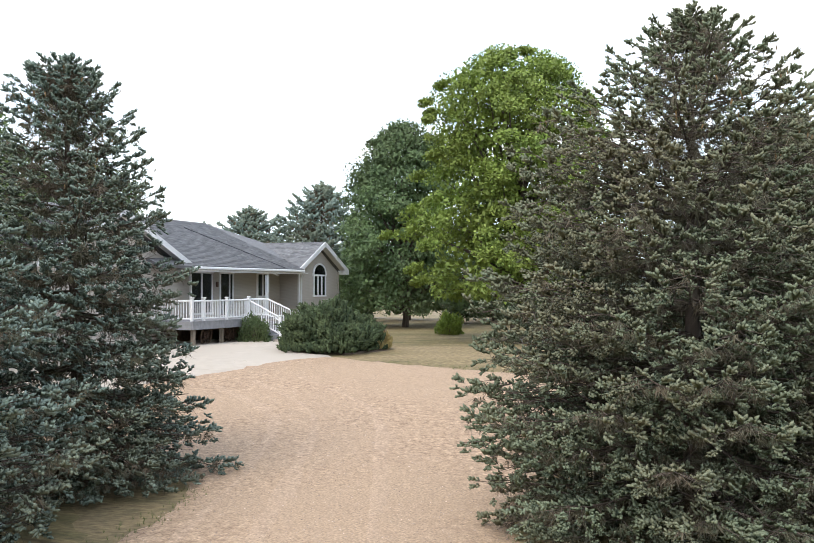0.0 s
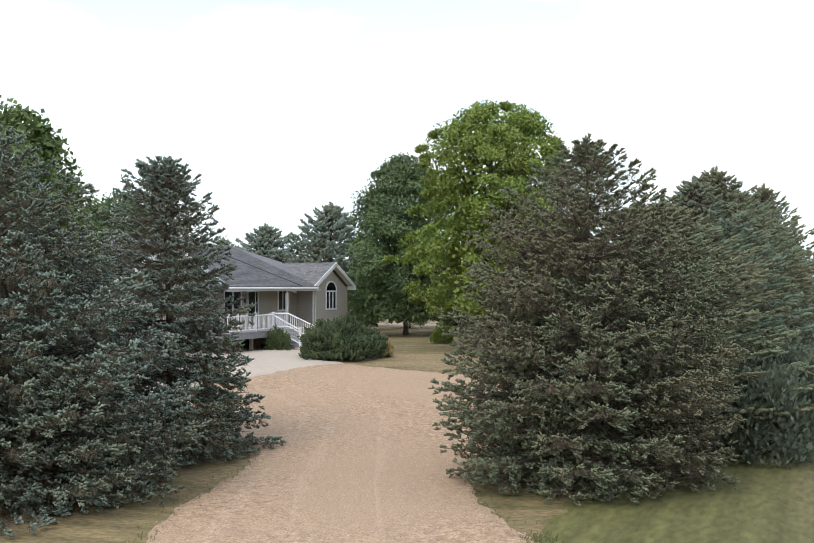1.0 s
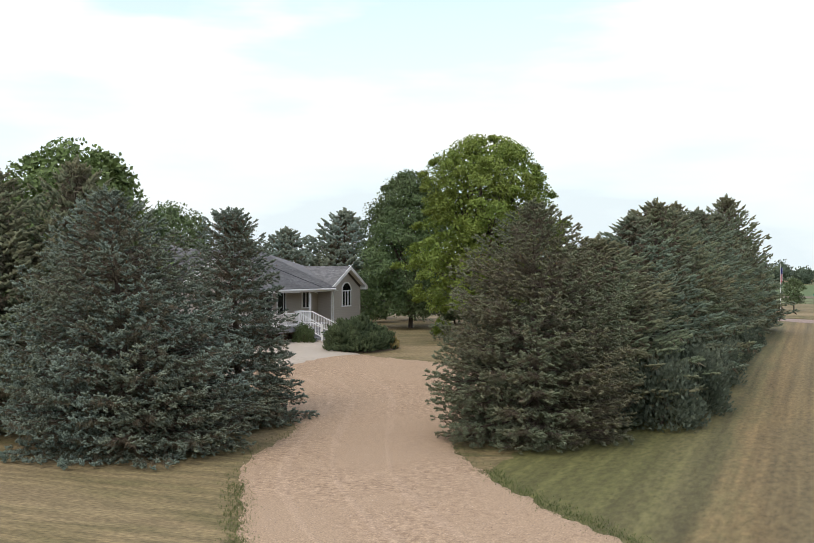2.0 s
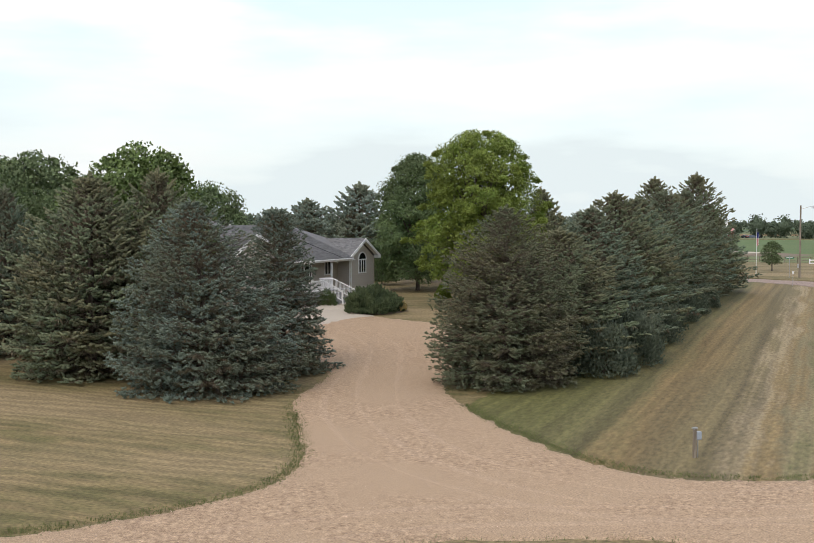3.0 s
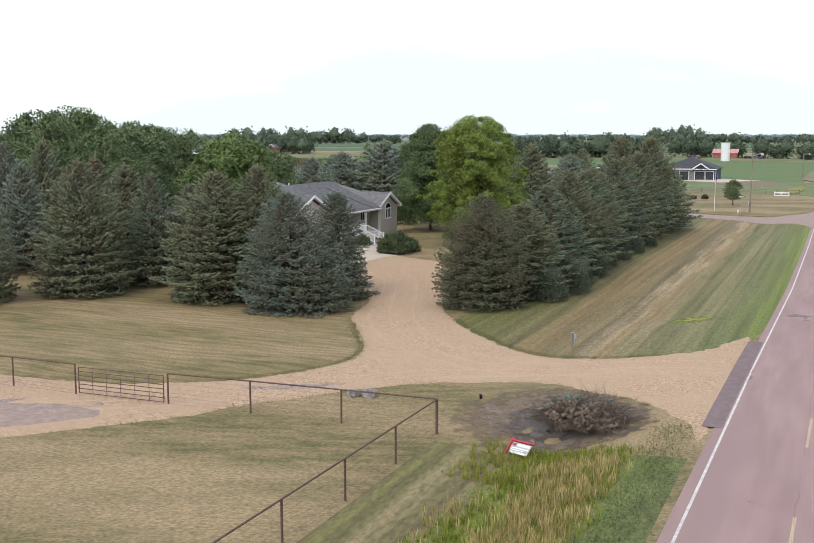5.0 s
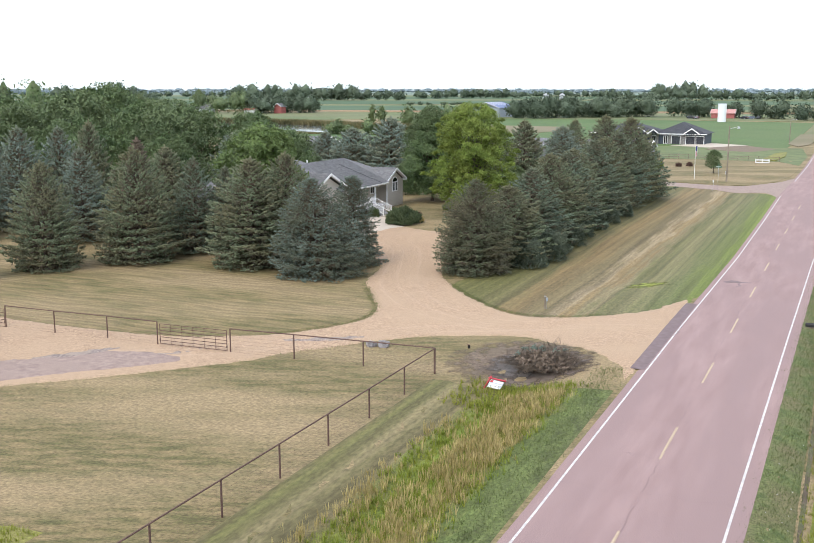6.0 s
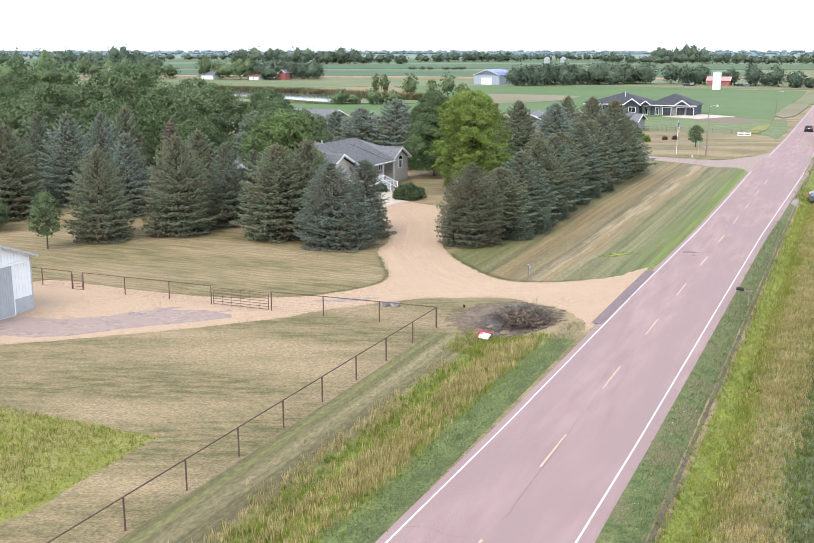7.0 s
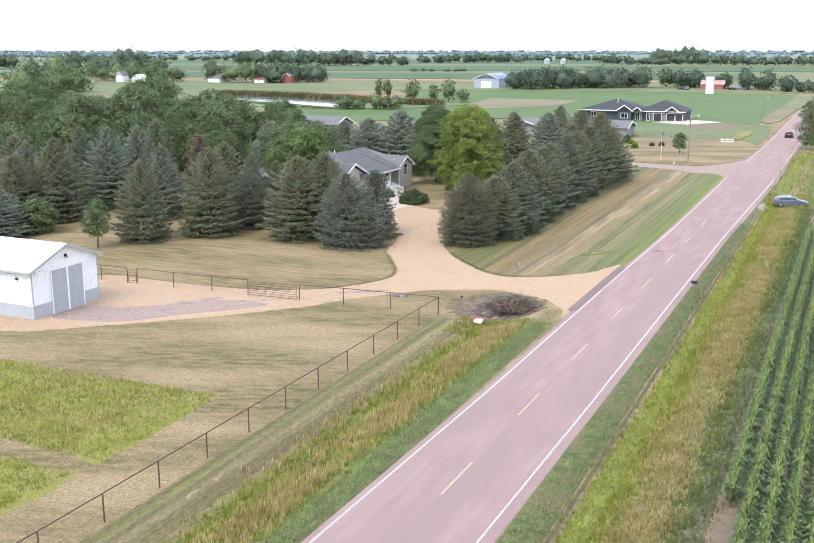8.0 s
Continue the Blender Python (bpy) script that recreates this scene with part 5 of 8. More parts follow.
    def grown(T_, rows):
        A = np.array(rows)
        A[:, 2] = np.maximum(A[:, 2], 0.08 + 0.6 * A[:, 9] * np.clip(-A[:, 5], 0, 1))
        return stamp(*T_, A[:, 0:3], A[:, 3:6], A[:, 6:9], A[:, 9])

    def bent(VF):
        V, F = VF
        k = np.clip(V[:, 2] / ht, 0, 1.1)[:, None] ** 1.3
        V[:, :2] += k * np.array(lean)
        V[:, 2] = np.maximum(V[:, 2], 0.02)
        return V, F

    wv, wf = merge(wood)
    wv[:, :2] += np.clip(wv[:, 2] / ht, 0, 1.1)[:, None] ** 1.3 * np.array(lean)
    out = [mesh_np("trunk", wv, wf, M_BARK, True), mesh_np("crown", *bent(grown(template, tips)), needle or M_SPRUCE, True), mesh_np("old_growth", *bent(grown(hang or T_HANG, old)), M_OLDNEEDLE, True)]
    if cpos:
        cp = np.array(cpos)
        cv, cf = tube([(0, 0, 0), (0, 0, -0.5), (0, 0, -1)], [0.12, 0.16, 0.05], 5)
        n_ = len(cp)
        out.append(mesh_np("cones", *bent(stamp(cv, cf, cp, np.tile([1.0, 0, 0], (n_, 1)) + rng.normal(0, 0.2, (n_, 3)), np.tile([0, 0, 1.0], (n_, 1)), rng.uniform(0.07, 0.10, n_))), M_CONE, True))
    return out


def hang_template(seed, n, width, sides=1):
    """Old, thinly needled twigs spreading from one point: slim tapering blades."""
    rng = np.random.default_rng(seed)
    V, F = [], []
    for i in range(n):
        d = np.array([1.0, rng.normal(0, 0.6), rng.normal(0, 0.6)])
        p = np.array([rng.uniform(0, 0.25), rng.normal(0, 0.07), rng.normal(0, 0.07)])
        q = p + d * rng.uniform(0.28, 0.5)
        w = np.cross(d, rng.normal(0, 1, 3))
        w *= width / np.linalg.norm(w)
        m = (p + q) / 2 + rng.normal(0, 0.06, 3)
        k = len(V)
        if sides > 1:
            V += [p, m - w, m + w, q]
            F += [(k, k + 1, k + 2), (k + 1, k + 3, k + 2)]
        else:
            V += [p - w, p + w, q]
            F += [(k, k + 1, k + 2)]
    return np.array(V), np.array(F)


T_NEAR = sprig_template(3, 9, 0, fat=0.105, round_=1.0)
T_MID = sprig_template(4, 6, -1, fat=0.13)
T_FAR = sprig_template(5, 5, -1, fat=0.21, round_=0.7)
T_SPRAY = sprig_template(8, 6, -1, fat=0.165, round_=0.8)
T_HANG = hang_template(6, 15, 0.018)
T_HANGFAR = hang_template(7, 6, 0.06)


def add_tree(name, x, y, meshes, label, category="tree", rz=0.0, sc=(1, 1, 1), group="", lean=0.0):
    ob = thing(name, label, category, Matrix.LocRotScale((x, y, h(x, y)), Euler((radians(lean), 0, radians(rz))), sc), group)
    part("trunk", meshes[0], None, ob)
    part("crown", meshes[1], None, ob)
    for me in meshes[2:]:
        if me.name.startswith("old"):
            tagged(part("old_growth", me, None, ob), "olive-brown older needles and twigs", kind="stuff")
        else:
            tagged(part("cone_cluster", me, None, ob), "tan cones clustered near the top", kind="stuff")
    return ob


BLUE = "large blue-green spruce with boughs down to the grass"
GREEN = "tall olive-green spruce with cones near its top"
sp_near = spruce_meshes(11, 8.55, 3.48, T_NEAR, 18, 0.30, 0.275, needle=M_SPRUCE_G, sweep=2.6, cones=1, twigs=520, ragged=0.06, thick=0.5, drape=0.95)
sp_blue = spruce_meshes(12, 8.8, 4.2, T_NEAR, 18, 0.37, 0.32, sweep=2.1, cones=1, twigs=220, ragged=0.08, lean=(-0.75, -0.1), thick=0.5)
sp_droop = spruce_meshes(13, 8.4, 2.55, T_NEAR, 20, 0.29, 0.29, droop=0.34, sweep=0.50, cones=1, ragged=0.11, twigs=120, lean=(-0.35, -0.3), drape=1.0, thick=0.6)
sp_a = spruce_meshes(14, 10.5, 3.9, T_SPRAY, 18, 0.46, 0.46, needle=M_SPRUCE_O, sweep=2.5, cones=1, ragged=0.09, bare=False, hang=T_HANGFAR, drape=0.5, thick=0.08)
sp_b = spruce_meshes(15, 10.5, 3.9, T_SPRAY, 17, 0.46, 0.46, needle=M_SPRUCE_M, sweep=2.1, ragged=0.11, bare=False, hang=T_HANGFAR, drape=0.5, thick=0.08)
sp_c = spruce_meshes(16, 10.0, 3.4, T_FAR, 16, 0.55, 0.56, needle=M_SPRUCE_O, sweep=2.2, ragged=0.13, bare=False, hang=T_HANGFAR, drape=0.5, thick=0.1)
sp_d = spruce_meshes(17, 10.0, 3.4, T_FAR, 16, 0.55, 0.56, sweep=2.8, ragged=0.12, bare=False, hang=T_HANGFAR, drape=0.5, thick=0.1)
sp_e = [sp_b[0], sp_b[1].copy(), sp_b[2]]
sp_e[1].materials[0] = M_SPRUCE
add_tree("spruce", 4.5, 15.6, sp_near, "wide grey-green spruce beside the gravel driveway", rz=20)
add_tree("spruce", -9.3, 13.7, sp_blue, BLUE)
add_tree("spruce", -6.6, 19.2, sp_droop, "slim dark blue spruce with drooping boughs by the driveway")
ROW = [(-0.6, 22.5, 7.3, 0), (-0.2, 28.5, 8.2, 1), (0.0, 34.5, 8.9, 0), (0.2, 40.5, 8.5, 1), (-0.8, 46.5, 8.4, 0), (0.2, 52.5, 9.3, 1), (0.0, 58.5, 9.3, 0), (0.4, 65, 9.8, 1), (0.6, 71.5, 11.6, 0), (1.2, 77.0, 8.8, 1), (-4.4, 78.0, 11.2, 0)]
for i, (a, s, ht, kind_) in enumerate(ROW):
    f = ht / 10.5
    add_tree("spruce", *W(a, s), (sp_a, sp_b)[kind_], GREEN if kind_ == 0 else "dark blue-green spruce in a long windbreak row", rz=47 * i, sc=(0.92 + 0.1 * f, 0.92 + 0.1 * f, f), group="windbreak row")
LEFT = [(-16.3, 18.2, 10.1, 1.08, "a"), (-13.4, 20.2, 10.4, 0.85, "a"), (-27.6, 19.5, 10.9, 0.95, "a"), (-23.2, 24.0, 9.4, 0.72, "b"), (-20.5, 26.0, 8.2, 0.6, "b"), (-34.9, 15.4, 9.9, 0.82, "a"), (-36.2, 28.5, 9.6, 0.8, "e"),
        (-43.0, 40, 11.0, 0.85, "e"), (-45.6, 35.0, 11.3, 1.0, "e"), (-51.5, 40, 11.4, 0.8, "b"), (-50, 27, 11.0, 0.95, "a"), (-55.5, 31, 10.2, 0.9, "e"), (-54.5, 24.5, 9.2, 0.95, "a"), (-53.5, 16.5, 6.4, 0.95, "e"), (-43.5, 51, 11.5, 0.8, "c"), (-63, 30, 10, 1, "d"), (-61, 40, 10.5, 1.0, "c"), (-30, 38, 8.5, 0.9, "c"),
        (-6.9, 77, 10.6, 1.25, "d"), (-13, 80, 9.0, 1.15, "d"), (-18, 86, 8.3, 1.0, "d"), (-23, 84, 8.6, 1.0, "c"), (9, 74, 9.6, 1.0, "c"), (13.4, 80.4, 10.2, 1.05, "c"), (22.8, 113, 9.0, 1.1, "d"), (26.4, 124, 9.8, 0.9, "c"), (-30, 75, 9, 1.1, "d")]
SPM = {"a": (sp_a, 10.5, GREEN), "b": (sp_b, 10.5, GREEN), "e": (sp_e, 10.5, BLUE), "c": (sp_c, 10.0, GREEN), "d": (sp_d, 10.0, BLUE)}
for i, (x, y, ht, wd, k) in enumerate(LEFT):
    me, hh, lb = SPM[k]
    add_tree("spruce", x, y, me, lb, rz=61 * i, sc=(wd, wd, ht / hh))


def leafy_meshes(seed, ht, rad, base, leaves, leaf, material, lobes=9, trunk_r=0.25, clumps=90, low=0.42, top=0.45, flat=0.55, clump=0.2):
    """Trunk with limbs, and a crown of leaves gathered in flattish clumps on boughs, of a broad-leaved tree.
    low: the height share of the widest place; top: how far the crown narrows towards its top."""
    rng = np.random.default_rng(seed)
    H_ = ht - base
    wood = [tube([(0, 0, -0.2), (0.05, 0, base), (0, 0.1, ht * 0.72)], [trunk_r, trunk_r * 0.75, 0.05], 8)]
    lobe = [(rng.uniform(0, 6.28), rng.uniform(0.05, 0.95), rng.uniform(-0.34, 0.26)) for _ in range(lobes)]
    cen, face, big = [], [], []
    for i in range(clumps):
        v = ((i + 0.5) / clumps) ** 0.85 if i % 5 else rng.uniform(0.1, 0.85)
        az = i * 2.39996 + rng.normal(0, 0.25)
        w = 1 - (1 - top) * ((v - low) / (1 - low)) ** 2 if v > low else 1 - 0.45 * ((low - v) / low) ** 2
        w *= math.sqrt(max(0.0, 1 - max(0.0, (v - 0.72) / 0.30) ** 2))
        for la, lv, amp in lobe:
            w *= 1 + amp * math.exp(-((math.remainder(az - la, 6.283)) ** 2) / 0.35 - ((v - lv) ** 2) / 0.03)
        q = rng.uniform(0.80, 1.02) if i % 5 else rng.uniform(0.25, 0.65)
        if i % 4 == 1:  # small sprays that stand out of the outline
            q = rng.uniform(1.0, 1.13)
        big.append(rng.uniform(0.8, 1.3) if i % 4 != 1 else rng.uniform(0.4, 0.6))
        r = rad * w * q * (1 - clump * 0.55)
        cen.append((math.cos(az) * r, math.sin(az) * r, base + H_ * (0.05 + 0.90 * v)))
        face.append((math.cos(az) * 0.7, math.sin(az) * 0.7, 0.55 + 0.6 * v))
    cen, face = np.array(cen), np.array(face)
    for c in cen[::2]:
        st = np.array([0, 0, max(base * 0.7, min(base + (c[2] - base) * 0.45, c[2] - 0.3))])
        wood.append(tube([st, st * 0.45 + c * 0.55 + np.array([0, 0, 0.05 * rad]), c], [trunk_r * 0.32, trunk_r * 0.16, 0.012], 4))
    per = leaves // clumps
    off = rng.normal(0, 1, (clumps, per, 3))
    off /= np.linalg.norm(off, axis=2, keepdims=True)
    off *= rng.uniform(0.05, 1, (clumps, per, 1)) ** 0.45 * (clump * rad) * np.array(big)[:, None, None]
    off[..., 2] *= flat
    droop_ = (off[..., 0] * face[:, None, 0] + off[..., 1] * face[:, None, 1]) * 0.35
    off[..., 2] -= droop_  # clumps slope down and outwards
    P = (cen[:, None] + off).reshape(-1, 3)
    X = rng.normal(0, 1, P.shape)
    Z = rng.normal(0, 0.5, P.shape) + np.repeat(face, per, 0)
    sz = leaf * rng.uniform(0.65, 1.3, len(P))
    ni = leaves // 8  # leaves deep in the crown
    v = rng.uniform(0.05, 0.9, ni)
    az = rng.uniform(0, 6.28, ni)
    r = rad * rng.uniform(0.2, 0.68, ni) * (1 - (1 - top) * np.clip((v - low) / (1 - low), 0, 1) ** 2)
    P = np.concatenate([P, np.stack([np.cos(az) * r, np.sin(az) * r, base + H_ * v], 1)])
    X = np.concatenate([X, rng.normal(0, 1, (ni, 3))])
    Z = np.concatenate([Z, rng.normal(0, 1, (ni, 3)) + np.array([0, 0, 0.3])])
    sz = np.concatenate([sz, np.full(ni, leaf * 1.9)])
    tV = np.array([(0, 0, 0), (0.45, 0.34, 0.08), (1, 0, -0.06), (0.45, -0.34, 0.08)])
    tF = np.array([(0, 1, 2), (0, 2, 3)])
    V, F = stamp(tV, tF, P, X, Z, sz)
    wv, wf = merge(wood)
    return mesh_np("trunk", wv, wf, M_BARK, True), mesh_np("crown", V, F, material, False)


maple = leafy_meshes(21, 13.6, 5.4, 1.3, 72000, 0.15, M_LEAF_Y, lobes=18, clumps=210, low=0.32, top=0.60, clump=0.155, flat=0.55)
add_tree("maple_tree", 4.7, 44.2, maple, "bright yellow-green maple tree on the lawn")
dark_tree = leafy_meshes(22, 12.8, 5.6, 0.5, 48000, 0.18, M_LEAF, lobes=16, clumps=170, low=0.30, top=0.34, clump=0.18, flat=0.6)
add_tree("ash_tree", -0.3, 60, dark_tree, "large dark green broad-leaved tree behind the lawn")
lf_a = leafy_meshes(23, 11.5, 5.6, 0.3, 12500, 0.28, M_LEAF, lobes=10, clumps=80, top=0.6, clump=0.24)
lf_b = leafy_meshes(24, 11.0, 5.5, 0.3, 12500, 0.28, M_LEAF_G, lobes=10, clumps=80, top=0.55, clump=0.24)
lf_y = leafy_meshes(25, 11.0, 4.9, 0.8, 15000, 0.27, M_LEAF_M, lobes=8, clumps=100, top=0.6, clump=0.22)
GROVE = [(-17.6, 32.0, 1.0), (-22, 50, 0.94), (-19, 58, .8), (-36, 60, 1.08), (-50, 62, 1.1), (-60, 58, 1.1), (-44, 76, 1.15), (-56, 80, 1.3), (-68, 72, 1.1), (-70, 90, 1.2), (-58, 96, 1.35), (-82, 84, 1.1), (-84, 104, 1.1), (-74, 110, 1.1), (-62, 112, 1.35), (-96, 100, 1.1), (-98, 122, 1.2), (-86, 126, 1.1), (-72, 130, 1.2), (-108, 112, 1.2), (-40, 92, 1.2), (-48, 106, 1.25), (-34, 104, 1.0), (-112, 136, 1.2), (-100, 146, 1.3), (-26, 66, .85), (-120, 120, 1.2), (-78, 60, 1.0), (-90, 70, 1.1), (-56, 124, 1.0), (-46, 54, 0.8), (-66, 50, 0.95), (-78, 46, 1.0), (-88, 56, 1.1), (-34, 54, 0.75), (-100, 84, 1.2), (-30, 92, 0.95), (-128, 104, 1.2)]
for i, (x, y, f) in enumerate(GROVE):
    add_tree("broadleaf_tree", x, y, lf_y if i == 0 else (lf_a, lf_b)[i % 2], "rounded dark green broad-leaved tree in a dense grove" if i else "bright green broad-leaved tree beside the house", rz=77 * i, sc=(f, f, f * (0.98 + 0.05 * (i % 4)) if i else 1.06), group="grove")
for x, y, f in ((3.5, 66, 0.38), (7.5, 64, 0.34), (-4, 68, 0.42), (11, 66, 0.40), (0, 72, 0.5), (6, 70, 0.45)):
    add_tree("bushy_tree", x, y, (lf_a, lf_b)[int(x) % 2], "low dense dark green tree behind the lawn", rz=31 * x, sc=(f, f, f))


# ---- shrubs by the house ----
def shrub_meshes(seed, rad, ht, n, template, size, material, up=0.8):
    """A dense shrub of upright sprigs."""
    rng = np.random.default_rng(seed)
    d = rng.normal(0, 1, (n, 3))
    d[:, 2] = np.abs(d[:, 2])
    d /= np.linalg.norm(d, axis=1, keepdims=True)
    q = rng.uniform(0.45, 1.0, n) ** 0.6
    lump = np.array([1 + 0.45 * noise.noise(Vector(v) * 2.2 + Vector((seed, 1, 2))) for v in d])
    P = d * (q * lump)[:, None] * np.array([rad, rad, ht * 0.9])
    X = d * 0.7 + rng.normal(0, 0.35, (n, 3))
    X[:, 2] += up
    Z = rng.normal(0, 0.5, (n, 3)) + np.array([0.3, 0, 1])
    V, F = stamp(*template, P, X, Z, size * rng.uniform(0.7, 1.3, n))
    V[:, 2] = np.maximum(V[:, 2], 0.02)
    wood = merge([tube([(0, 0, -0.1), (0.3 * rad * math.cos(t), 0.3 * rad * math.sin(t), ht * 0.6)], [0.04, 0.01], 4) for t in (0.3, 1.6, 2.9, 4.4, 5.5)])
    return [mesh_np("stems", *wood, M_BARK, True), mesh_np("foliage", V, F, material)]


T_LEAF = (np.array([(0, 0, 0), (0.5, 0.32, 0.06), (1, 0, -0.05), (0.5, -0.32, 0.06)]), np.array([(0, 1, 2), (0, 2, 3)]))
M_YEW = mat("dark_juniper_needles", (0.05, 0.075, 0.035), (0.10, 0.13, 0.06), 1.5, island=0.35, bump=0, translucent=0.2)


def add_shrub(x, y, meshes, label, name="shrub", rz=0, sc=1.0, z=None):
    ob = thing(name, label, "shrub", pose(x, y, h(x, y) if z is None else z, 0, 0, rz) @ Matrix.Diagonal((sc, sc, sc, 1)))
    part("stems", meshes[0], None, ob)
    part("foliage", meshes[1], None, ob)


juniper = shrub_meshes(31, 1.65, 1.95, 2200, T_MID, 0.36, M_YEW, 1.2)
add_shrub(-3.3, 37.2, juniper, "large dark green juniper shrub beside the concrete apron", "juniper_shrub")
add_shrub(-2.2, 38.2, juniper, "dark green juniper shrub at the house corner", "juniper_shrub", 120, 0.72)
an = np.linspace(0, 2 * math.pi, 31)[:-1]
sheet("mulch_bed", np.stack([-2.9 + 1.9 * np.cos(an), 39.0 + 3.0 * np.sin(an)], 1), M_DIRT, 0.06, 0.6, "bare brown mulch bed under the junipers", "soil", rag=0.12)
leafy_s = shrub_meshes(32, 0.75, 1.35, 2600, T_LEAF, 0.11, M_LEAF_G)
add_shrub(*W(-22.0, 36.9), leafy_s, "rounded green shrub beside the deck stairs")
red_s = shrub_meshes(33, 0.6, 0.9, 1800, T_LEAF, 0.11, M_BRONZE)
add_shrub(-1.75, 41.4, red_s, "reddish-brown leafy shrub at the bed's edge")
lily = shrub_meshes(34, 0.6, 0.55, 900, T_LEAF, 0.3, M_TAN, 1.5)
add_shrub(-1.4, 38.4, lily, "clump of tan and green daylilies", "daylily_clump")
yel_s = shrub_meshes(35, 0.65, 1.2, 2200, T_LEAF, 0.13, M_LEAF_Y)
add_shrub(2.0, 50.0, yel_s, "small yellow-green shrub on the lawn")
M_LILAC = mat("dull_grey_green_leaves", (0.085, 0.108, 0.075), (0.15, 0.178, 0.13), 0.8, island=0.3, bump=0, translucent=0.15)
lilac = shrub_meshes(36, 1.6, 3.0, 4600, T_LEAF, 0.17, M_LILAC)
for a, s, f in ((2.2, 20.6, 1.0), (2.8, 24.6, 1.1), (2.6, 28.0, 0.85), (3.0, 32.5, 0.9), (2.8, 37.5, 0.8), (3.1, 43.0, 0.75), (3.2, 49, 0.75), (3.4, 56, 0.7)):
    add_shrub(*W(a, s), lilac, "grey-green leafy shrub under the windbreak spruces", rz=50 * s, sc=f)
small = leafy_meshes(41, 5.9, 1.8, 1.2, 4200, 0.17, M_LEAF_G, lobes=4, trunk_r=0.10, clumps=40, clump=0.3)
add_tree("young_tree", -38.8, 10.4, small, "young grey-green tree with a slim bare trunk")
add_tree("young_tree", *W(5.2, 125.0), small, "small leafy tree beside the side road", rz=80, sc=(0.95, 0.95, 0.78))
bush_l = leafy_meshes(42, 4.4, 2.7, 0.2, 6000, 0.22, M_LEAF_G, lobes=4, trunk_r=0.12, clumps=50, clump=0.28)
add_tree("bushy_tree", -49.7, 19.4, bush_l, "low rounded grey-green tree on the lawn")
add_tree("bushy_tree", -66, 24, bush_l, "low rounded grey-green tree on the lawn", rz=140, sc=(1.2, 1.2, 1.3))
add_tree("roadside_tree", *W(31.8, 150.0), lf_b, "dense green tree overhanging the road verge", rz=33, sc=(0.95, 0.95, 1.1))
dead = spruce_meshes(43, 9.0, 2.4, T_FAR, 14, 0.6, 0.6, needle=M_DEADNEEDLE, sweep=0.8, bare=False, hang=T_HANGFAR)
add_tree("dead_spruce", -35.5, 45, dead, "reddish-brown dying spruce among green trees")


# ---- tall grass, weeds and corn ----


def blade_template(seed, n, lean, width, plume=False):
    rng = np.random.default_rng(seed)
    V, F = [], []
    for i in range(n):
        an, l, hh = rng.uniform(0, 6.28), rng.uniform(0.1, lean), rng.uniform(0.6, 1.0)
        c = rng.normal(0, 0.07, 2)
        sd = np.array([-math.sin(an), math.cos(an)]) * width
        k = len(V)
        tip = (c[0] + math.cos(an) * l, c[1] + math.sin(an) * l, hh)
        if plume:
            m = (c[0] + math.cos(an) * l * 0.6, c[1] + math.sin(an) * l * 0.6, hh * 0.68)
            V += [(c[0], c[1], 0), (m[0] - sd[0] * 1.6, m[1] - sd[1] * 1.6, m[2]), (m[0] + sd[0] * 1.6, m[1] + sd[1] * 1.6, m[2]), tip]
            F += [(k, k + 2, k + 1), (k + 1, k + 2, k + 3)]
        else:
            V += [(c[0] - sd[0], c[1] - sd[1], 0), (c[0] + sd[0], c[1] + sd[1], 0), tip]
            F += [(k, k + 1, k + 2)]
    return np.array(V), np.array(F)


T_BLADE = blade_template(1, 7, 0.5, 0.032)
T_PLUME = blade_template(2, 6, 0.35, 0.018, True)
T_WEED = blade_template(3, 9, 0.8, 0.07)


def grass_field(name, label, a0, a1, s0, s1, per_m2, template, material, hgt, seed, thr=None, nscale=0.3, edge=0.5, soft=0.22):
    """Scattered tufts in a strip along the road, thinning at its edges and in soft drifts where a threshold is given."""
    rng = np.random.default_rng(seed)
    n = int((a1 - a0) * (s1 - s0) * per_m2)
    a, s = rng.uniform(a0, a1, n) + rng.normal(0, edge * 0.5, n), rng.uniform(s0, s1, n)
    if thr is not None:
        k = np.array([noise.noise(Vector((x * nscale * 1.4, y * nscale * 0.7, seed * 3.1))) + 0.5 * noise.noise(Vector((x * 1.1, y * 0.8, seed))) for x, y in zip(a, s)]) + rng.normal(0, soft, n)
        a, s = a[k > thr], s[k > thr]
    n = len(a)
    x, y = W(a, s)
    an = rng.uniform(0, 6.28, n)
    Xd = np.stack([np.cos(an), np.sin(an), 0 * an], 1)
    Zd = np.tile([0.0, 0, 1], (n, 1)) + rng.normal(0, 0.1, (n, 3))
    V, F = stamp(template[0], template[1], np.stack([x, y, H(x, y) + 0.01], 1), Xd, Zd, hgt * rng.uniform(0.6, 1.25, n))
    return tagged(new(name, mesh_np(name, V, F, material)), label, "grass", "", "stuff")


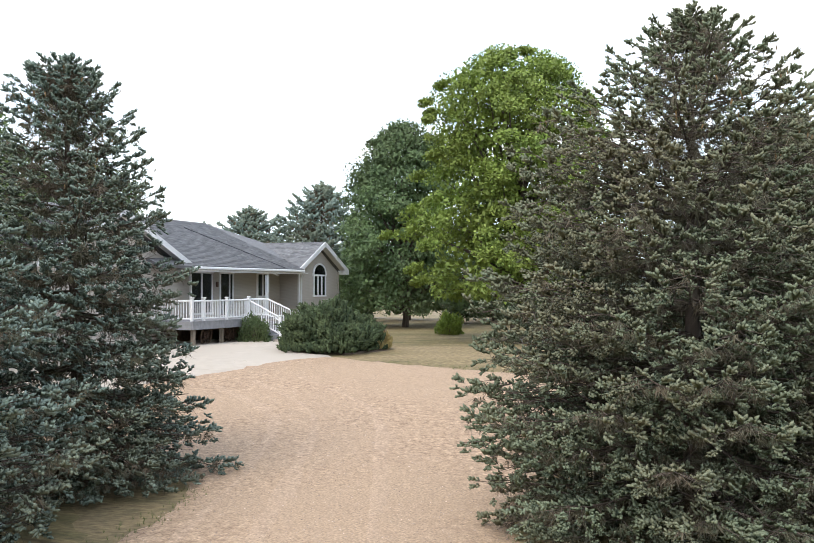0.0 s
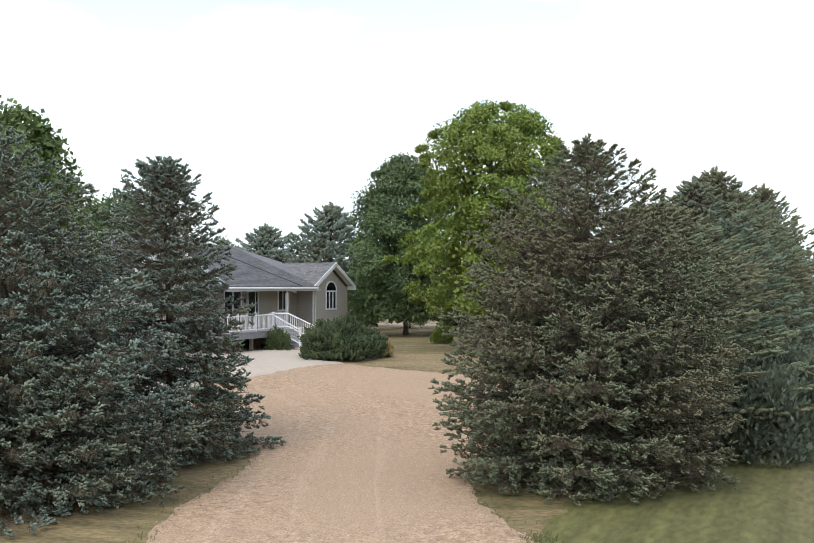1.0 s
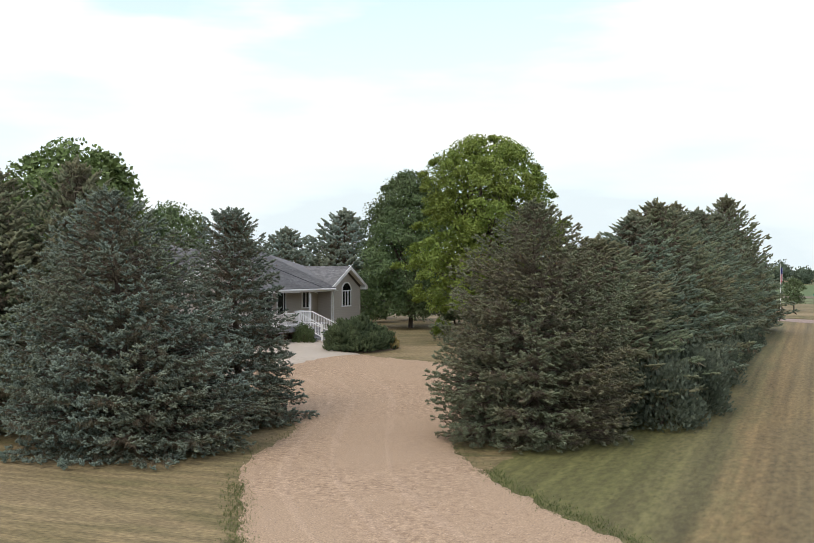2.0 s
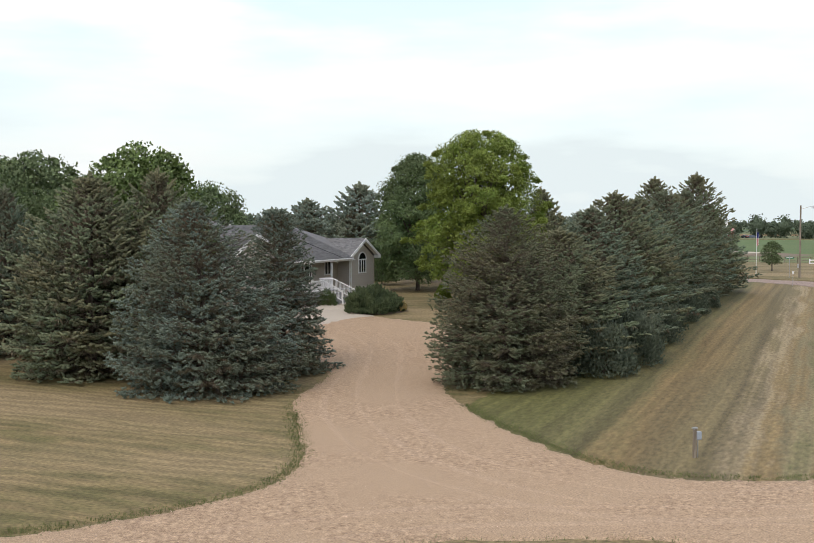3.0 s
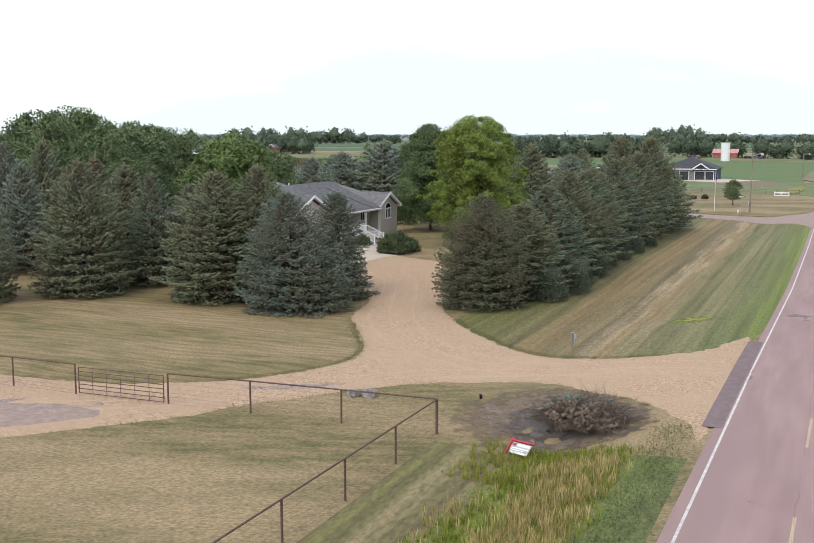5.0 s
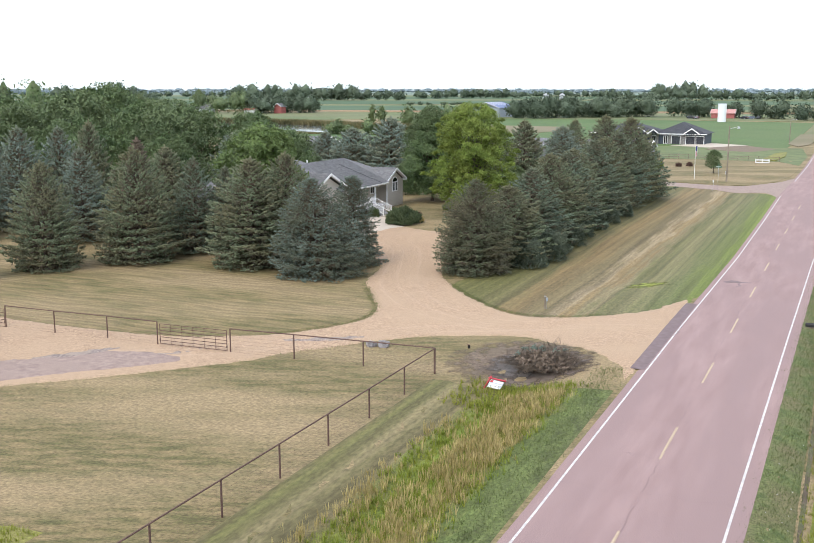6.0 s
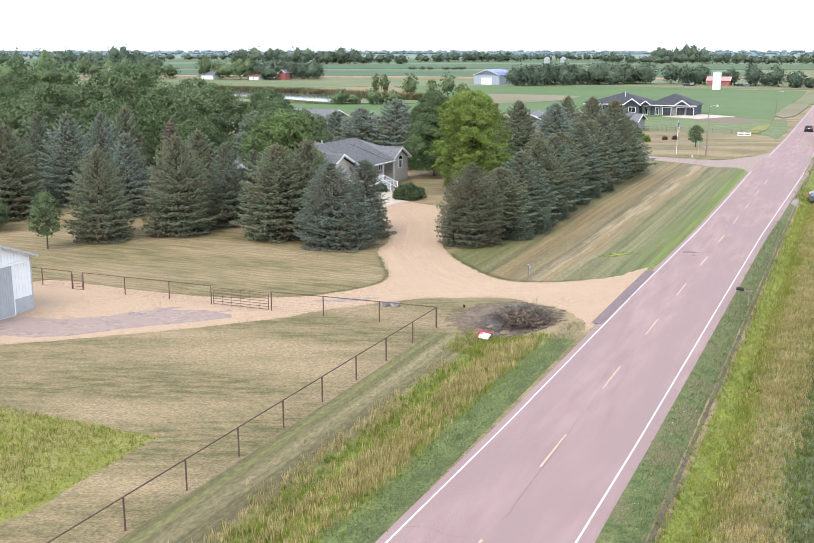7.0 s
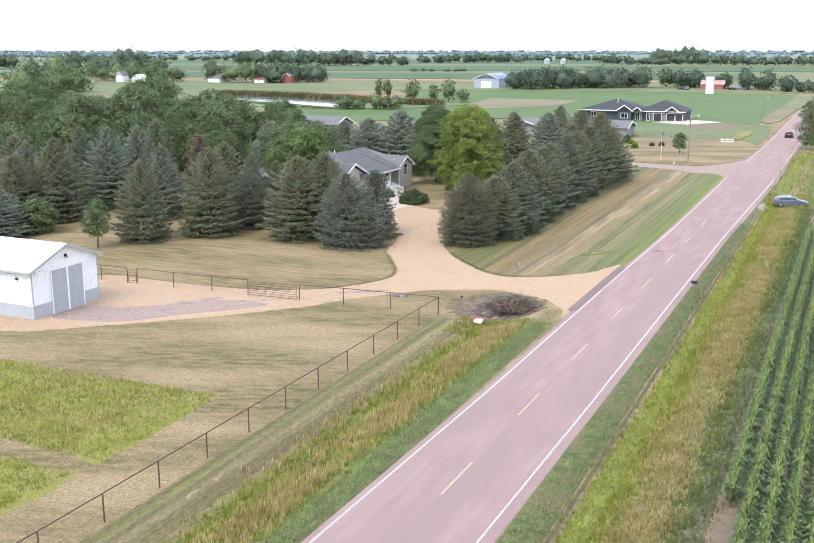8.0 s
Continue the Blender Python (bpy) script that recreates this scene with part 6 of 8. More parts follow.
# left ditch
grass_field("ditch_grass", "lush tall green grass in the roadside ditch", 11.4, 16.4, -72, -14.5, 13, T_BLADE, M_TALL, 0.38, 51)
grass_field("ditch_grass", "lime green grass drifts in the ditch", 11.6, 16.0, -72, -15, 22, T_BLADE, M_LIME, 0.42, 52, -0.12, 0.3, 0.5, 0.35)
grass_field("seed_grass", "tan seed heads of brome grass along the ditch", 12.8, 15.8, -66, -17, 34, T_PLUME, M_TAN, 0.56, 53, -0.12, 0.22, 0.6, 0.35)
grass_field("seed_grass", "tan dry grass fringe at the mown edge", 10.8, 12.2, -72, -19, 11, T_PLUME, M_TAN, 0.6, 54, 0.0)
grass_field("roadside_weeds", "low green weeds along the asphalt", 16.4, 18.0, -72, -11.5, 60, T_BLADE, M_WEED, 0.13, 55)
grass_field("ditch_weeds", "tall green weeds at the head of the ditch", 9.8, 15.0, -19.5, -14.8, 14, T_BLADE, M_LIME, 0.5, 56, -0.1)
grass_field("ditch_weeds", "dark weeds in the ditch bottom", 11.0, 15.5, -70, -18, 6, T_WEED, M_TALL, 0.4, 57, 0.12)
# right verge
grass_field("roadside_weeds", "low green weeds along the shoulder", 26.5, 28.2, -62, 40, 60, T_BLADE, M_WEED, 0.12, 58)
grass_field("verge_weeds", "leafy green weeds along the soil line", 27.4, 28.7, -62, 20, 26, T_BLADE, M_WEED, 0.16, 69, 0.0)
grass_field("verge_grass", "tall yellow-green grass beside the corn", 28.5, 30.6, -66, 75, 40, T_BLADE, M_LIME, 0.34, 59)
grass_field("verge_grass", "mid green grass beside the corn", 29.6, 34.0, -66, 75, 20, T_BLADE, M_TALL, 0.32, 60)
grass_field("seed_grass", "tan seeding grass beside the corn", 30.0, 33.2, -66, 75, 44, T_PLUME, M_TAN, 0.38, 61, -0.12, 0.25, 0.7, 0.4)
grass_field("verge_weeds", "grey-green weeds at the corn's edge", 32.9, 35.0, -60, 60, 34, T_BLADE, M_WEED, 0.34, 62, -0.3)
grass_field("verge_grass", "mid green verge grass along the road", 27.5, 45, 60, 140, 3.5, T_BLADE, M_TALL, 0.5, 63)
# meadow patches inside the fence
grass_field("meadow_grass", "tall yellow-green grass in an unmown patch", -26, 2.3, -52.1, -40.5, 22, T_BLADE, M_LIME, 0.30, 64, -0.6, 0.2, 0.15)
grass_field("meadow_grass", "pale seeding grass in an unmown patch", -22, 2.0, -52.1, -40.5, 12, T_PLUME, M_TAN, 0.36, 65, 0.12, 0.16, 0.2)
grass_field("meadow_grass", "tall yellow-green grass in an unmown patch", -16, 2.0, -66, -53.9, 22, T_BLADE, M_LIME, 0.30, 66, -0.6, 0.2, 0.15)
M_PETAL = mat("white_flower_heads", (0.55, 0.56, 0.52), (0.68, 0.68, 0.64), 3, bump=0)
grass_field("flowers", "small white flowers along the shoulder", 26.7, 28.6, -60, 20, 1.6, T_WEED, M_PETAL, 0.07, 67, 0.35)
grass_field("flowers", "small white flowers near the corn", 33.4, 34.6, -60, -20, 2.5, T_WEED, M_PETAL, 0.08, 68, 0.25)


def fringe(line, n, seed, hgt=0.14, material=None):
    """A ragged green edge of uncut grass along a line."""
    rng = np.random.default_rng(seed)
    i = rng.integers(0, len(line) - 1, n)
    f = rng.uniform(0, 1, n)[:, None]
    P = line[i] * (1 - f) + line[i + 1] * f + rng.normal(0, 0.22, (n, 2))
    a, s = AS(P[:, 0], P[:, 1])
    P = P[(a < 14.5) & (P[:, 1] < 34) & ((P[:, 0] > -6.5) | (P[:, 1] < 16))]
    n = len(P)
    an = rng.uniform(0, 6.28, n)
    V, F = stamp(*T_BLADE, np.stack([P[:, 0], P[:, 1], H(P[:, 0], P[:, 1]) + 0.02], 1), np.stack([np.cos(an), np.sin(an), 0 * an], 1), np.tile([0.0, 0, 1], (n, 1)), hgt * rng.uniform(0.5, 1.4, n))
    tagged(new("edge_grass", mesh_np("edge_grass", V, F, material or M_WEED)), "uncut green grass fringe along the gravel", "grass", "", "stuff")


fringe(DRIVE_LINE, 5500, 71, 0.085)
CORNER = curve_pts([(-4.6, 8.0), (-4.0, 4.8), (-3.35, 0.5), (-4.0, -3.1), (-6.7, -5.9), (-10, -7.8)], 0.4, False)
fringe(CORNER, 2400, 72, 0.08)
EDGE2 = curve_pts([(2.4, 10.0), (4.1, 4.7), (7.0, -0.8), (10.4, -2.9), (13.6, -2.9)], 0.4, False)
fringe(EDGE2, 2200, 73, 0.08)


def corn_template(seed):
    rng = np.random.default_rng(seed)
    V, F = [(-0.02, 0, 0), (0.02, 0, 0), (0, 0.02, 0), (0, 0, 0.85)], [(0, 1, 3), (1, 2, 3), (2, 0, 3)]
    for i in range(10):
        an, z0 = i * 2.6 + rng.uniform(-0.4, 0.4), 0.14 + 0.07 * i
        o, sd = np.array([math.cos(an), math.sin(an), 0]), np.array([-math.sin(an), math.cos(an), 0]) * 0.045
        L = 0.44 * (1 - 0.045 * i)
        b, m, t = np.array([0, 0, z0]), o * L * 0.55 + np.array([0, 0, z0 + 0.22]), o * L + np.array([0, 0, z0 + 0.12])
        k = len(V)
        V += [tuple(b), tuple(m - sd), tuple(m + sd), tuple(t)]
        F += [(k, k + 2, k + 1), (k + 1, k + 2, k + 3)]
    return np.array(V), np.array(F)


T_CREST = blade_template(9, 5, 0.35, 0.05)


def corn_row(i):
    rng = np.random.default_rng(100 + i)
    a0 = 35.5 + 1.02 * i
    s = np.arange((-43.5 if i == 0 else -70) + rng.uniform(0, 0.2), 38, 0.19 if i < 12 else 0.3)
    n = len(s)
    a, s = a0 + rng.normal(0, 0.03, n), s + rng.normal(0, 0.03, n)
    x, y = W(a, s)
    an = rng.uniform(0, 6.28, n)
    p, X, Z, q = np.stack([x, y, H(x, y)], 1), np.stack([np.cos(an), np.sin(an), 0 * an], 1), np.tile([0.0, 0, 1], (n, 1)) + rng.normal(0, 0.05, (n, 3)), 1.6 * rng.uniform(0.85, 1.1, n)
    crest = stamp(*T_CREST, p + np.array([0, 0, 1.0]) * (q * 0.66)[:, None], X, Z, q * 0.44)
    return stamp(*corn_template(i % 4), p, X, Z, q), crest


for i in range(20):
    row, crest = corn_row(i)
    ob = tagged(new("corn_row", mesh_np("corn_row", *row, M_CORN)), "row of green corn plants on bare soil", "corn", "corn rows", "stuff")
    tagged(part("crest", mesh_np("crest", *crest, M_CREST), None, ob), "lime leaves at the plants' tops", kind="stuff")


# ---- pipe fence with wire mesh ----
def fence_run(posts, name, label, mesh_wire=True, top=1.55, r=0.045):
    """Posts, a top pipe, and wires between them. posts: plan points a, s."""
    f = thing(name, label, "fence", Matrix.Identity(4))
    P = [Vector((*W(a, s), h(*W(a, s)))) for a, s in posts]
    for p in P:
        part("post", rod(bmesh.new(), p - Vector((0, 0, 0.2)), p + Vector((0, 0, top)), r), M_RUST, f)
    for p, q in zip(P, P[1:]):
        part("top_pipe", rod(bmesh.new(), p + Vector((0, 0, top)), q + Vector((0, 0, top)), r * 0.8), M_RUST, f)
        if mesh_wire:
            bm = bmesh.new()
            for z in (0.06, 0.22, 0.40, 0.60, 0.82, 1.05, 1.3):
                rod(bm, p + Vector((0, 0, z)), q + Vector((0, 0, z)), 0.0035, sides=3)
            n = int((q - p).length / 0.3)
            for i in range(1, n):
                c = p.lerp(q, i / n)
                rod(bm, c + Vector((0, 0, 0.04)), c + Vector((0, 0, 1.3)), 0.0015, sides=3)
            part("wire_mesh", bm, M_RUST, f, "fine rusty wire mesh")
    return f


ROADSIDE = [(7.55, -15.0 - 4.28 * i) for i in range(15)]
fence_run(ROADSIDE, "pipe_fence", "rusty brown pipe fence with wire mesh along the ditch")
fence_run([(7.5, -14.95), (3.0, -15.25), (-1.6, -15.6), (-6.0, -16.0)], "pipe_fence", "rusty brown pipe fence with wire mesh by the driveway")
fence_run([(-11.45, -16.3), (-15.5, -16.4), (-19.8, -16.7), (-24.1, -16.85)], "pipe_fence", "rusty brown pipe fence before the barn yard", mesh_wire=True)
fence_run([(-25.3, -16.9), (-28.5, -17.0), (-33.0, -17.2), (-37.5, -17.3)], "pipe_fence", "rusty brown pipe fence behind the barn yard")


def tube_gate(a0, s0, a1, s1, bars, uprights, name, label, z0=0.12, z1=1.42):
    g = thing(name, label, "gate", Matrix.Identity(4))
    p, q = Vector((*W(a0, s0), h(*W(a0, s0)))), Vector((*W(a1, s1), h(*W(a1, s1))))
    for z in np.linspace(z0, z1, bars):
        part("bar", rod(bmesh.new(), p + Vector((0, 0, z)), q + Vector((0, 0, z)), 0.022), M_RUST, g)
    for i in range(uprights + 1):
        c = p.lerp(q, i / uprights)
        part("upright", rod(bmesh.new(), c + Vector((0, 0, z0)), c + Vector((0, 0, z1)), 0.026 if i in (0, uprights) else 0.014), M_RUST, g)
    for c in (p, q):
        part("hinge", rod(bmesh.new(), c + Vector((0, 0, 0.3)), c + Vector((0, 0, 0.42)), 0.045), M_RUST, g)


tube_gate(-11.25, -16.28, -6.25, -16.02, 7, 6, "tube_gate", "wide rusty tube gate, closed across the gravel")
tube_gate(-25.2, -16.9, -24.2, -16.86, 6, 1, "walk_gate", "narrow rusty tube gate beside the barn", 0.05, 1.3)


# ---- loose things by the driveway ----
def boulder(x, y, r, seed, sq):
    bm = bmesh.new()
    bmesh.ops.create_icosphere(bm, subdivisions=4, radius=r)
    for v in bm.verts:
        n1 = noise.noise(v.co * 1.6 / r + Vector((seed, 0, 0))) * 0.28 + noise.noise(v.co * 5 / r + Vector((0, seed, 0))) * 0.07
        v.co *= 1 + n1
        v.co.z *= sq
        for ax, lim in ((0, 0.82), (1, 0.78), (2, 0.52)):  # split, flattish faces
            v.co[ax] = max(-lim * r, min(lim * r, v.co[ax]))
    ob = new("boulder", to_mesh("boulder", bm, M_ROCK))
    ob.matrix_basis = pose(x, y, h(x, y) + r * 0.35, 4 * seed, 7, 40 * seed)
    tagged(ob, "pale grey split boulder on the grass", "boulder", "boulders")


boulder(*W(1.4, -10.9), 0.36, 1, 0.7)
boulder(*W(2.15, -10.65), 0.42, 2, 0.75)

# burn pit and its brush pile
an = np.linspace(0, 2 * math.pi, 121)[:-1]


def blot(seed, ca, cs, ra, rs, rough=0.3):
    k = np.array([1 + rough * noise.noise(Vector((1.3 * math.cos(t), 1.3 * math.sin(t), seed))) + 0.5 * rough * noise.noise(Vector((5 * math.cos(t), 5 * math.sin(t), seed))) for t in an])
    return np.stack(W(ca + ra * k * np.cos(an), cs + rs * k * np.sin(an)), 1)


M_PITSOIL = faded(mat("bare_pit_soil", (0.12, 0.09, 0.065), (0.20, 0.15, 0.11), 3, c3=(0.15, 0.115, 0.08), big=0.4, bump=0.5, bscale=20, fine=(12, 0.7, 1.3)), 11.4, -10.9, 2.6, 4.6)
sheet("bare_soil", blot(1, 11.6, -10.9, 5.6, 4.8, 0.2), M_PITSOIL, 0.030, 0.5, "bare dry soil round the burn pit", "soil", rag=0.10)
sheet("burn_scar", blot(2, 12.6, -11.3, 4.2, 4.0, 0.2), faded(M_SCORCH, 12.6, -11.3, 1.9, 3.5), 0.036, 0.5, "scorched bare soil of a burn pit", "soil", rag=0.10)
sheet("ash_bed", blot(3, 11.4, -11.5, 2.2, 2.2, 0.3), faded(M_ASH, 11.4, -11.5, 0.7, 1.9), 0.042, 0.4, "dark grey ash beside the brush pile", "ash", rag=0.10)


def brush_pile():
    rng = np.random.default_rng(81)
    px, py = W(13.2, -11.3)
    p = thing("brush_pile", "heap of dead brown branches on a burn pit", "brush pile", pose(px, py, h(px, py), 0, 0, math.degrees(TH)))
    sticks, twigs = [], []
    for i in range(260):
        an_, r = rng.uniform(0, 6.28), rng.uniform(0, 1) ** 0.5
        c = np.array([2.2 * r * math.cos(an_), 2.1 * r * math.sin(an_), 0.08 + 0.75 * (1 - r * r) * rng.uniform(0.4, 1)])
        d = rng.normal(0, 1, 3) * np.array([1, 1, 0.35])
        d /= np.linalg.norm(d)
        L = rng.uniform(0.4, 1.3)
        e = c + d * L
        e[2] = max(e[2], 0.05)
        sticks.append(tube([c, (c + e) / 2 + rng.normal(0, 0.06, 3), e], [0.022, 0.014, 0.005], 3))
        for j in range(14):
            f = rng.uniform(0.1, 1)
            b = c + (e - c) * f
            t = b + (d + rng.normal(0, 0.7, 3)) * rng.uniform(0.15, 0.45)
            t[2] = max(t[2], 0.03)
            twigs.append(tube([b, t], [0.007, 0.002], 3))
    tagged(part("branch_tangle", mesh_np("branch_tangle", *merge(sticks), M_DRYTWIG), None, p), "tangle of bare brown branches", kind="stuff")
    tagged(part("twig_litter", mesh_np("twig_litter", *merge(twigs), M_DRYTWIG), None, p), "fine dead twig litter", kind="stuff")
    n = 420
    q = rng.uniform(0, 1, n) ** 0.5
    t = rng.uniform(0, 6.28, n)
    P = np.stack([1.7 * q * np.cos(t), 1.6 * q * np.sin(t), 0.10 + 0.68 * (1 - q * q)], 1)
    part("dead_bough", mesh_np("dead_bough", *stamp(*T_FAR, P, rng.normal(0, 1, (n, 3)) * np.array([1, 1, 0.4]), np.tile([0.0, 0, 1], (n, 1)) + rng.normal(0, 0.3, (n, 3)), rng.uniform(0.3, 0.6, n)), M_DEADNEEDLE), None, p, "faded brown spruce boughs")
    n = 60
    P = np.stack([rng.normal(-0.4, 0.45, n), rng.normal(0.3, 0.4, n), rng.uniform(0.6, 0.85, n)], 1)
    part("green_bough", mesh_np("green_bough", *stamp(*T_MID, P, rng.normal(0, 1, (n, 3)) * np.array([1, 1, 0.3]), np.tile([0.0, 0, 1], (n, 1)), rng.uniform(0.35, 0.6, n)), M_SPRUCE), None, p, "still-green spruce bough on top")


brush_pile()


def fallen_sign():
    """A sale sign tipped over: a red post with an arm, and its hanging panel."""
    x, y = W(10.9, -15.3)
    g = thing("fallen_sign", "tipped-over red sign post with a grey and white panel", "sign", pose(x, y, h(x, y) + 0.25, 0, 0, -38) @ pose(0, 0, 0, -52, 0, 0) @ Matrix.Diagonal((0.7, 0.7, 0.7, 1)))
    part("arm", bx(-0.15, 1.55, -0.05, 0.05, 0.50, 0.60, bevel=0.01), M_REDPAINT, g, "red painted arm")
    part("post", bx(-0.05, 0.05, -0.05, 0.05, -0.75, 0.75, bevel=0.01), M_REDPAINT, g, "red painted post")
    pn = part("panel", bx(0.15, 1.45, -0.02, 0.02, -0.35, 0.42), M_STEELGREY, g, "grey and white sign panel")
    part("header_bar", bx(0.18, 0.45, -0.026, -0.02, 0.18, 0.38), M_REDPAINT, pn)
    for x0, x1, z0, z1 in ((0.5, 1.38, 0.2, 0.36), (0.25, 1.38, 0.0, 0.08), (0.25, 1.1, -0.12, -0.06), (0.2, 1.42, -0.33, -0.2)):
        part("text_bar", bx(x0, x1, -0.026, -0.02, z0, z1), M_TRIM, pn)
    for xx in (0.35, 1.25):
        part("hook", rod(bmesh.new(), (xx, 0, 0.42), (xx, 0, 0.52), 0.01, sides=5), M_BLACK, g)


fallen_sign()


def pedestal():
    x, y = W(8.65, 3.7)
    g = thing("utility_pedestal", "weathered grey utility marker post with a small box", "utility post", pose(x, y, h(x, y), 0, 0, 20))
    part("post", bx(-0.05, 0.05, -0.05, 0.05, -0.1, 0.95, bevel=0.01), M_OLDWOOD, g)
    part("box", bx(0.05, 0.22, -0.08, 0.08, 0.60, 0.86, bevel=0.015), M_GREYBLUE, g)
    part("cap", bx(-0.07, 0.07, -0.07, 0.07, 0.95, 1.0), M_GALV, g)
    part("conduit", rod(bmesh.new(), (0.12, 0, 0), (0.12, 0, 0.62), 0.02), M_GALV, g)


pedestal()
x, y = W(7.4, -9.0)
g = thing("irrigation_valve", "small dark metal box on the grass", "valve box", pose(x, y, h(x, y), 0, 0, 15) @ Matrix.Diagonal((0.7, 0.7, 0.7, 1)))
part("body", bx(-0.1, 0.1, -0.08, 0.08, 0, 0.3, bevel=0.02), M_BLACK, g)
part("cap", bx(-0.16, 0.06, -0.1, 0.1, 0.3, 0.36, bevel=0.015), M_RUST, g)


def mailbox():
    x, y = W(27.3, -0.7)
    g = thing("mailbox", "black mailbox on a weathered wooden arm beside the road", "mailbox", pose(x, y, h(x, y), 0, 0, math.degrees(TH)))
    part("post", bx(0.55, 0.67, -0.06, 0.06, -0.1, 1.12, bevel=0.01), M_OLDWOOD, g)
    part("arm", bx(-0.2, 0.95, -0.05, 0.05, 0.98, 1.08, bevel=0.01), M_OLDWOOD, g)
    bm = bx(-0.35, 0.2, -0.11, 0.11, 1.08, 1.22)
    rod(bm, (-0.35, 0, 1.22), (0.2, 0, 1.22), 0.11, sides=14)
    part("box", bm, M_BLACK, g)
    part("door", bx(-0.37, -0.35, -0.10, 0.10, 1.09, 1.30), M_BLACK, g)
    part("flag", bx(-0.05, 0.1, 0.112, 0.12, 1.2, 1.26), M_REDPAINT, g)


mailbox()


# ---- vehicles ----
def suv(x, y, rz, paint, label):
    """A five-door SUV, nose along its own x."""
    g = thing("suv", label, "car", pose(x, y, h(x, y), 0, 0, rz))
    low = [(-2.3, 0.42), (-2.32, 0.85), (-2.25, 1.05), (1.2, 1.08), (2.1, 0.95), (2.32, 0.75), (2.34, 0.42), (1.9, 0.3), (-1.9, 0.3)]
    top = [(-2.22, 1.03), (-1.95, 1.36), (-1.55, 1.54), (-0.6, 1.62), (0.1, 1.60), (0.45, 1.52), (1.25, 1.06)]

    def loft(prof, w0, w1, zmid):
        bm = bmesh.new()
        rings = []
        for yy, sgn in ((-1, -1), (-0.9, -1), (0.9, 1), (1, 1)):
            k = 1.0
            rings.append([bm.verts.new((px, (w0 + (w1 - w0) * max(0, (pz - zmid)) / 0.7) * (1.0 if abs(yy) == 1 else 0.97) * sgn * (1 if abs(yy) == 1 else 0.9), pz - (0.03 if abs(yy) == 1 else 0))) for px, pz in prof])
        for A_, B_ in zip(rings, rings[1:]):
            for i in range(len(prof)):
                j = (i + 1) % len(prof)
                bm.faces.new((A_[i], A_[j], B_[j], B_[i]))
        bm.faces.new(rings[0])
        bm.faces.new(rings[-1][::-1])
        return bm

    body = part("body", loft(low, 0.93, 0.93, 1.0), paint, g, smooth=False)
    cabin = part("cabin", loft(top, 0.90, 0.68, 1.05), paint, g)
    for sgn in (-1, 1):
        for x0, x1, x2, x3 in ((-1.85, -1.05, -1.0, -1.55), (-0.98, -0.02, -0.02, -0.93), (0.05, 0.98, 0.42, 0.05)):
            bm = bmesh.new()
            y0, y1 = 0.905 * sgn, 0.76 * sgn
            slab(bm, [(x0, y0, 1.12), (x1, y0, 1.12), (x2, y1, 1.45), (x3, y1, 1.45 if x3 > -1.5 else 1.40)], 0.03)
            part("side_window", bm, M_GLASS, cabin)
        part("roof_rail", rod(bmesh.new(), (-1.6, 0.62 * sgn, 1.60), (0.0, 0.62 * sgn, 1.65), 0.025), M_CHROME, g)
        part("mirror", bx(0.75, 0.95, 0.92 * sgn - 0.08, 0.92 * sgn + 0.12 * sgn, 1.08, 1.22, bevel=0.02), paint, g)
        part("headlight", bx(2.05, 2.33, 0.55 * sgn - 0.2, 0.55 * sgn + 0.2, 0.72, 0.86, bevel=0.02), M_CHROME, g)
        part("tail_light", bx(-2.35, -2.2, 0.72 * sgn - 0.14, 0.72 * sgn + 0.14, 0.88, 1.15, bevel=0.02), M_REDLAMP, g)
        for xx in (-1.38, 1.42):
            w = part("wheel", rod(bmesh.new(), (xx, 0.72 * sgn, 0.36), (xx, 0.95 * sgn, 0.36), 0.36, sides=24), M_TYRE, g)
            part("rim", rod(bmesh.new(), (xx, 0.80 * sgn, 0.36), (xx, 0.965 * sgn, 0.36), 0.23, sides=16), M_CHROME, w)
    part("windscreen", slab(bmesh.new(), [(0.47, -0.68, 1.50), (0.47, 0.68, 1.50), (1.17, 0.82, 1.11), (1.17, -0.82, 1.11)], 0.02), M_GLASS, cabin)
    part("rear_window", slab(bmesh.new(), [(-1.97, -0.66, 1.40), (-1.97, 0.66, 1.40), (-2.25, 0.76, 1.12), (-2.25, -0.76, 1.12)], 0.02), M_GLASS, cabin)
    part("bumper", bx(-2.40, -2.25, -0.85, 0.85, 0.38, 0.62, bevel=0.03), M_BLACK, g)
    part("plate", bx(-2.375, -2.36, -0.16, 0.16, 0.85, 0.95), M_TRIM, g)


suv(52.6, 46.8, -14, M_CARSILVER, "silver-blue SUV parked in rough grass beside the road")
suv(*W(24.0, 176), math.degrees(TH) + 90, M_CARDARK, "dark grey SUV on the asphalt road")


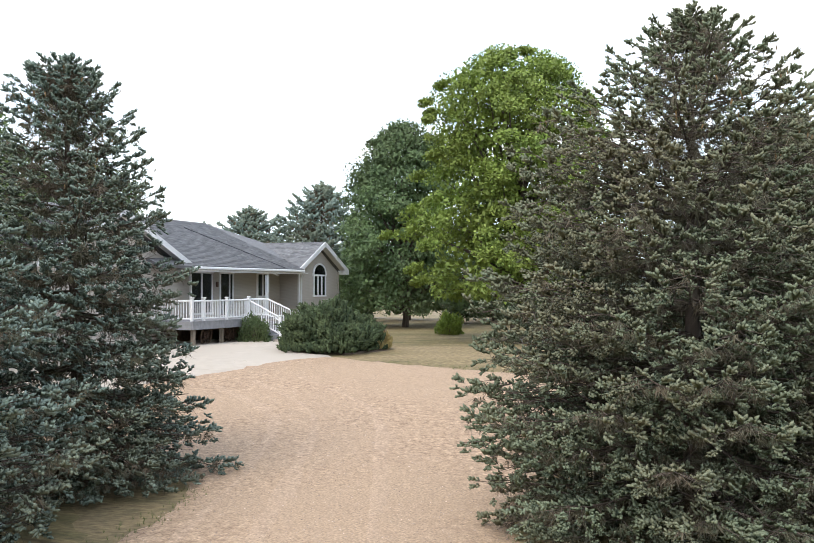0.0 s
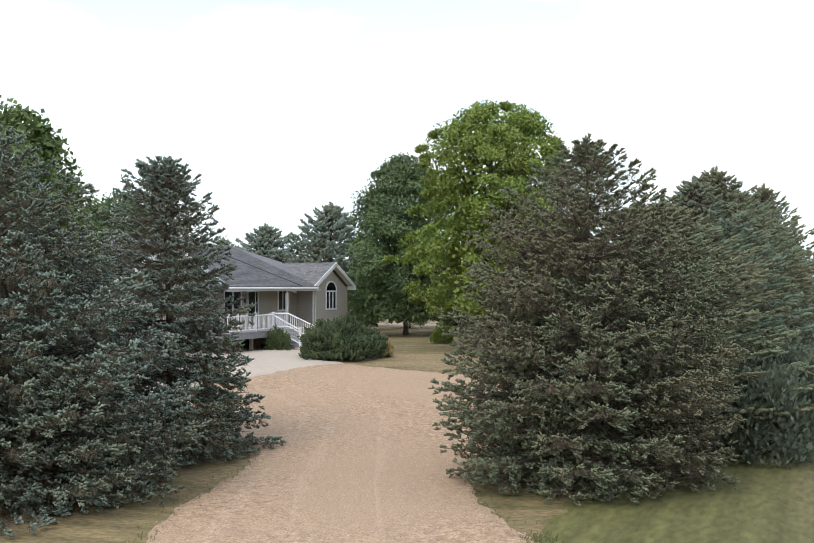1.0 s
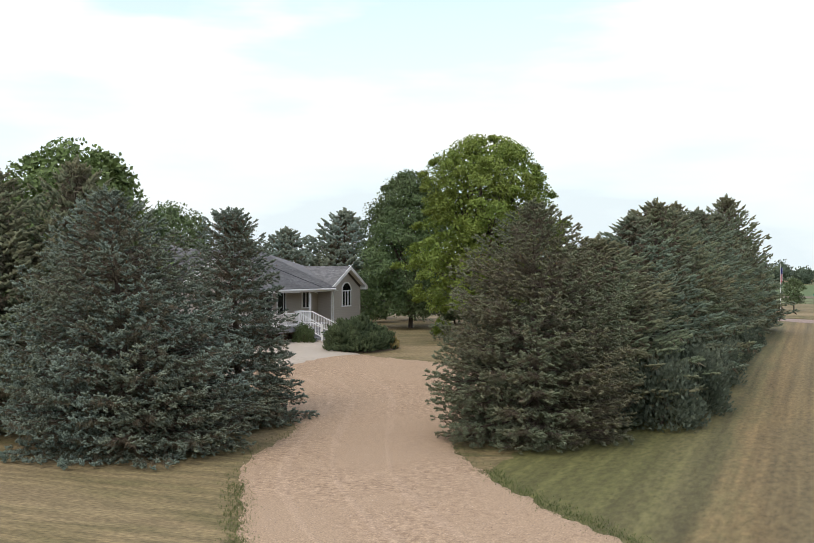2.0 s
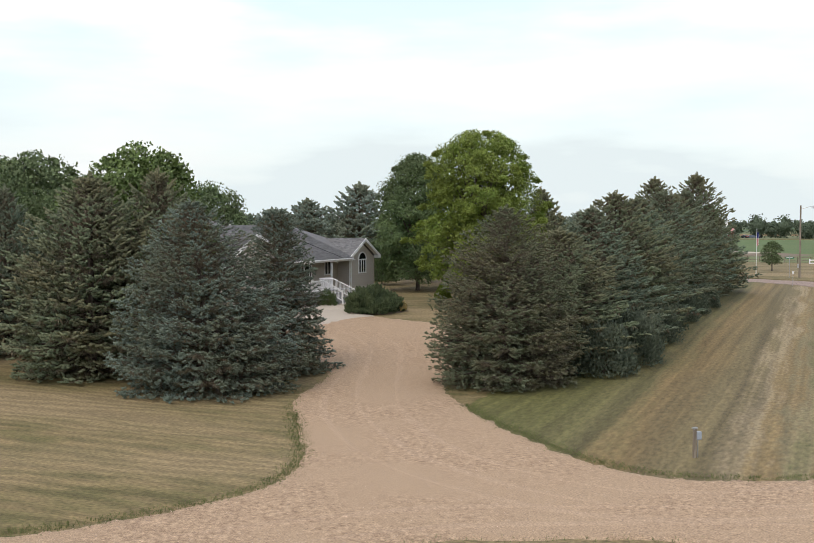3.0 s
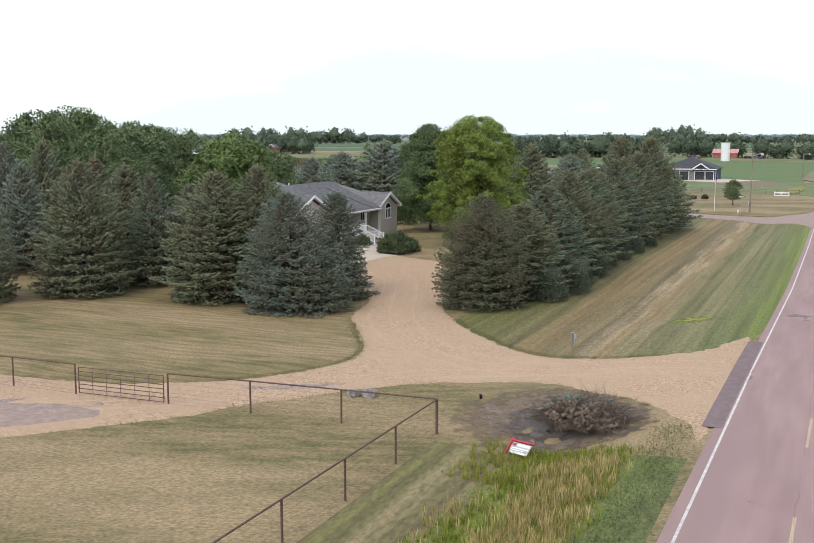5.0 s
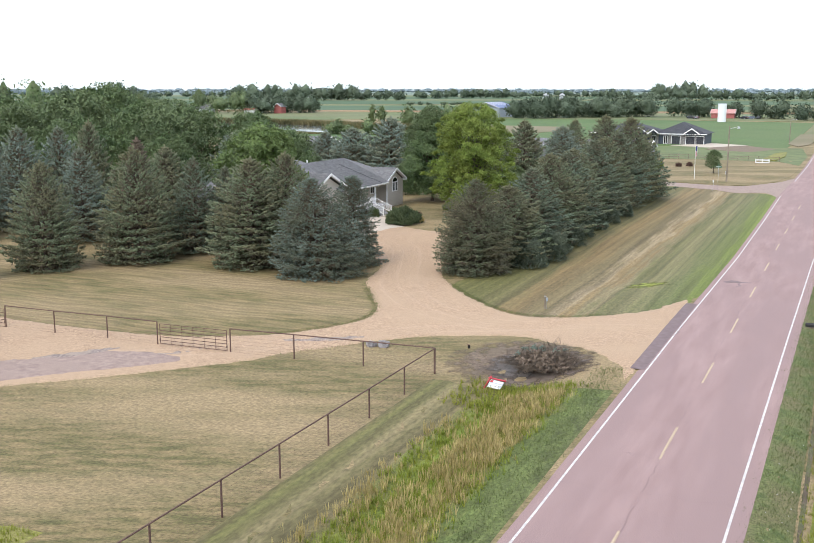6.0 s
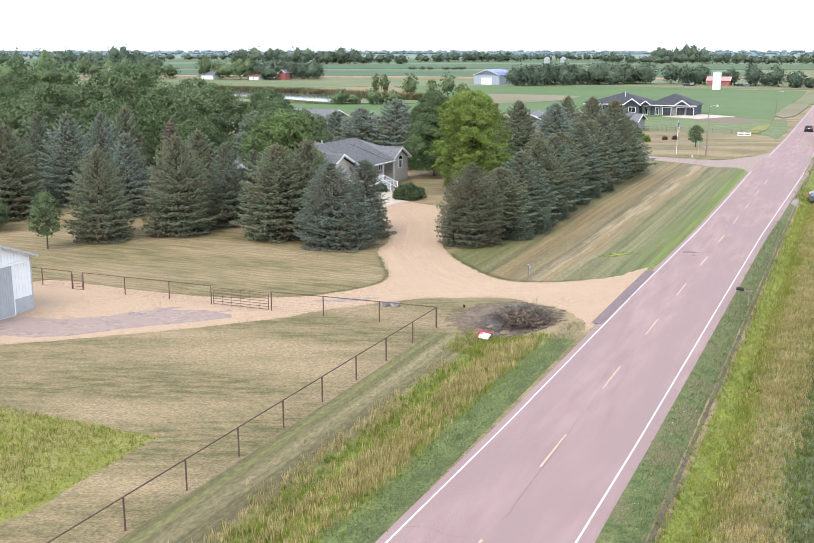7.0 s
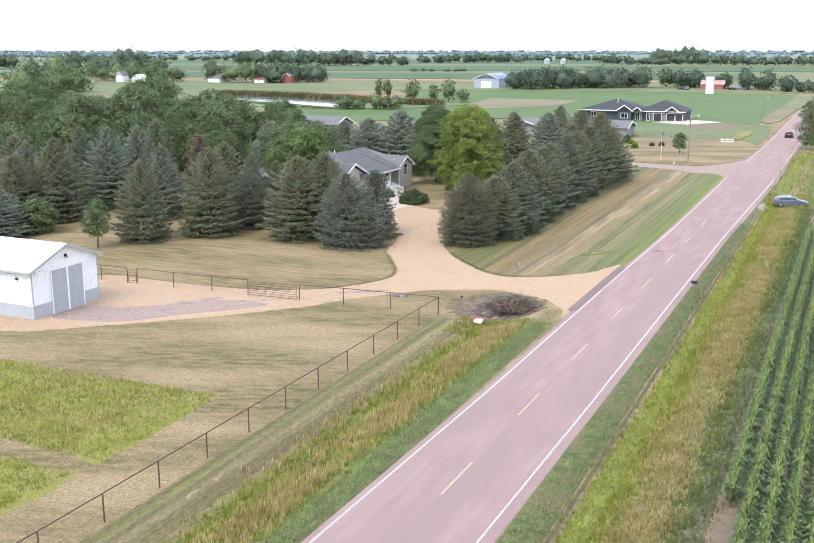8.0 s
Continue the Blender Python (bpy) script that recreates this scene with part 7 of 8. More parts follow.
# ---- beyond the side road ----
def pole(a, s, hgt, label, arm=True):
    x, y = W(a, s)
    g = thing("utility_pole", label, "pole", pose(x, y, h(x, y), 0, 0, math.degrees(TH)))
    part("mast", rod(bmesh.new(), (0, 0, -0.3), (0, 0, hgt), 0.15, 0.10, 10), M_OLDWOOD, g)
    if arm:
        part("arm", rod(bmesh.new(), (0, 0, hgt - 0.5), (1.5, 0, hgt - 0.05), 0.03), M_GALV, g)
        part("lamp", rod(bmesh.new(), (1.5, 0, hgt - 0.05), (1.5, 0, hgt - 0.4), 0.1, 0.26), M_GALV, g, "dusk-to-dawn yard lamp")
    return g


p1 = pole(9.3, 110.2, 9.6, "grey wooden utility pole with a yard lamp")
part("meter_box", bx(-0.28, -0.12, -0.12, 0.12, 1.4, 1.9), M_GALV, p1)
pole(11.6, 241, 7.2, "dark wooden utility pole beside the far field", True)
x, y = W(3.9, 110.3)
fp = thing("flagpole", "white flagpole with a hanging striped flag on a concrete pad", "flagpole", pose(x, y, h(x, y), 0, 0, math.degrees(TH)))
part("pole", rod(bmesh.new(), (0, 0, 0), (0, 0, 6.3), 0.04, 0.025), M_TRIM, fp)
part("pad", rod(bmesh.new(), (0, 0, -0.1), (0, 0, 0.10), 1.3, sides=20), M_PAVE, fp)
part("ball", rod(bmesh.new(), (0, 0, 6.3), (0, 0, 6.42), 0.06), M_CHROME, fp)
fl = part("flag", bx(0.04, 0.2, -0.02, 0.02, 4.2, 5.9), M_FLAGRED, fp, "limp red, white and blue flag")
for i in range(6):
    part("stripe", bx(0.05 + 0.04 * i, 0.07 + 0.04 * i, -0.06 - 0.02 * (i % 2), 0.06, 4.0 + 0.06 * i, 5.85), M_TRIM if i % 2 else M_FLAGRED, fl)
part("canton", bx(0.03, 0.26, -0.09, 0.09, 5.15, 5.92), M_FLAGBLUE, fl)
x, y = W(8.1, 108.5)
ss = thing("street_sign", "green street name sign on a steel post", "street sign", pose(x, y, h(x, y), 0, 0, math.degrees(TH)))
part("post", rod(bmesh.new(), (0, 0, -0.2), (0, 0, 2.9), 0.03), M_GALV, ss)
part("blade", bx(-0.5, 0.5, -0.01, 0.01, 2.65, 2.9), M_SIGNGREEN, ss)
part("text_bar", bx(-0.4, 0.4, -0.016, -0.01, 2.73, 2.81), M_TRIM, ss)
part("blade", bx(-0.01, 0.01, -0.5, 0.5, 2.9, 3.12), M_SIGNGREEN, ss)
x, y = W(8.9, 96.0)
rm = thing("marker_post", "small white marker plate on a thin post", "marker", pose(x, y, h(x, y)))
part("post", rod(bmesh.new(), (0, 0, -0.2), (0, 0, 1.5), 0.025), M_GALV, rm)
part("plate", bx(-0.1, 0.1, -0.02, 0.02, 1.35, 1.75), M_TRIM, rm)
x, y = W(11.2, 157.0)
wf = thing("white_fence_panel", "short white board fence panel beside the ditch", "fence", pose(x, y, h(x, y) - 0.3, 0, 0, math.degrees(TH) + 8))
for xx in (-1.35, 0, 1.35):
    part("post", bx(xx - 0.09, xx + 0.09, -0.07, 0.07, -0.2, 1.35, bevel=0.01), M_TRIM, wf)
for zz in (0.45, 1.0):
    part("board", bx(-1.4, 1.4, -0.1, -0.07, zz, zz + 0.22), M_TRIM, wf)
for a, s, f, me in ((-6.2, 133.3, 1.0, yel_s), (-3.4, 139.5, 0.8, red_s), (-1.5, 141, 0.9, red_s), (-10.8, 146.4, 1.2, leafy_s), (-9, 143, 0.8, yel_s)):
    add_shrub(*W(a, s), me, "small garden shrub on the far lawn", sc=f * 1.3, rz=40 * s)
rf = thing("rail_fence", "weathered wooden post-and-wire fence across the far lawn", "fence", Matrix.Identity(4))
for i in range(15):
    xx, yy = W(-16 + 2.4 * i * 0.9, 164 - 0.1 * i)
    part("post", rod(bmesh.new(), (xx, yy, h(xx, yy) - 0.2), (xx, yy, h(xx, yy) + 1.2), 0.07, sides=6), M_OLDWOOD, rf)
for zz in (0.5, 1.0):
    p, q = W(-16, 164), W(-16 + 2.16 * 14, 164 - 1.4)
    part("rail", rod(bmesh.new(), (*p, h(*p) + zz), (*q, h(*q) + zz), 0.04, sides=6), M_OLDWOOD, rf)


# ---- far fields ----
def field(name, pts, material, label, category="field", dz=0.06, step=None):
    P = np.array(pts, float)
    bm = bmesh.new()
    bm.faces.new([bm.verts.new((x, y, h(x, y) + dz)) for x, y in P])
    top = list(bm.verts)
    low = [bm.verts.new(v.co - Vector((0, 0, 1.0))) for v in top]
    for i in range(len(top)):
        j = (i + 1) % len(top)
        bm.faces.new((top[j], top[i], low[i], low[j]))
    bmesh.ops.triangulate(bm, faces=bm.faces[:])
    ob = new(name, to_mesh(name, bm, material))
    return tagged(ob, label, category, "", "structure")


field("far_lawn", [W(-40, 102.5), W(0, 104.2), W(12.4, 107), W(17, 111.5), W(19.0, 125), W(19.2, 150), W(14, 163), W(-40, 163)], M_GROUND, "mown lawn of a far farmyard, tan and green", "lawn", 0.05)
field("far_grass", [W(-40, 163.5), W(14, 163.5), W(18.8, 151), W(19.2, 180), W(16.5, 214), W(-40, 214)], M_F_PALE, "rough green grass before a dark house", "grass", 0.05)
field("pasture", [(-900, 140), (-128, 140), (-110, 190), (-62, 271), (-130, 384), (-420, 459), (-900, 565)], M_F_PALE, "rough green pasture behind the grove", dz=0.05)
field("pasture", [W(36.2, 46), W(420, 46), W(420, 420), W(29.5, 420), W(29.5, 301), W(36.2, 300)], M_F_PALE, "green field beyond the corn", dz=0.05)
field("corn_field", [W(55.5, -160), W(420, -160), W(420, 46), W(55.5, 46)], M_F_SOY, "green corn field reaching away from the road", dz=0.3)
field("soy_field", [(-63, 272), (-20, 264), (0, 300), (-30, 440), (84, 437), W(12, 425), W(12.5, 215), W(-60, 215), W(-105, 180), (-60, 195)], M_F_SOY, "level green soybean field", dz=0.15)
field("crop_stubble", [(7, 296), (19, 351), (56, 331), (45, 300), (31, 280), (14, 274)], M_F_TAN, "tan bare patch in a green field", dz=0.2)
field("pasture", [(-420, 460), (-135, 385), (-32, 442), (84, 440), (180, 400), (330, 560), (-500, 588)], M_F_PALE, "pale green pasture before the gravel road", dz=0.1)
field("stubble", [(-278, 572), (-246, 590), (-225, 524), (-246, 502)], M_F_TAN, "tan stubble field", dz=0.4)
field("far_road", [(-900, 565), (-213, 618), (-83, 606), (15, 582), (420, 500), (420, 506), (15, 590), (-83, 615), (-213, 628), (-900, 575)], M_GRAVEL, "pale gravel road across the fields", "road", 0.7)
BANDS = [(630, 800, M_F_DARK, "dark green crop field"), (802, 860, M_F_PALE, "pale green strip"), (892, 1150, M_F_DARK, "dark green crop field"), (1152, 1300, M_F_PALE, "pale pasture"), (1300, 1700, M_F_DARK, "green crop field"), (1700, 2000, M_F_PALE, "pale pasture"), (2000, 4500, M_F_HAZE, "distant farmland in patches, paled by painted haze")]
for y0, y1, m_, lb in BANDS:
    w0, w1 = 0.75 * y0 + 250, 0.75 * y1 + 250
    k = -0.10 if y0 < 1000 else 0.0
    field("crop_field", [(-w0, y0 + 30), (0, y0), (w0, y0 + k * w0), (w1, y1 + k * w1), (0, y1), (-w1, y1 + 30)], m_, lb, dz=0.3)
field("crop_field", [(180, 560), (560, 480), (700, 620), (260, 760)], M_F_PALE, "pale green crop field", dz=0.9)
field("crop_field", [(-700, 650), (-380, 650), (-420, 800), (-800, 800)], M_F_PALE, "pale green crop field", dz=0.9)
field("marsh", [(-130, 378), (-32, 335), (12, 300), (-18, 266), (-60, 274), (-100, 290)], M_F_PALE, "reedy marsh round a pond", "marsh", 0.32)
POND = curve_pts([(-100, 366), (-75, 349), (-46, 322), (-37, 290), (-45, 274), (-66, 298), (-90, 322)], 4)
field("pond", POND, M_WATER, "pale still farm pond reflecting the sky", "pond", 0.6)
field("verge", [W(12.6, 300), W(19.6, 300), W(19.6, 420), W(12.6, 420)], M_F_PALE, "dry green verge along the road", "verge", 0.12)
field("straw_bank", [W(11.5, 236), W(15, 222), W(17.6, 232), W(18.4, 262), W(18.6, 300), W(11.8, 300)], M_F_TAN, "straw-coloured dry bank beside the road", "grass", 0.22)
field("yellow_grass", [W(10.5, 168), W(13.2, 164), W(14.5, 178), W(13.8, 196), W(11.4, 190)], M_MEADOW, "yellow-green tall grass beside the ditch", "grass", 0.3)
field("concrete_drive", [(63, 206), (77, 216.5), (84, 206), (71, 196)], M_PAVE, "pale concrete drive before a garage", "pavement", 0.2)
field("bare_soil", [(73, 199), (83, 205), (88, 184), (80, 172), (68, 188)], M_DIRT, "bare soil beside a new drive", "soil", 0.17)


def reeds(line, n, seed, hgt):
    rng = np.random.default_rng(seed)
    L = np.array(line)
    i = rng.integers(0, len(L) - 1, n)
    f = rng.uniform(0, 1, n)[:, None]
    P = L[i] * (1 - f) + L[i + 1] * f + rng.normal(0, 1.6, (n, 2))
    an = rng.uniform(0, 6.28, n)
    V, F = stamp(*T_WEED, np.stack([P[:, 0], P[:, 1], H(P[:, 0], P[:, 1])], 1), np.stack([np.cos(an), np.sin(an), 0 * an], 1), np.tile([0.0, 0, 1], (n, 1)), hgt * rng.uniform(0.6, 1.3, n))
    tagged(new("reeds", mesh_np("reeds", V, F, M_REED)), "brown-green reeds along the pond", "reeds", "", "stuff")


reeds([(-108, 374), (-78, 357), (-48, 331), (-30, 306), (-4, 292)], 2600, 91, 2.8)
reeds([(-92, 314), (-67, 290), (-44, 267)], 700, 92, 0.9)


# ---- far trees, in belts ----
def belt(name, p, q, n, ht, wd, depth, material, label, seed, cards=70, card=1.6):
    """A belt of far trees: crowns of many small leaf clumps on short trunks."""
    rng = np.random.default_rng(seed)
    p, q = np.array(p, float), np.array(q, float)
    side = np.array([-(q - p)[1], (q - p)[0]]) / (np.linalg.norm(q - p) + 1e-9)
    V, F, k = [], [], 0
    for i in range(n):
        c = p + (q - p) * ((i + rng.uniform(-0.4, 0.4)) / max(1, n - 1)) + side * rng.uniform(-depth, depth)
        hh, r = ht * rng.uniform(0.65, 1.15), wd * rng.uniform(0.7, 1.25)
        z0 = h(*c)
        tv, tf = tube([(*c, z0 - 0.3), (*c, z0 + hh * 0.6)], [0.22, 0.08], 3)
        d = rng.normal(0, 1, (cards, 3))
        d /= np.linalg.norm(d, axis=1, keepdims=True)
        lump = np.array([1 + 0.5 * noise.noise(Vector(v) * 2.1 + Vector((*c, 0))) for v in d])[:, None]  # uneven crown
        d *= (rng.uniform(0.45, 1, (cards, 1)) ** 0.5) * np.array([r, r, hh * 0.5]) * lump
        P = np.array([*c, z0 + hh * 0.5]) + d
        X = rng.normal(0, 1, (cards, 3))
        Z = rng.normal(0, 0.7, (cards, 3)) + np.array([0, 0, 1])
        cv, cf = stamp(*T_LEAF, P - X / np.linalg.norm(X, axis=1, keepdims=True) * card * 0.5, X, Z, 0.85 * card * rng.uniform(0.7, 1.4, cards))
        kv = [np.array([*c, z0 + hh * 0.98])]  # dense heart of the crown
        for a in range(1, 6):
            for b in range(9):
                e, w = math.pi * a / 6, 6.283 * (b + 0.5 * (a % 2)) / 9
                q_ = rng.uniform(0.42, 0.86)
                kv.append(np.array([c[0] + r * q_ * math.sin(e) * math.cos(w), c[1] + r * q_ * math.sin(e) * math.sin(w), z0 + hh * (0.5 + 0.48 * q_ * math.cos(e))]))
        kf = [(0, 1 + b, 1 + (b + 1) % 9) for b in range(9)] + [x for a in range(4) for b in range(9) for x in ((1 + a * 9 + b, 10 + a * 9 + b, 1 + a * 9 + (b + 1) % 9), (1 + a * 9 + (b + 1) % 9, 10 + a * 9 + b, 10 + a * 9 + (b + 1) % 9))]
        for vv, ff in ((tv, tf), (cv, cf), (np.array(kv), np.array(kf))):
            V.append(vv)
            F.append(ff + k)
            k += len(vv)
    me = mesh_np(name, np.concatenate(V), np.concatenate(F), material)
    return tagged(new(name, me), label, "trees", "", "stuff")


LBW = "belt of dark green farm trees"
belt("tree_belt", (34, 451), (112, 484), 28, 11.0, 6.0, 7, M_WOODS, LBW, 201, 520, 1.15)
belt("tree_belt", (126, 486), (141, 475), 4, 10.5, 5.5, 5, M_WOODS, LBW, 202, 520, 1.15)
belt("tree_belt", (152, 470), (176, 440), 7, 10.5, 5.2, 6, M_WOODS, LBW, 203, 520, 1.15)
belt("tree_belt", (172, 428), (188, 408), 9, 7.5, 3, 4, M_WOODS, "row of dark farmyard evergreens", 204, 160, 1.3)
belt("tree_belt", (-125, 548), (-88, 566), 15, 12, 7, 10, M_WOODS, LBW, 205, 460, 1.2)
belt("tree_belt", (-160, 555), (-130, 540), 5, 14, 7, 6, M_LEAF_G, LBW, 206, 460, 1.2)
belt("tree_belt", (-250, 590), (-190, 560), 9, 13, 7, 9, M_LEAF_G, LBW, 207, 460, 1.2)
belt("tree_belt", (-200, 420), (-186, 330), 7, 17, 8, 8, M_LEAF, "tall dark green trees at the grove's edge", 208, 420, 1.5)
belt("tree_belt", (-32, 356), (4, 312), 7, 9, 3, 4, M_LEAF_G, "slim young trees beside the marsh", 209, 200, 1.1)
belt("tree_belt", (-40, 266), (-20, 268), 6, 5, 3, 2, M_LEAF_G, "low shrubs along the pond", 210, 220, 0.9)
belt("tree_belt", (-380, 830), (-270, 840), 14, 13, 7, 14, M_WOODS, LBW, 211, 110, 2.4)
belt("tree_belt", (-420, 980), (-330, 980), 9, 20, 10, 12, M_WOODS, LBW, 212, 130, 2.8)
belt("tree_belt", (-640, 900), (-470, 940), 22, 16, 9, 16, M_WOODS, LBW, 213, 100, 2.8)
belt("tree_belt", (-270, 1180), (-120, 1190), 20, 20, 11, 30, M_WOODS, LBW, 214, 110, 3.2)
belt("tree_belt", (-160, 1170), (-60, 1175), 10, 14, 8, 10, M_WOODS, LBW, 215, 90, 3)
belt("tree_belt", (-50, 1390), (90, 1420), 16, 15, 9, 16, M_WOODS, LBW, 216, 80, 3.4)
belt("tree_belt", (200, 1250), (620, 1150), 44, 13, 9, 12, M_WOODS, LBW, 217, 70, 3.2)
belt("tree_belt", (280, 1320), (340, 1310), 8, 22, 11, 14, M_WOODS, LBW, 218, 90, 3.4)
belt("tree_belt", (560, 1300), (900, 1200), 30, 14, 10, 20, M_WOODS, LBW, 219, 60, 3.6)
belt("tree_belt", (-40, 850), (10, 855), 6, 3, 4, 3, M_WOODS, "low hedge between fields", 220, 60, 1.6)
# belts from 1900 m on take the woods colour blued for haze
rngb = np.random.default_rng(300)
for i, yy in enumerate((1650, 1950, 2300, 2700)):
    for j in range(6):
        x0 = -0.66 * yy + j * 0.23 * yy + rngb.uniform(-90, 90)
        y0 = yy + rngb.uniform(-140, 140)
        belt("tree_belt", (x0, y0), (x0 + rngb.uniform(90, 360), y0 + rngb.uniform(-60, 60)), int(rngb.integers(9, 22)), 11, 9, 16, M_WOODS if yy < 1900 else M_HAZE_WOODS, "far wooded field edge", 400 + 10 * i + j, 40, 4.2)
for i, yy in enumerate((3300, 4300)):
    belt("backdrop_woods", (-0.78 * yy, yy), (0.78 * yy, yy), 240, 9 + 4 * i, 24, 60, M_HAZE_WOODS, "wooded horizon, blue-green with painted haze", 500 + i, 34, 6)


# ---- far buildings ----
def garage_house():
    g = thing("dark_house", "slate-grey single-storey house with three dark garage doors", "house", R @ pose(0, 0, h(*W(-20, 225)), 0, 0, 0))
    part("wall", bx(-42, -9.6, 222, 236, -0.2, 3.0), M_SLATE, g)
    part("wall", bx(-29.5, -25.4, 219.5, 223, -0.2, 3.0), M_SLATE, g)
    part("roof", roof_hip(-42.6, -21.5, 220.9, 236.6, 3.0, 6.3, -32, 229, 229.5), M_DARKROOF, g)
    part("roof", roof_hip(-24.0, -9.0, 221.3, 236.6, 3.0, 6.2, -16.6, 228, 230), M_DARKROOF, g)

    def front_gable(a0, a1, s, z0, zp, depth):
        bm = bmesh.new()
        c = (a0 + a1) / 2
        slab(bm, [(a0, s, z0), (c, s, zp), (c, s + depth, zp), (a0, s + depth, z0)], 0.15)
        slab(bm, [(c, s, zp), (a1, s, z0), (a1, s + depth, z0), (c, s + depth, zp)], 0.15)
        part("roof", bm, M_DARKROOF, g)
        bm = bmesh.new()
        f = [bm.verts.new(p) for p in ((a0 + 0.3, s + 0.2, z0 - 0.2), (a1 - 0.3, s + 0.2, z0 - 0.2), (c, s + 0.2, zp - 0.15))]
        bm.faces.new(f)
        bmesh.ops.solidify(bm, geom=bm.faces[:], thickness=0.1)
        part("gable", bm, M_SLATE, g)
        for p, q in (((a0, z0), (c, zp)), ((c, zp), (a1, z0))):
            part("rake_board", slab(bmesh.new(), [(p[0], s - 0.05, p[1]), (q[0], s - 0.05, q[1]), (q[0], s, q[1]), (p[0], s, p[1])], 0.3), M_TRIM, g)

    front_gable(-30.3, -24.6, 219.0, 3.0, 5.0, 8)
    front_gable(-25.2, -22.0, 219.8, 3.2, 4.4, 4)
    front_gable(-15.6, -10.6, 220.6, 3.0, 4.7, 6)
    part("fascia", bx(-42.6, -8.9, 220.8, 221.0, 2.85, 3.1), M_TRIM, g)
    for a0, a1 in ((-18.7, -16.4), (-14.7, -12.3), (-11.9, -9.9)):
        d = part("garage_door", bx(a0, a1, 221.8, 221.95, 0, 2.35), M_DARKROOF, g, "dark panelled garage door")
        for e0, e1, z0, z1 in ((a0 - 0.15, a0, 0, 2.5), (a1, a1 + 0.15, 0, 2.5), (a0 - 0.15, a1 + 0.15, 2.35, 2.5)):
            part("frame", bx(e0, e1, 221.7, 221.98, z0, z1), M_TRIM, d)
    for a0, a1 in ((-19.6, -18.9), (-16.2, -14.9), (-12.2, -11.95), (-24.9, -24.4), (-22.9, -22.4)):
        part("stone_pier", bx(a0, a1, 221.6, 222, 0, 2.9), M_STONEV, g)
    for s0, a0, a1, z0, z1 in ((219.45, -28.4, -26.4, 0.9, 2.3), (221.95, -38.5, -37.0, 1.1, 2.3), (221.95, -24.2, -23.2, 0.2, 2.4), (221.95, -20.9, -20.0, 0.2, 2.3)):
        w = part("window", bx(a0, a1, s0 - 0.05, s0 + 0.02, z0, z1), M_GLASS, g)
        for e0, e1, y0, y1 in ((a0 - 0.12, a0, z0, z1), (a1, a1 + 0.12, z0, z1), (a0 - 0.12, a1 + 0.12, z1, z1 + 0.12), (a0 - 0.12, a1 + 0.12, z0 - 0.12, z0), ((a0 + a1) / 2 - 0.04, (a0 + a1) / 2 + 0.04, z0, z1)):
            part("frame", bx(e0, e1, s0 - 0.1, s0, y0, y1), M_TRIM, w)
    part("roof_vent", rod(bmesh.new(), (-31, 226, 5), (-31, 226, 6.6), 0.1), M_TRIM, g)


garage_house()


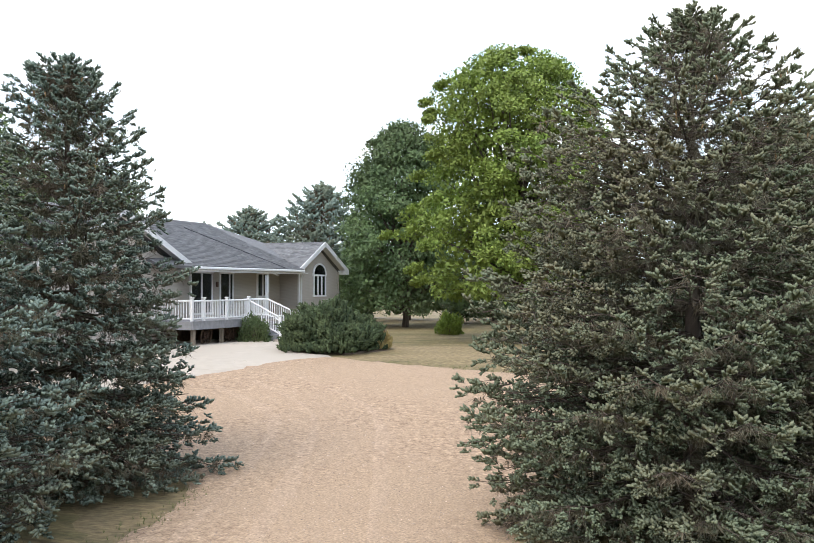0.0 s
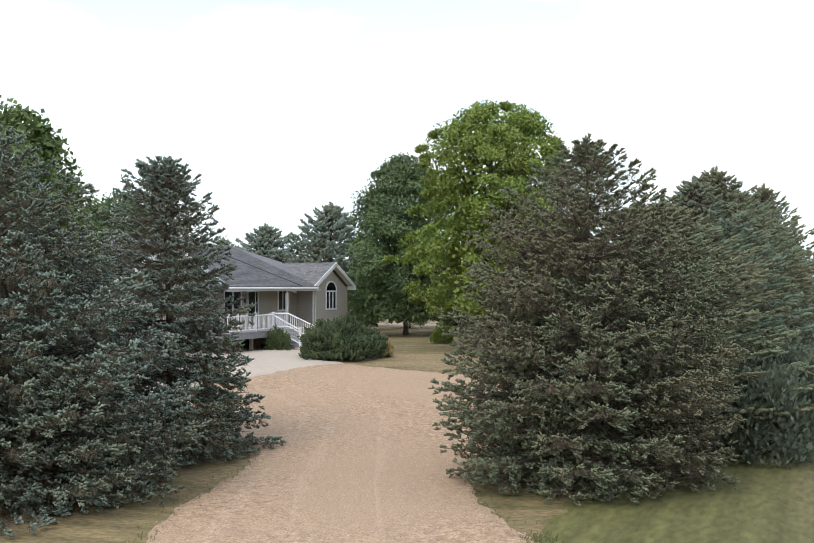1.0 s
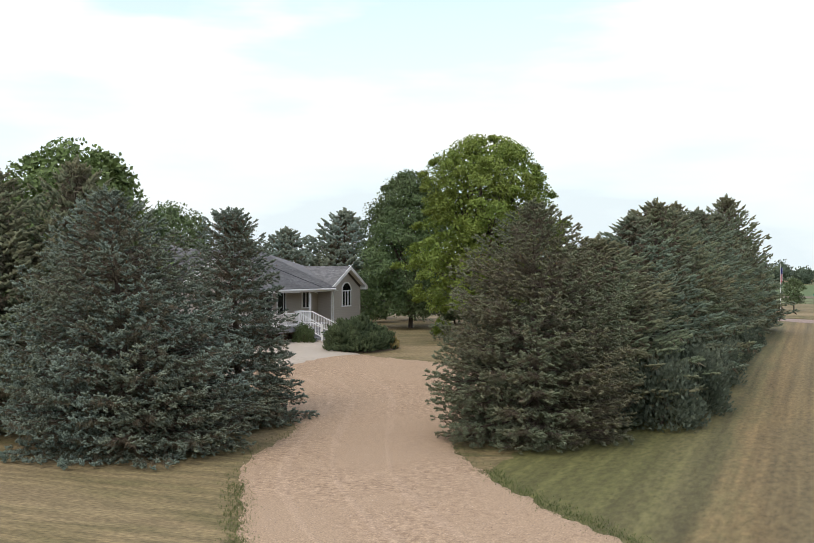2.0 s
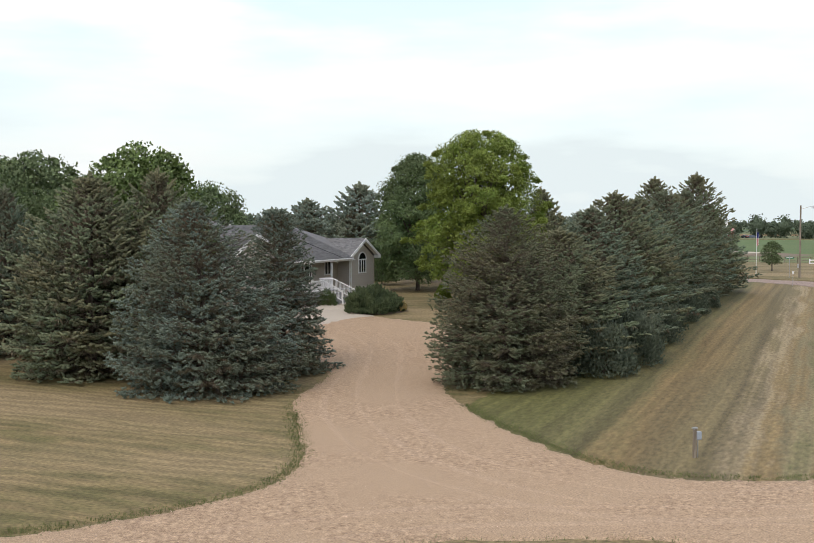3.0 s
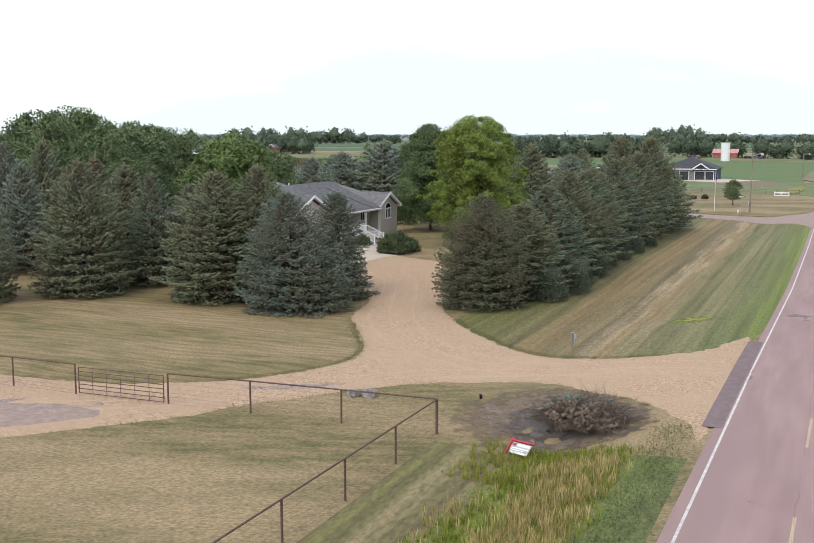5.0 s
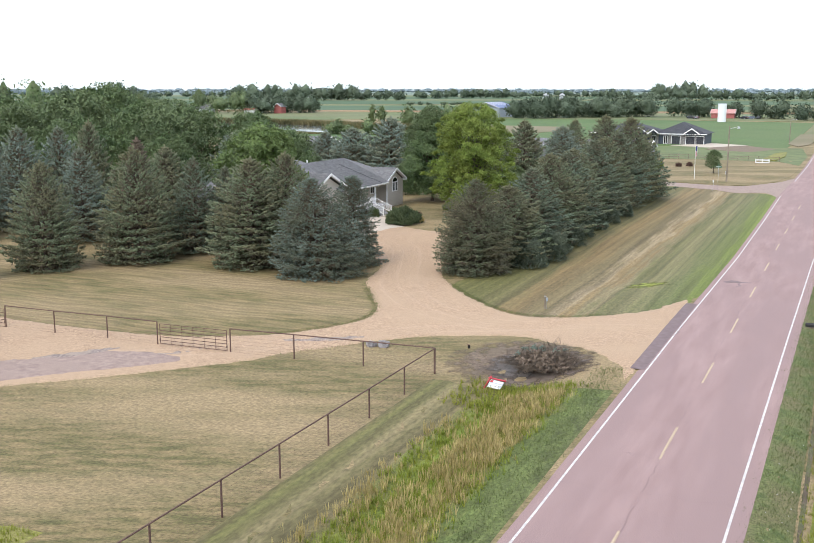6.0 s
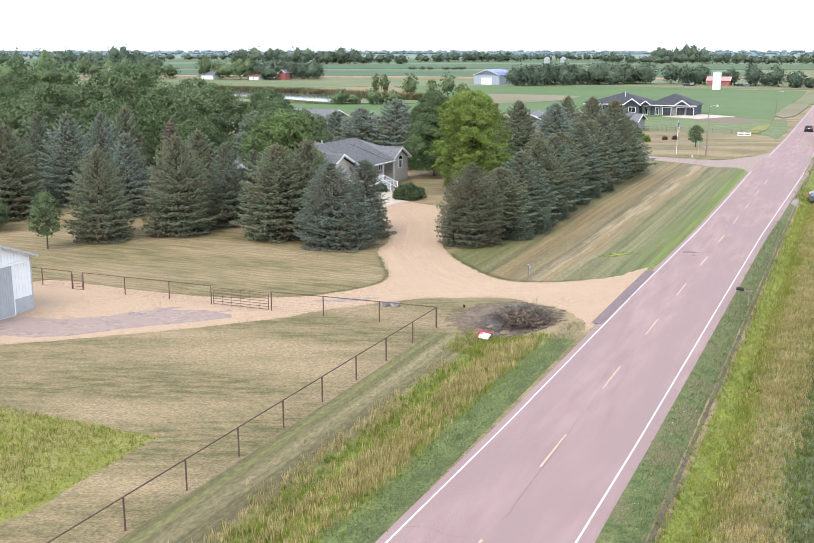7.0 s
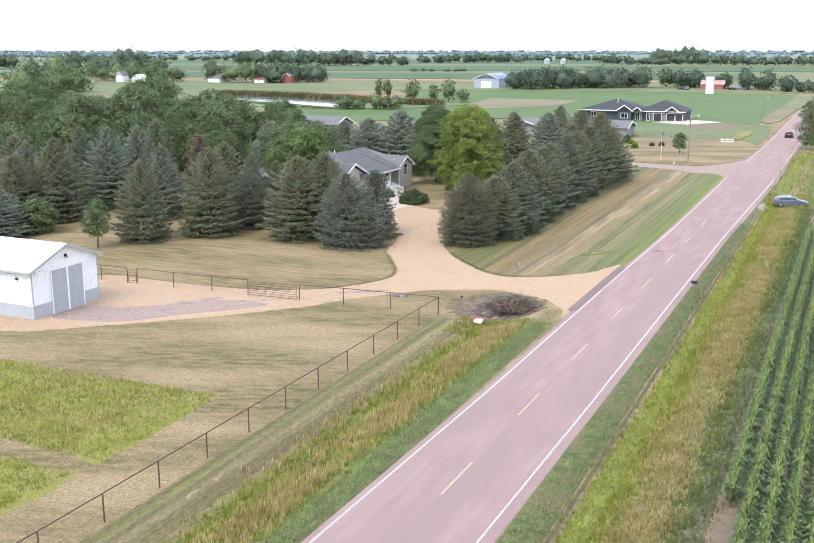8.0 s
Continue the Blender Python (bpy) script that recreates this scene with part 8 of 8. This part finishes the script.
def ranch(a0, a1, s0, s1, ze, zp, wall, roof, label, along_a=True, name="far_house", windows=()):
    g = thing(name, label, "house", R @ pose(0, 0, h(*W((a0 + a1) / 2, (s0 + s1) / 2)), 0, 0, 0))
    part("wall", bx(a0, a1, s0, s1, -0.2, ze), wall, g)
    bm = bmesh.new()
    if along_a:
        c = (s0 + s1) / 2
        slab(bm, [(a0 - 0.5, s0 - 0.5, ze), (a1 + 0.5, s0 - 0.5, ze), (a1 + 0.5, c, zp), (a0 - 0.5, c, zp)], 0.15)
        slab(bm, [(a0 - 0.5, s1 + 0.5, ze), (a1 + 0.5, s1 + 0.5, ze), (a1 + 0.5, c, zp), (a0 - 0.5, c, zp)], 0.15)
        tri = [[(a, s0, ze - 0.05), (a, s1, ze - 0.05), (a, c, zp - 0.2)] for a in (a0, a1)]
        edges = [[(a, s0 - 0.5, ze), (a, c, zp), (a + 0.1, c, zp), (a + 0.1, s0 - 0.5, ze)] for a in (a0 - 0.55, a1 + 0.5)] + [[(a, s1 + 0.5, ze), (a, c, zp), (a + 0.1, c, zp), (a + 0.1, s1 + 0.5, ze)] for a in (a0 - 0.55, a1 + 0.5)]
    else:
        c = (a0 + a1) / 2
        slab(bm, [(a0 - 0.5, s0 - 0.5, ze), (c, s0 - 0.5, zp), (c, s1 + 0.5, zp), (a0 - 0.5, s1 + 0.5, ze)], 0.15)
        slab(bm, [(a1 + 0.5, s0 - 0.5, ze), (c, s0 - 0.5, zp), (c, s1 + 0.5, zp), (a1 + 0.5, s1 + 0.5, ze)], 0.15)
        tri = [[(a0, s, ze - 0.05), (a1, s, ze - 0.05), (c, s, zp - 0.2)] for s in (s0, s1)]
        edges = [[(a0 - 0.5, s, ze), (c, s, zp), (c, s + 0.1, zp), (a0 - 0.5, s + 0.1, ze)] for s in (s0 - 0.55, s1 + 0.5)] + [[(a1 + 0.5, s, ze), (c, s, zp), (c, s + 0.1, zp), (a1 + 0.5, s + 0.1, ze)] for s in (s0 - 0.55, s1 + 0.5)]
    part("roof", bm, roof, g)
    for t in tri:
        bm = bmesh.new()
        bm.faces.new([bm.verts.new(p) for p in t])
        bmesh.ops.solidify(bm, geom=bm.faces[:], thickness=0.1)
        part("gable", bm, wall, g)
    for e in edges:
        part("rake_board", slab(bmesh.new(), e, 0.3), M_TRIM, g)
    for wa0, wa1, z0, z1 in windows:
        part("window", bx(wa0, wa1, s0 - 0.06, s0 + 0.02, z0, z1), M_GLASS, g)
        part("frame", bx(wa0 - 0.12, wa1 + 0.12, s0 - 0.04, s0 + 0.01, z0 - 0.12, z1 + 0.12), M_TRIM, g)
    return g


ranch(-44, -13.5, 158, 168, 2.5, 4.1, M_PALEWALL, M_GREYROOF, "long pale grey ranch house with grey roof", windows=((-19, -17.6, 1.0, 2.1), (-25, -23, 1.0, 2.1)))
ranch(-43, -34, 152, 160, 2.5, 4.3, M_PALEWALL, M_GREYROOF, "pale grey gabled wing of a ranch house", False)
ranch(-108, -86, 138, 148, 2.5, 4.4, M_PALEWALL, M_GREYROOF, "long ranch house with grey roof among trees")
ranch(-103, -96, 134, 140, 2.5, 4.3, M_PALEWALL, M_GREYROOF, "white-trimmed gabled porch of a ranch house", False)
sh = ranch(-161, -146, 440, 466, 5.2, 8.2, M_GREYBLUE, M_BLUEROOF, "grey-blue steel shed with dark blue roof", False, "machine_shed")
part("shed_door", bx(-156.5, -150.5, 439.8, 440.0, 0, 3.8), M_TRIM, sh, "white overhead door")
for i in range(6):
    part("skylight", slab(bmesh.new(), [(-153.4 + 0.0, 442 + 4 * i, 8.24), (-149.4, 442 + 4 * i, 6.7), (-149.4, 442.8 + 4 * i, 6.7), (-153.4, 442.8 + 4 * i, 8.24)], 0.05), M_TRIM, sh)
ranch(-41, -29.5, 476, 483, 2.7, 4.8, M_REDBARN, M_PINKROOF, "red farm barn with faded pink roof", True, "red_barn")
x, y = W(-28.9, 420)
silo = thing("silo", "white concrete stave silo in a green field", "silo", pose(x, y, h(x, y)))
part("stave_wall", rod(bmesh.new(), (0, 0, -0.2), (0, 0, 8.4), 1.95, sides=28), M_STEEL, silo)
for i in range(6):
    part("band", rod(bmesh.new(), (0, 0, 0.8 + 1.3 * i), (0, 0, 0.92 + 1.3 * i), 1.98, sides=28), M_STEEL, silo)
part("rim_ring", rod(bmesh.new(), (0, 0, 8.4), (0, 0, 8.6), 2.05, sides=28), M_GALV, silo)
ranch(-413, -407.5, 434, 440, 4.2, 7.0, M_STEEL, M_GREYROOF, "white two-storey farmhouse with gabled roof", False, "farmhouse")
ranch(-396, -390, 430, 437, 2.8, 5.2, M_STEEL, M_TRIM, "white gabled farm barn", False, "white_barn")
ranch(-352, -343, 452, 460, 3.0, 6.0, M_STEEL, M_GREYROOF, "small white shed with grey roof", True, "farm_shed")
ranch(-303, -298, 466, 472, 4.2, 6.5, M_REDBARN, M_GREYROOF, "red farmhouse among trees", False, "farmhouse")
ranch(-318, -311, 455, 460, 2.4, 3.6, M_STEEL, M_REDBARN, "low white shed with red roof", True, "farm_shed")
ranch(-760, -690, 1290, 1310, 5, 7, M_STEEL, M_STEEL, "long low white farm building", True, "farm_shed")
for i in range(2):
    x, y = 128 + 22 * i, 1290
    b = thing("grain_bin", "pale steel grain bin with conical roof", "grain bin", pose(x, y, h(x, y)))
    part("drum", rod(bmesh.new(), (0, 0, -0.2), (0, 0, 6), 4, sides=24), M_STEELGREY, b)
    part("cone_roof", rod(bmesh.new(), (0, 0, 6), (0, 0, 8.5), 4.2, 0.5, 24), M_GALV, b)
for i, (a, s) in enumerate(((-49, 462), (-46.5, 463), (-24, 470), (-21, 471), (-17, 472))):
    x, y = W(a, s)
    suv(x, y, 60 * i, (M_CARDARK, M_CARSILVER)[i % 2], "parked car in a far farmyard")
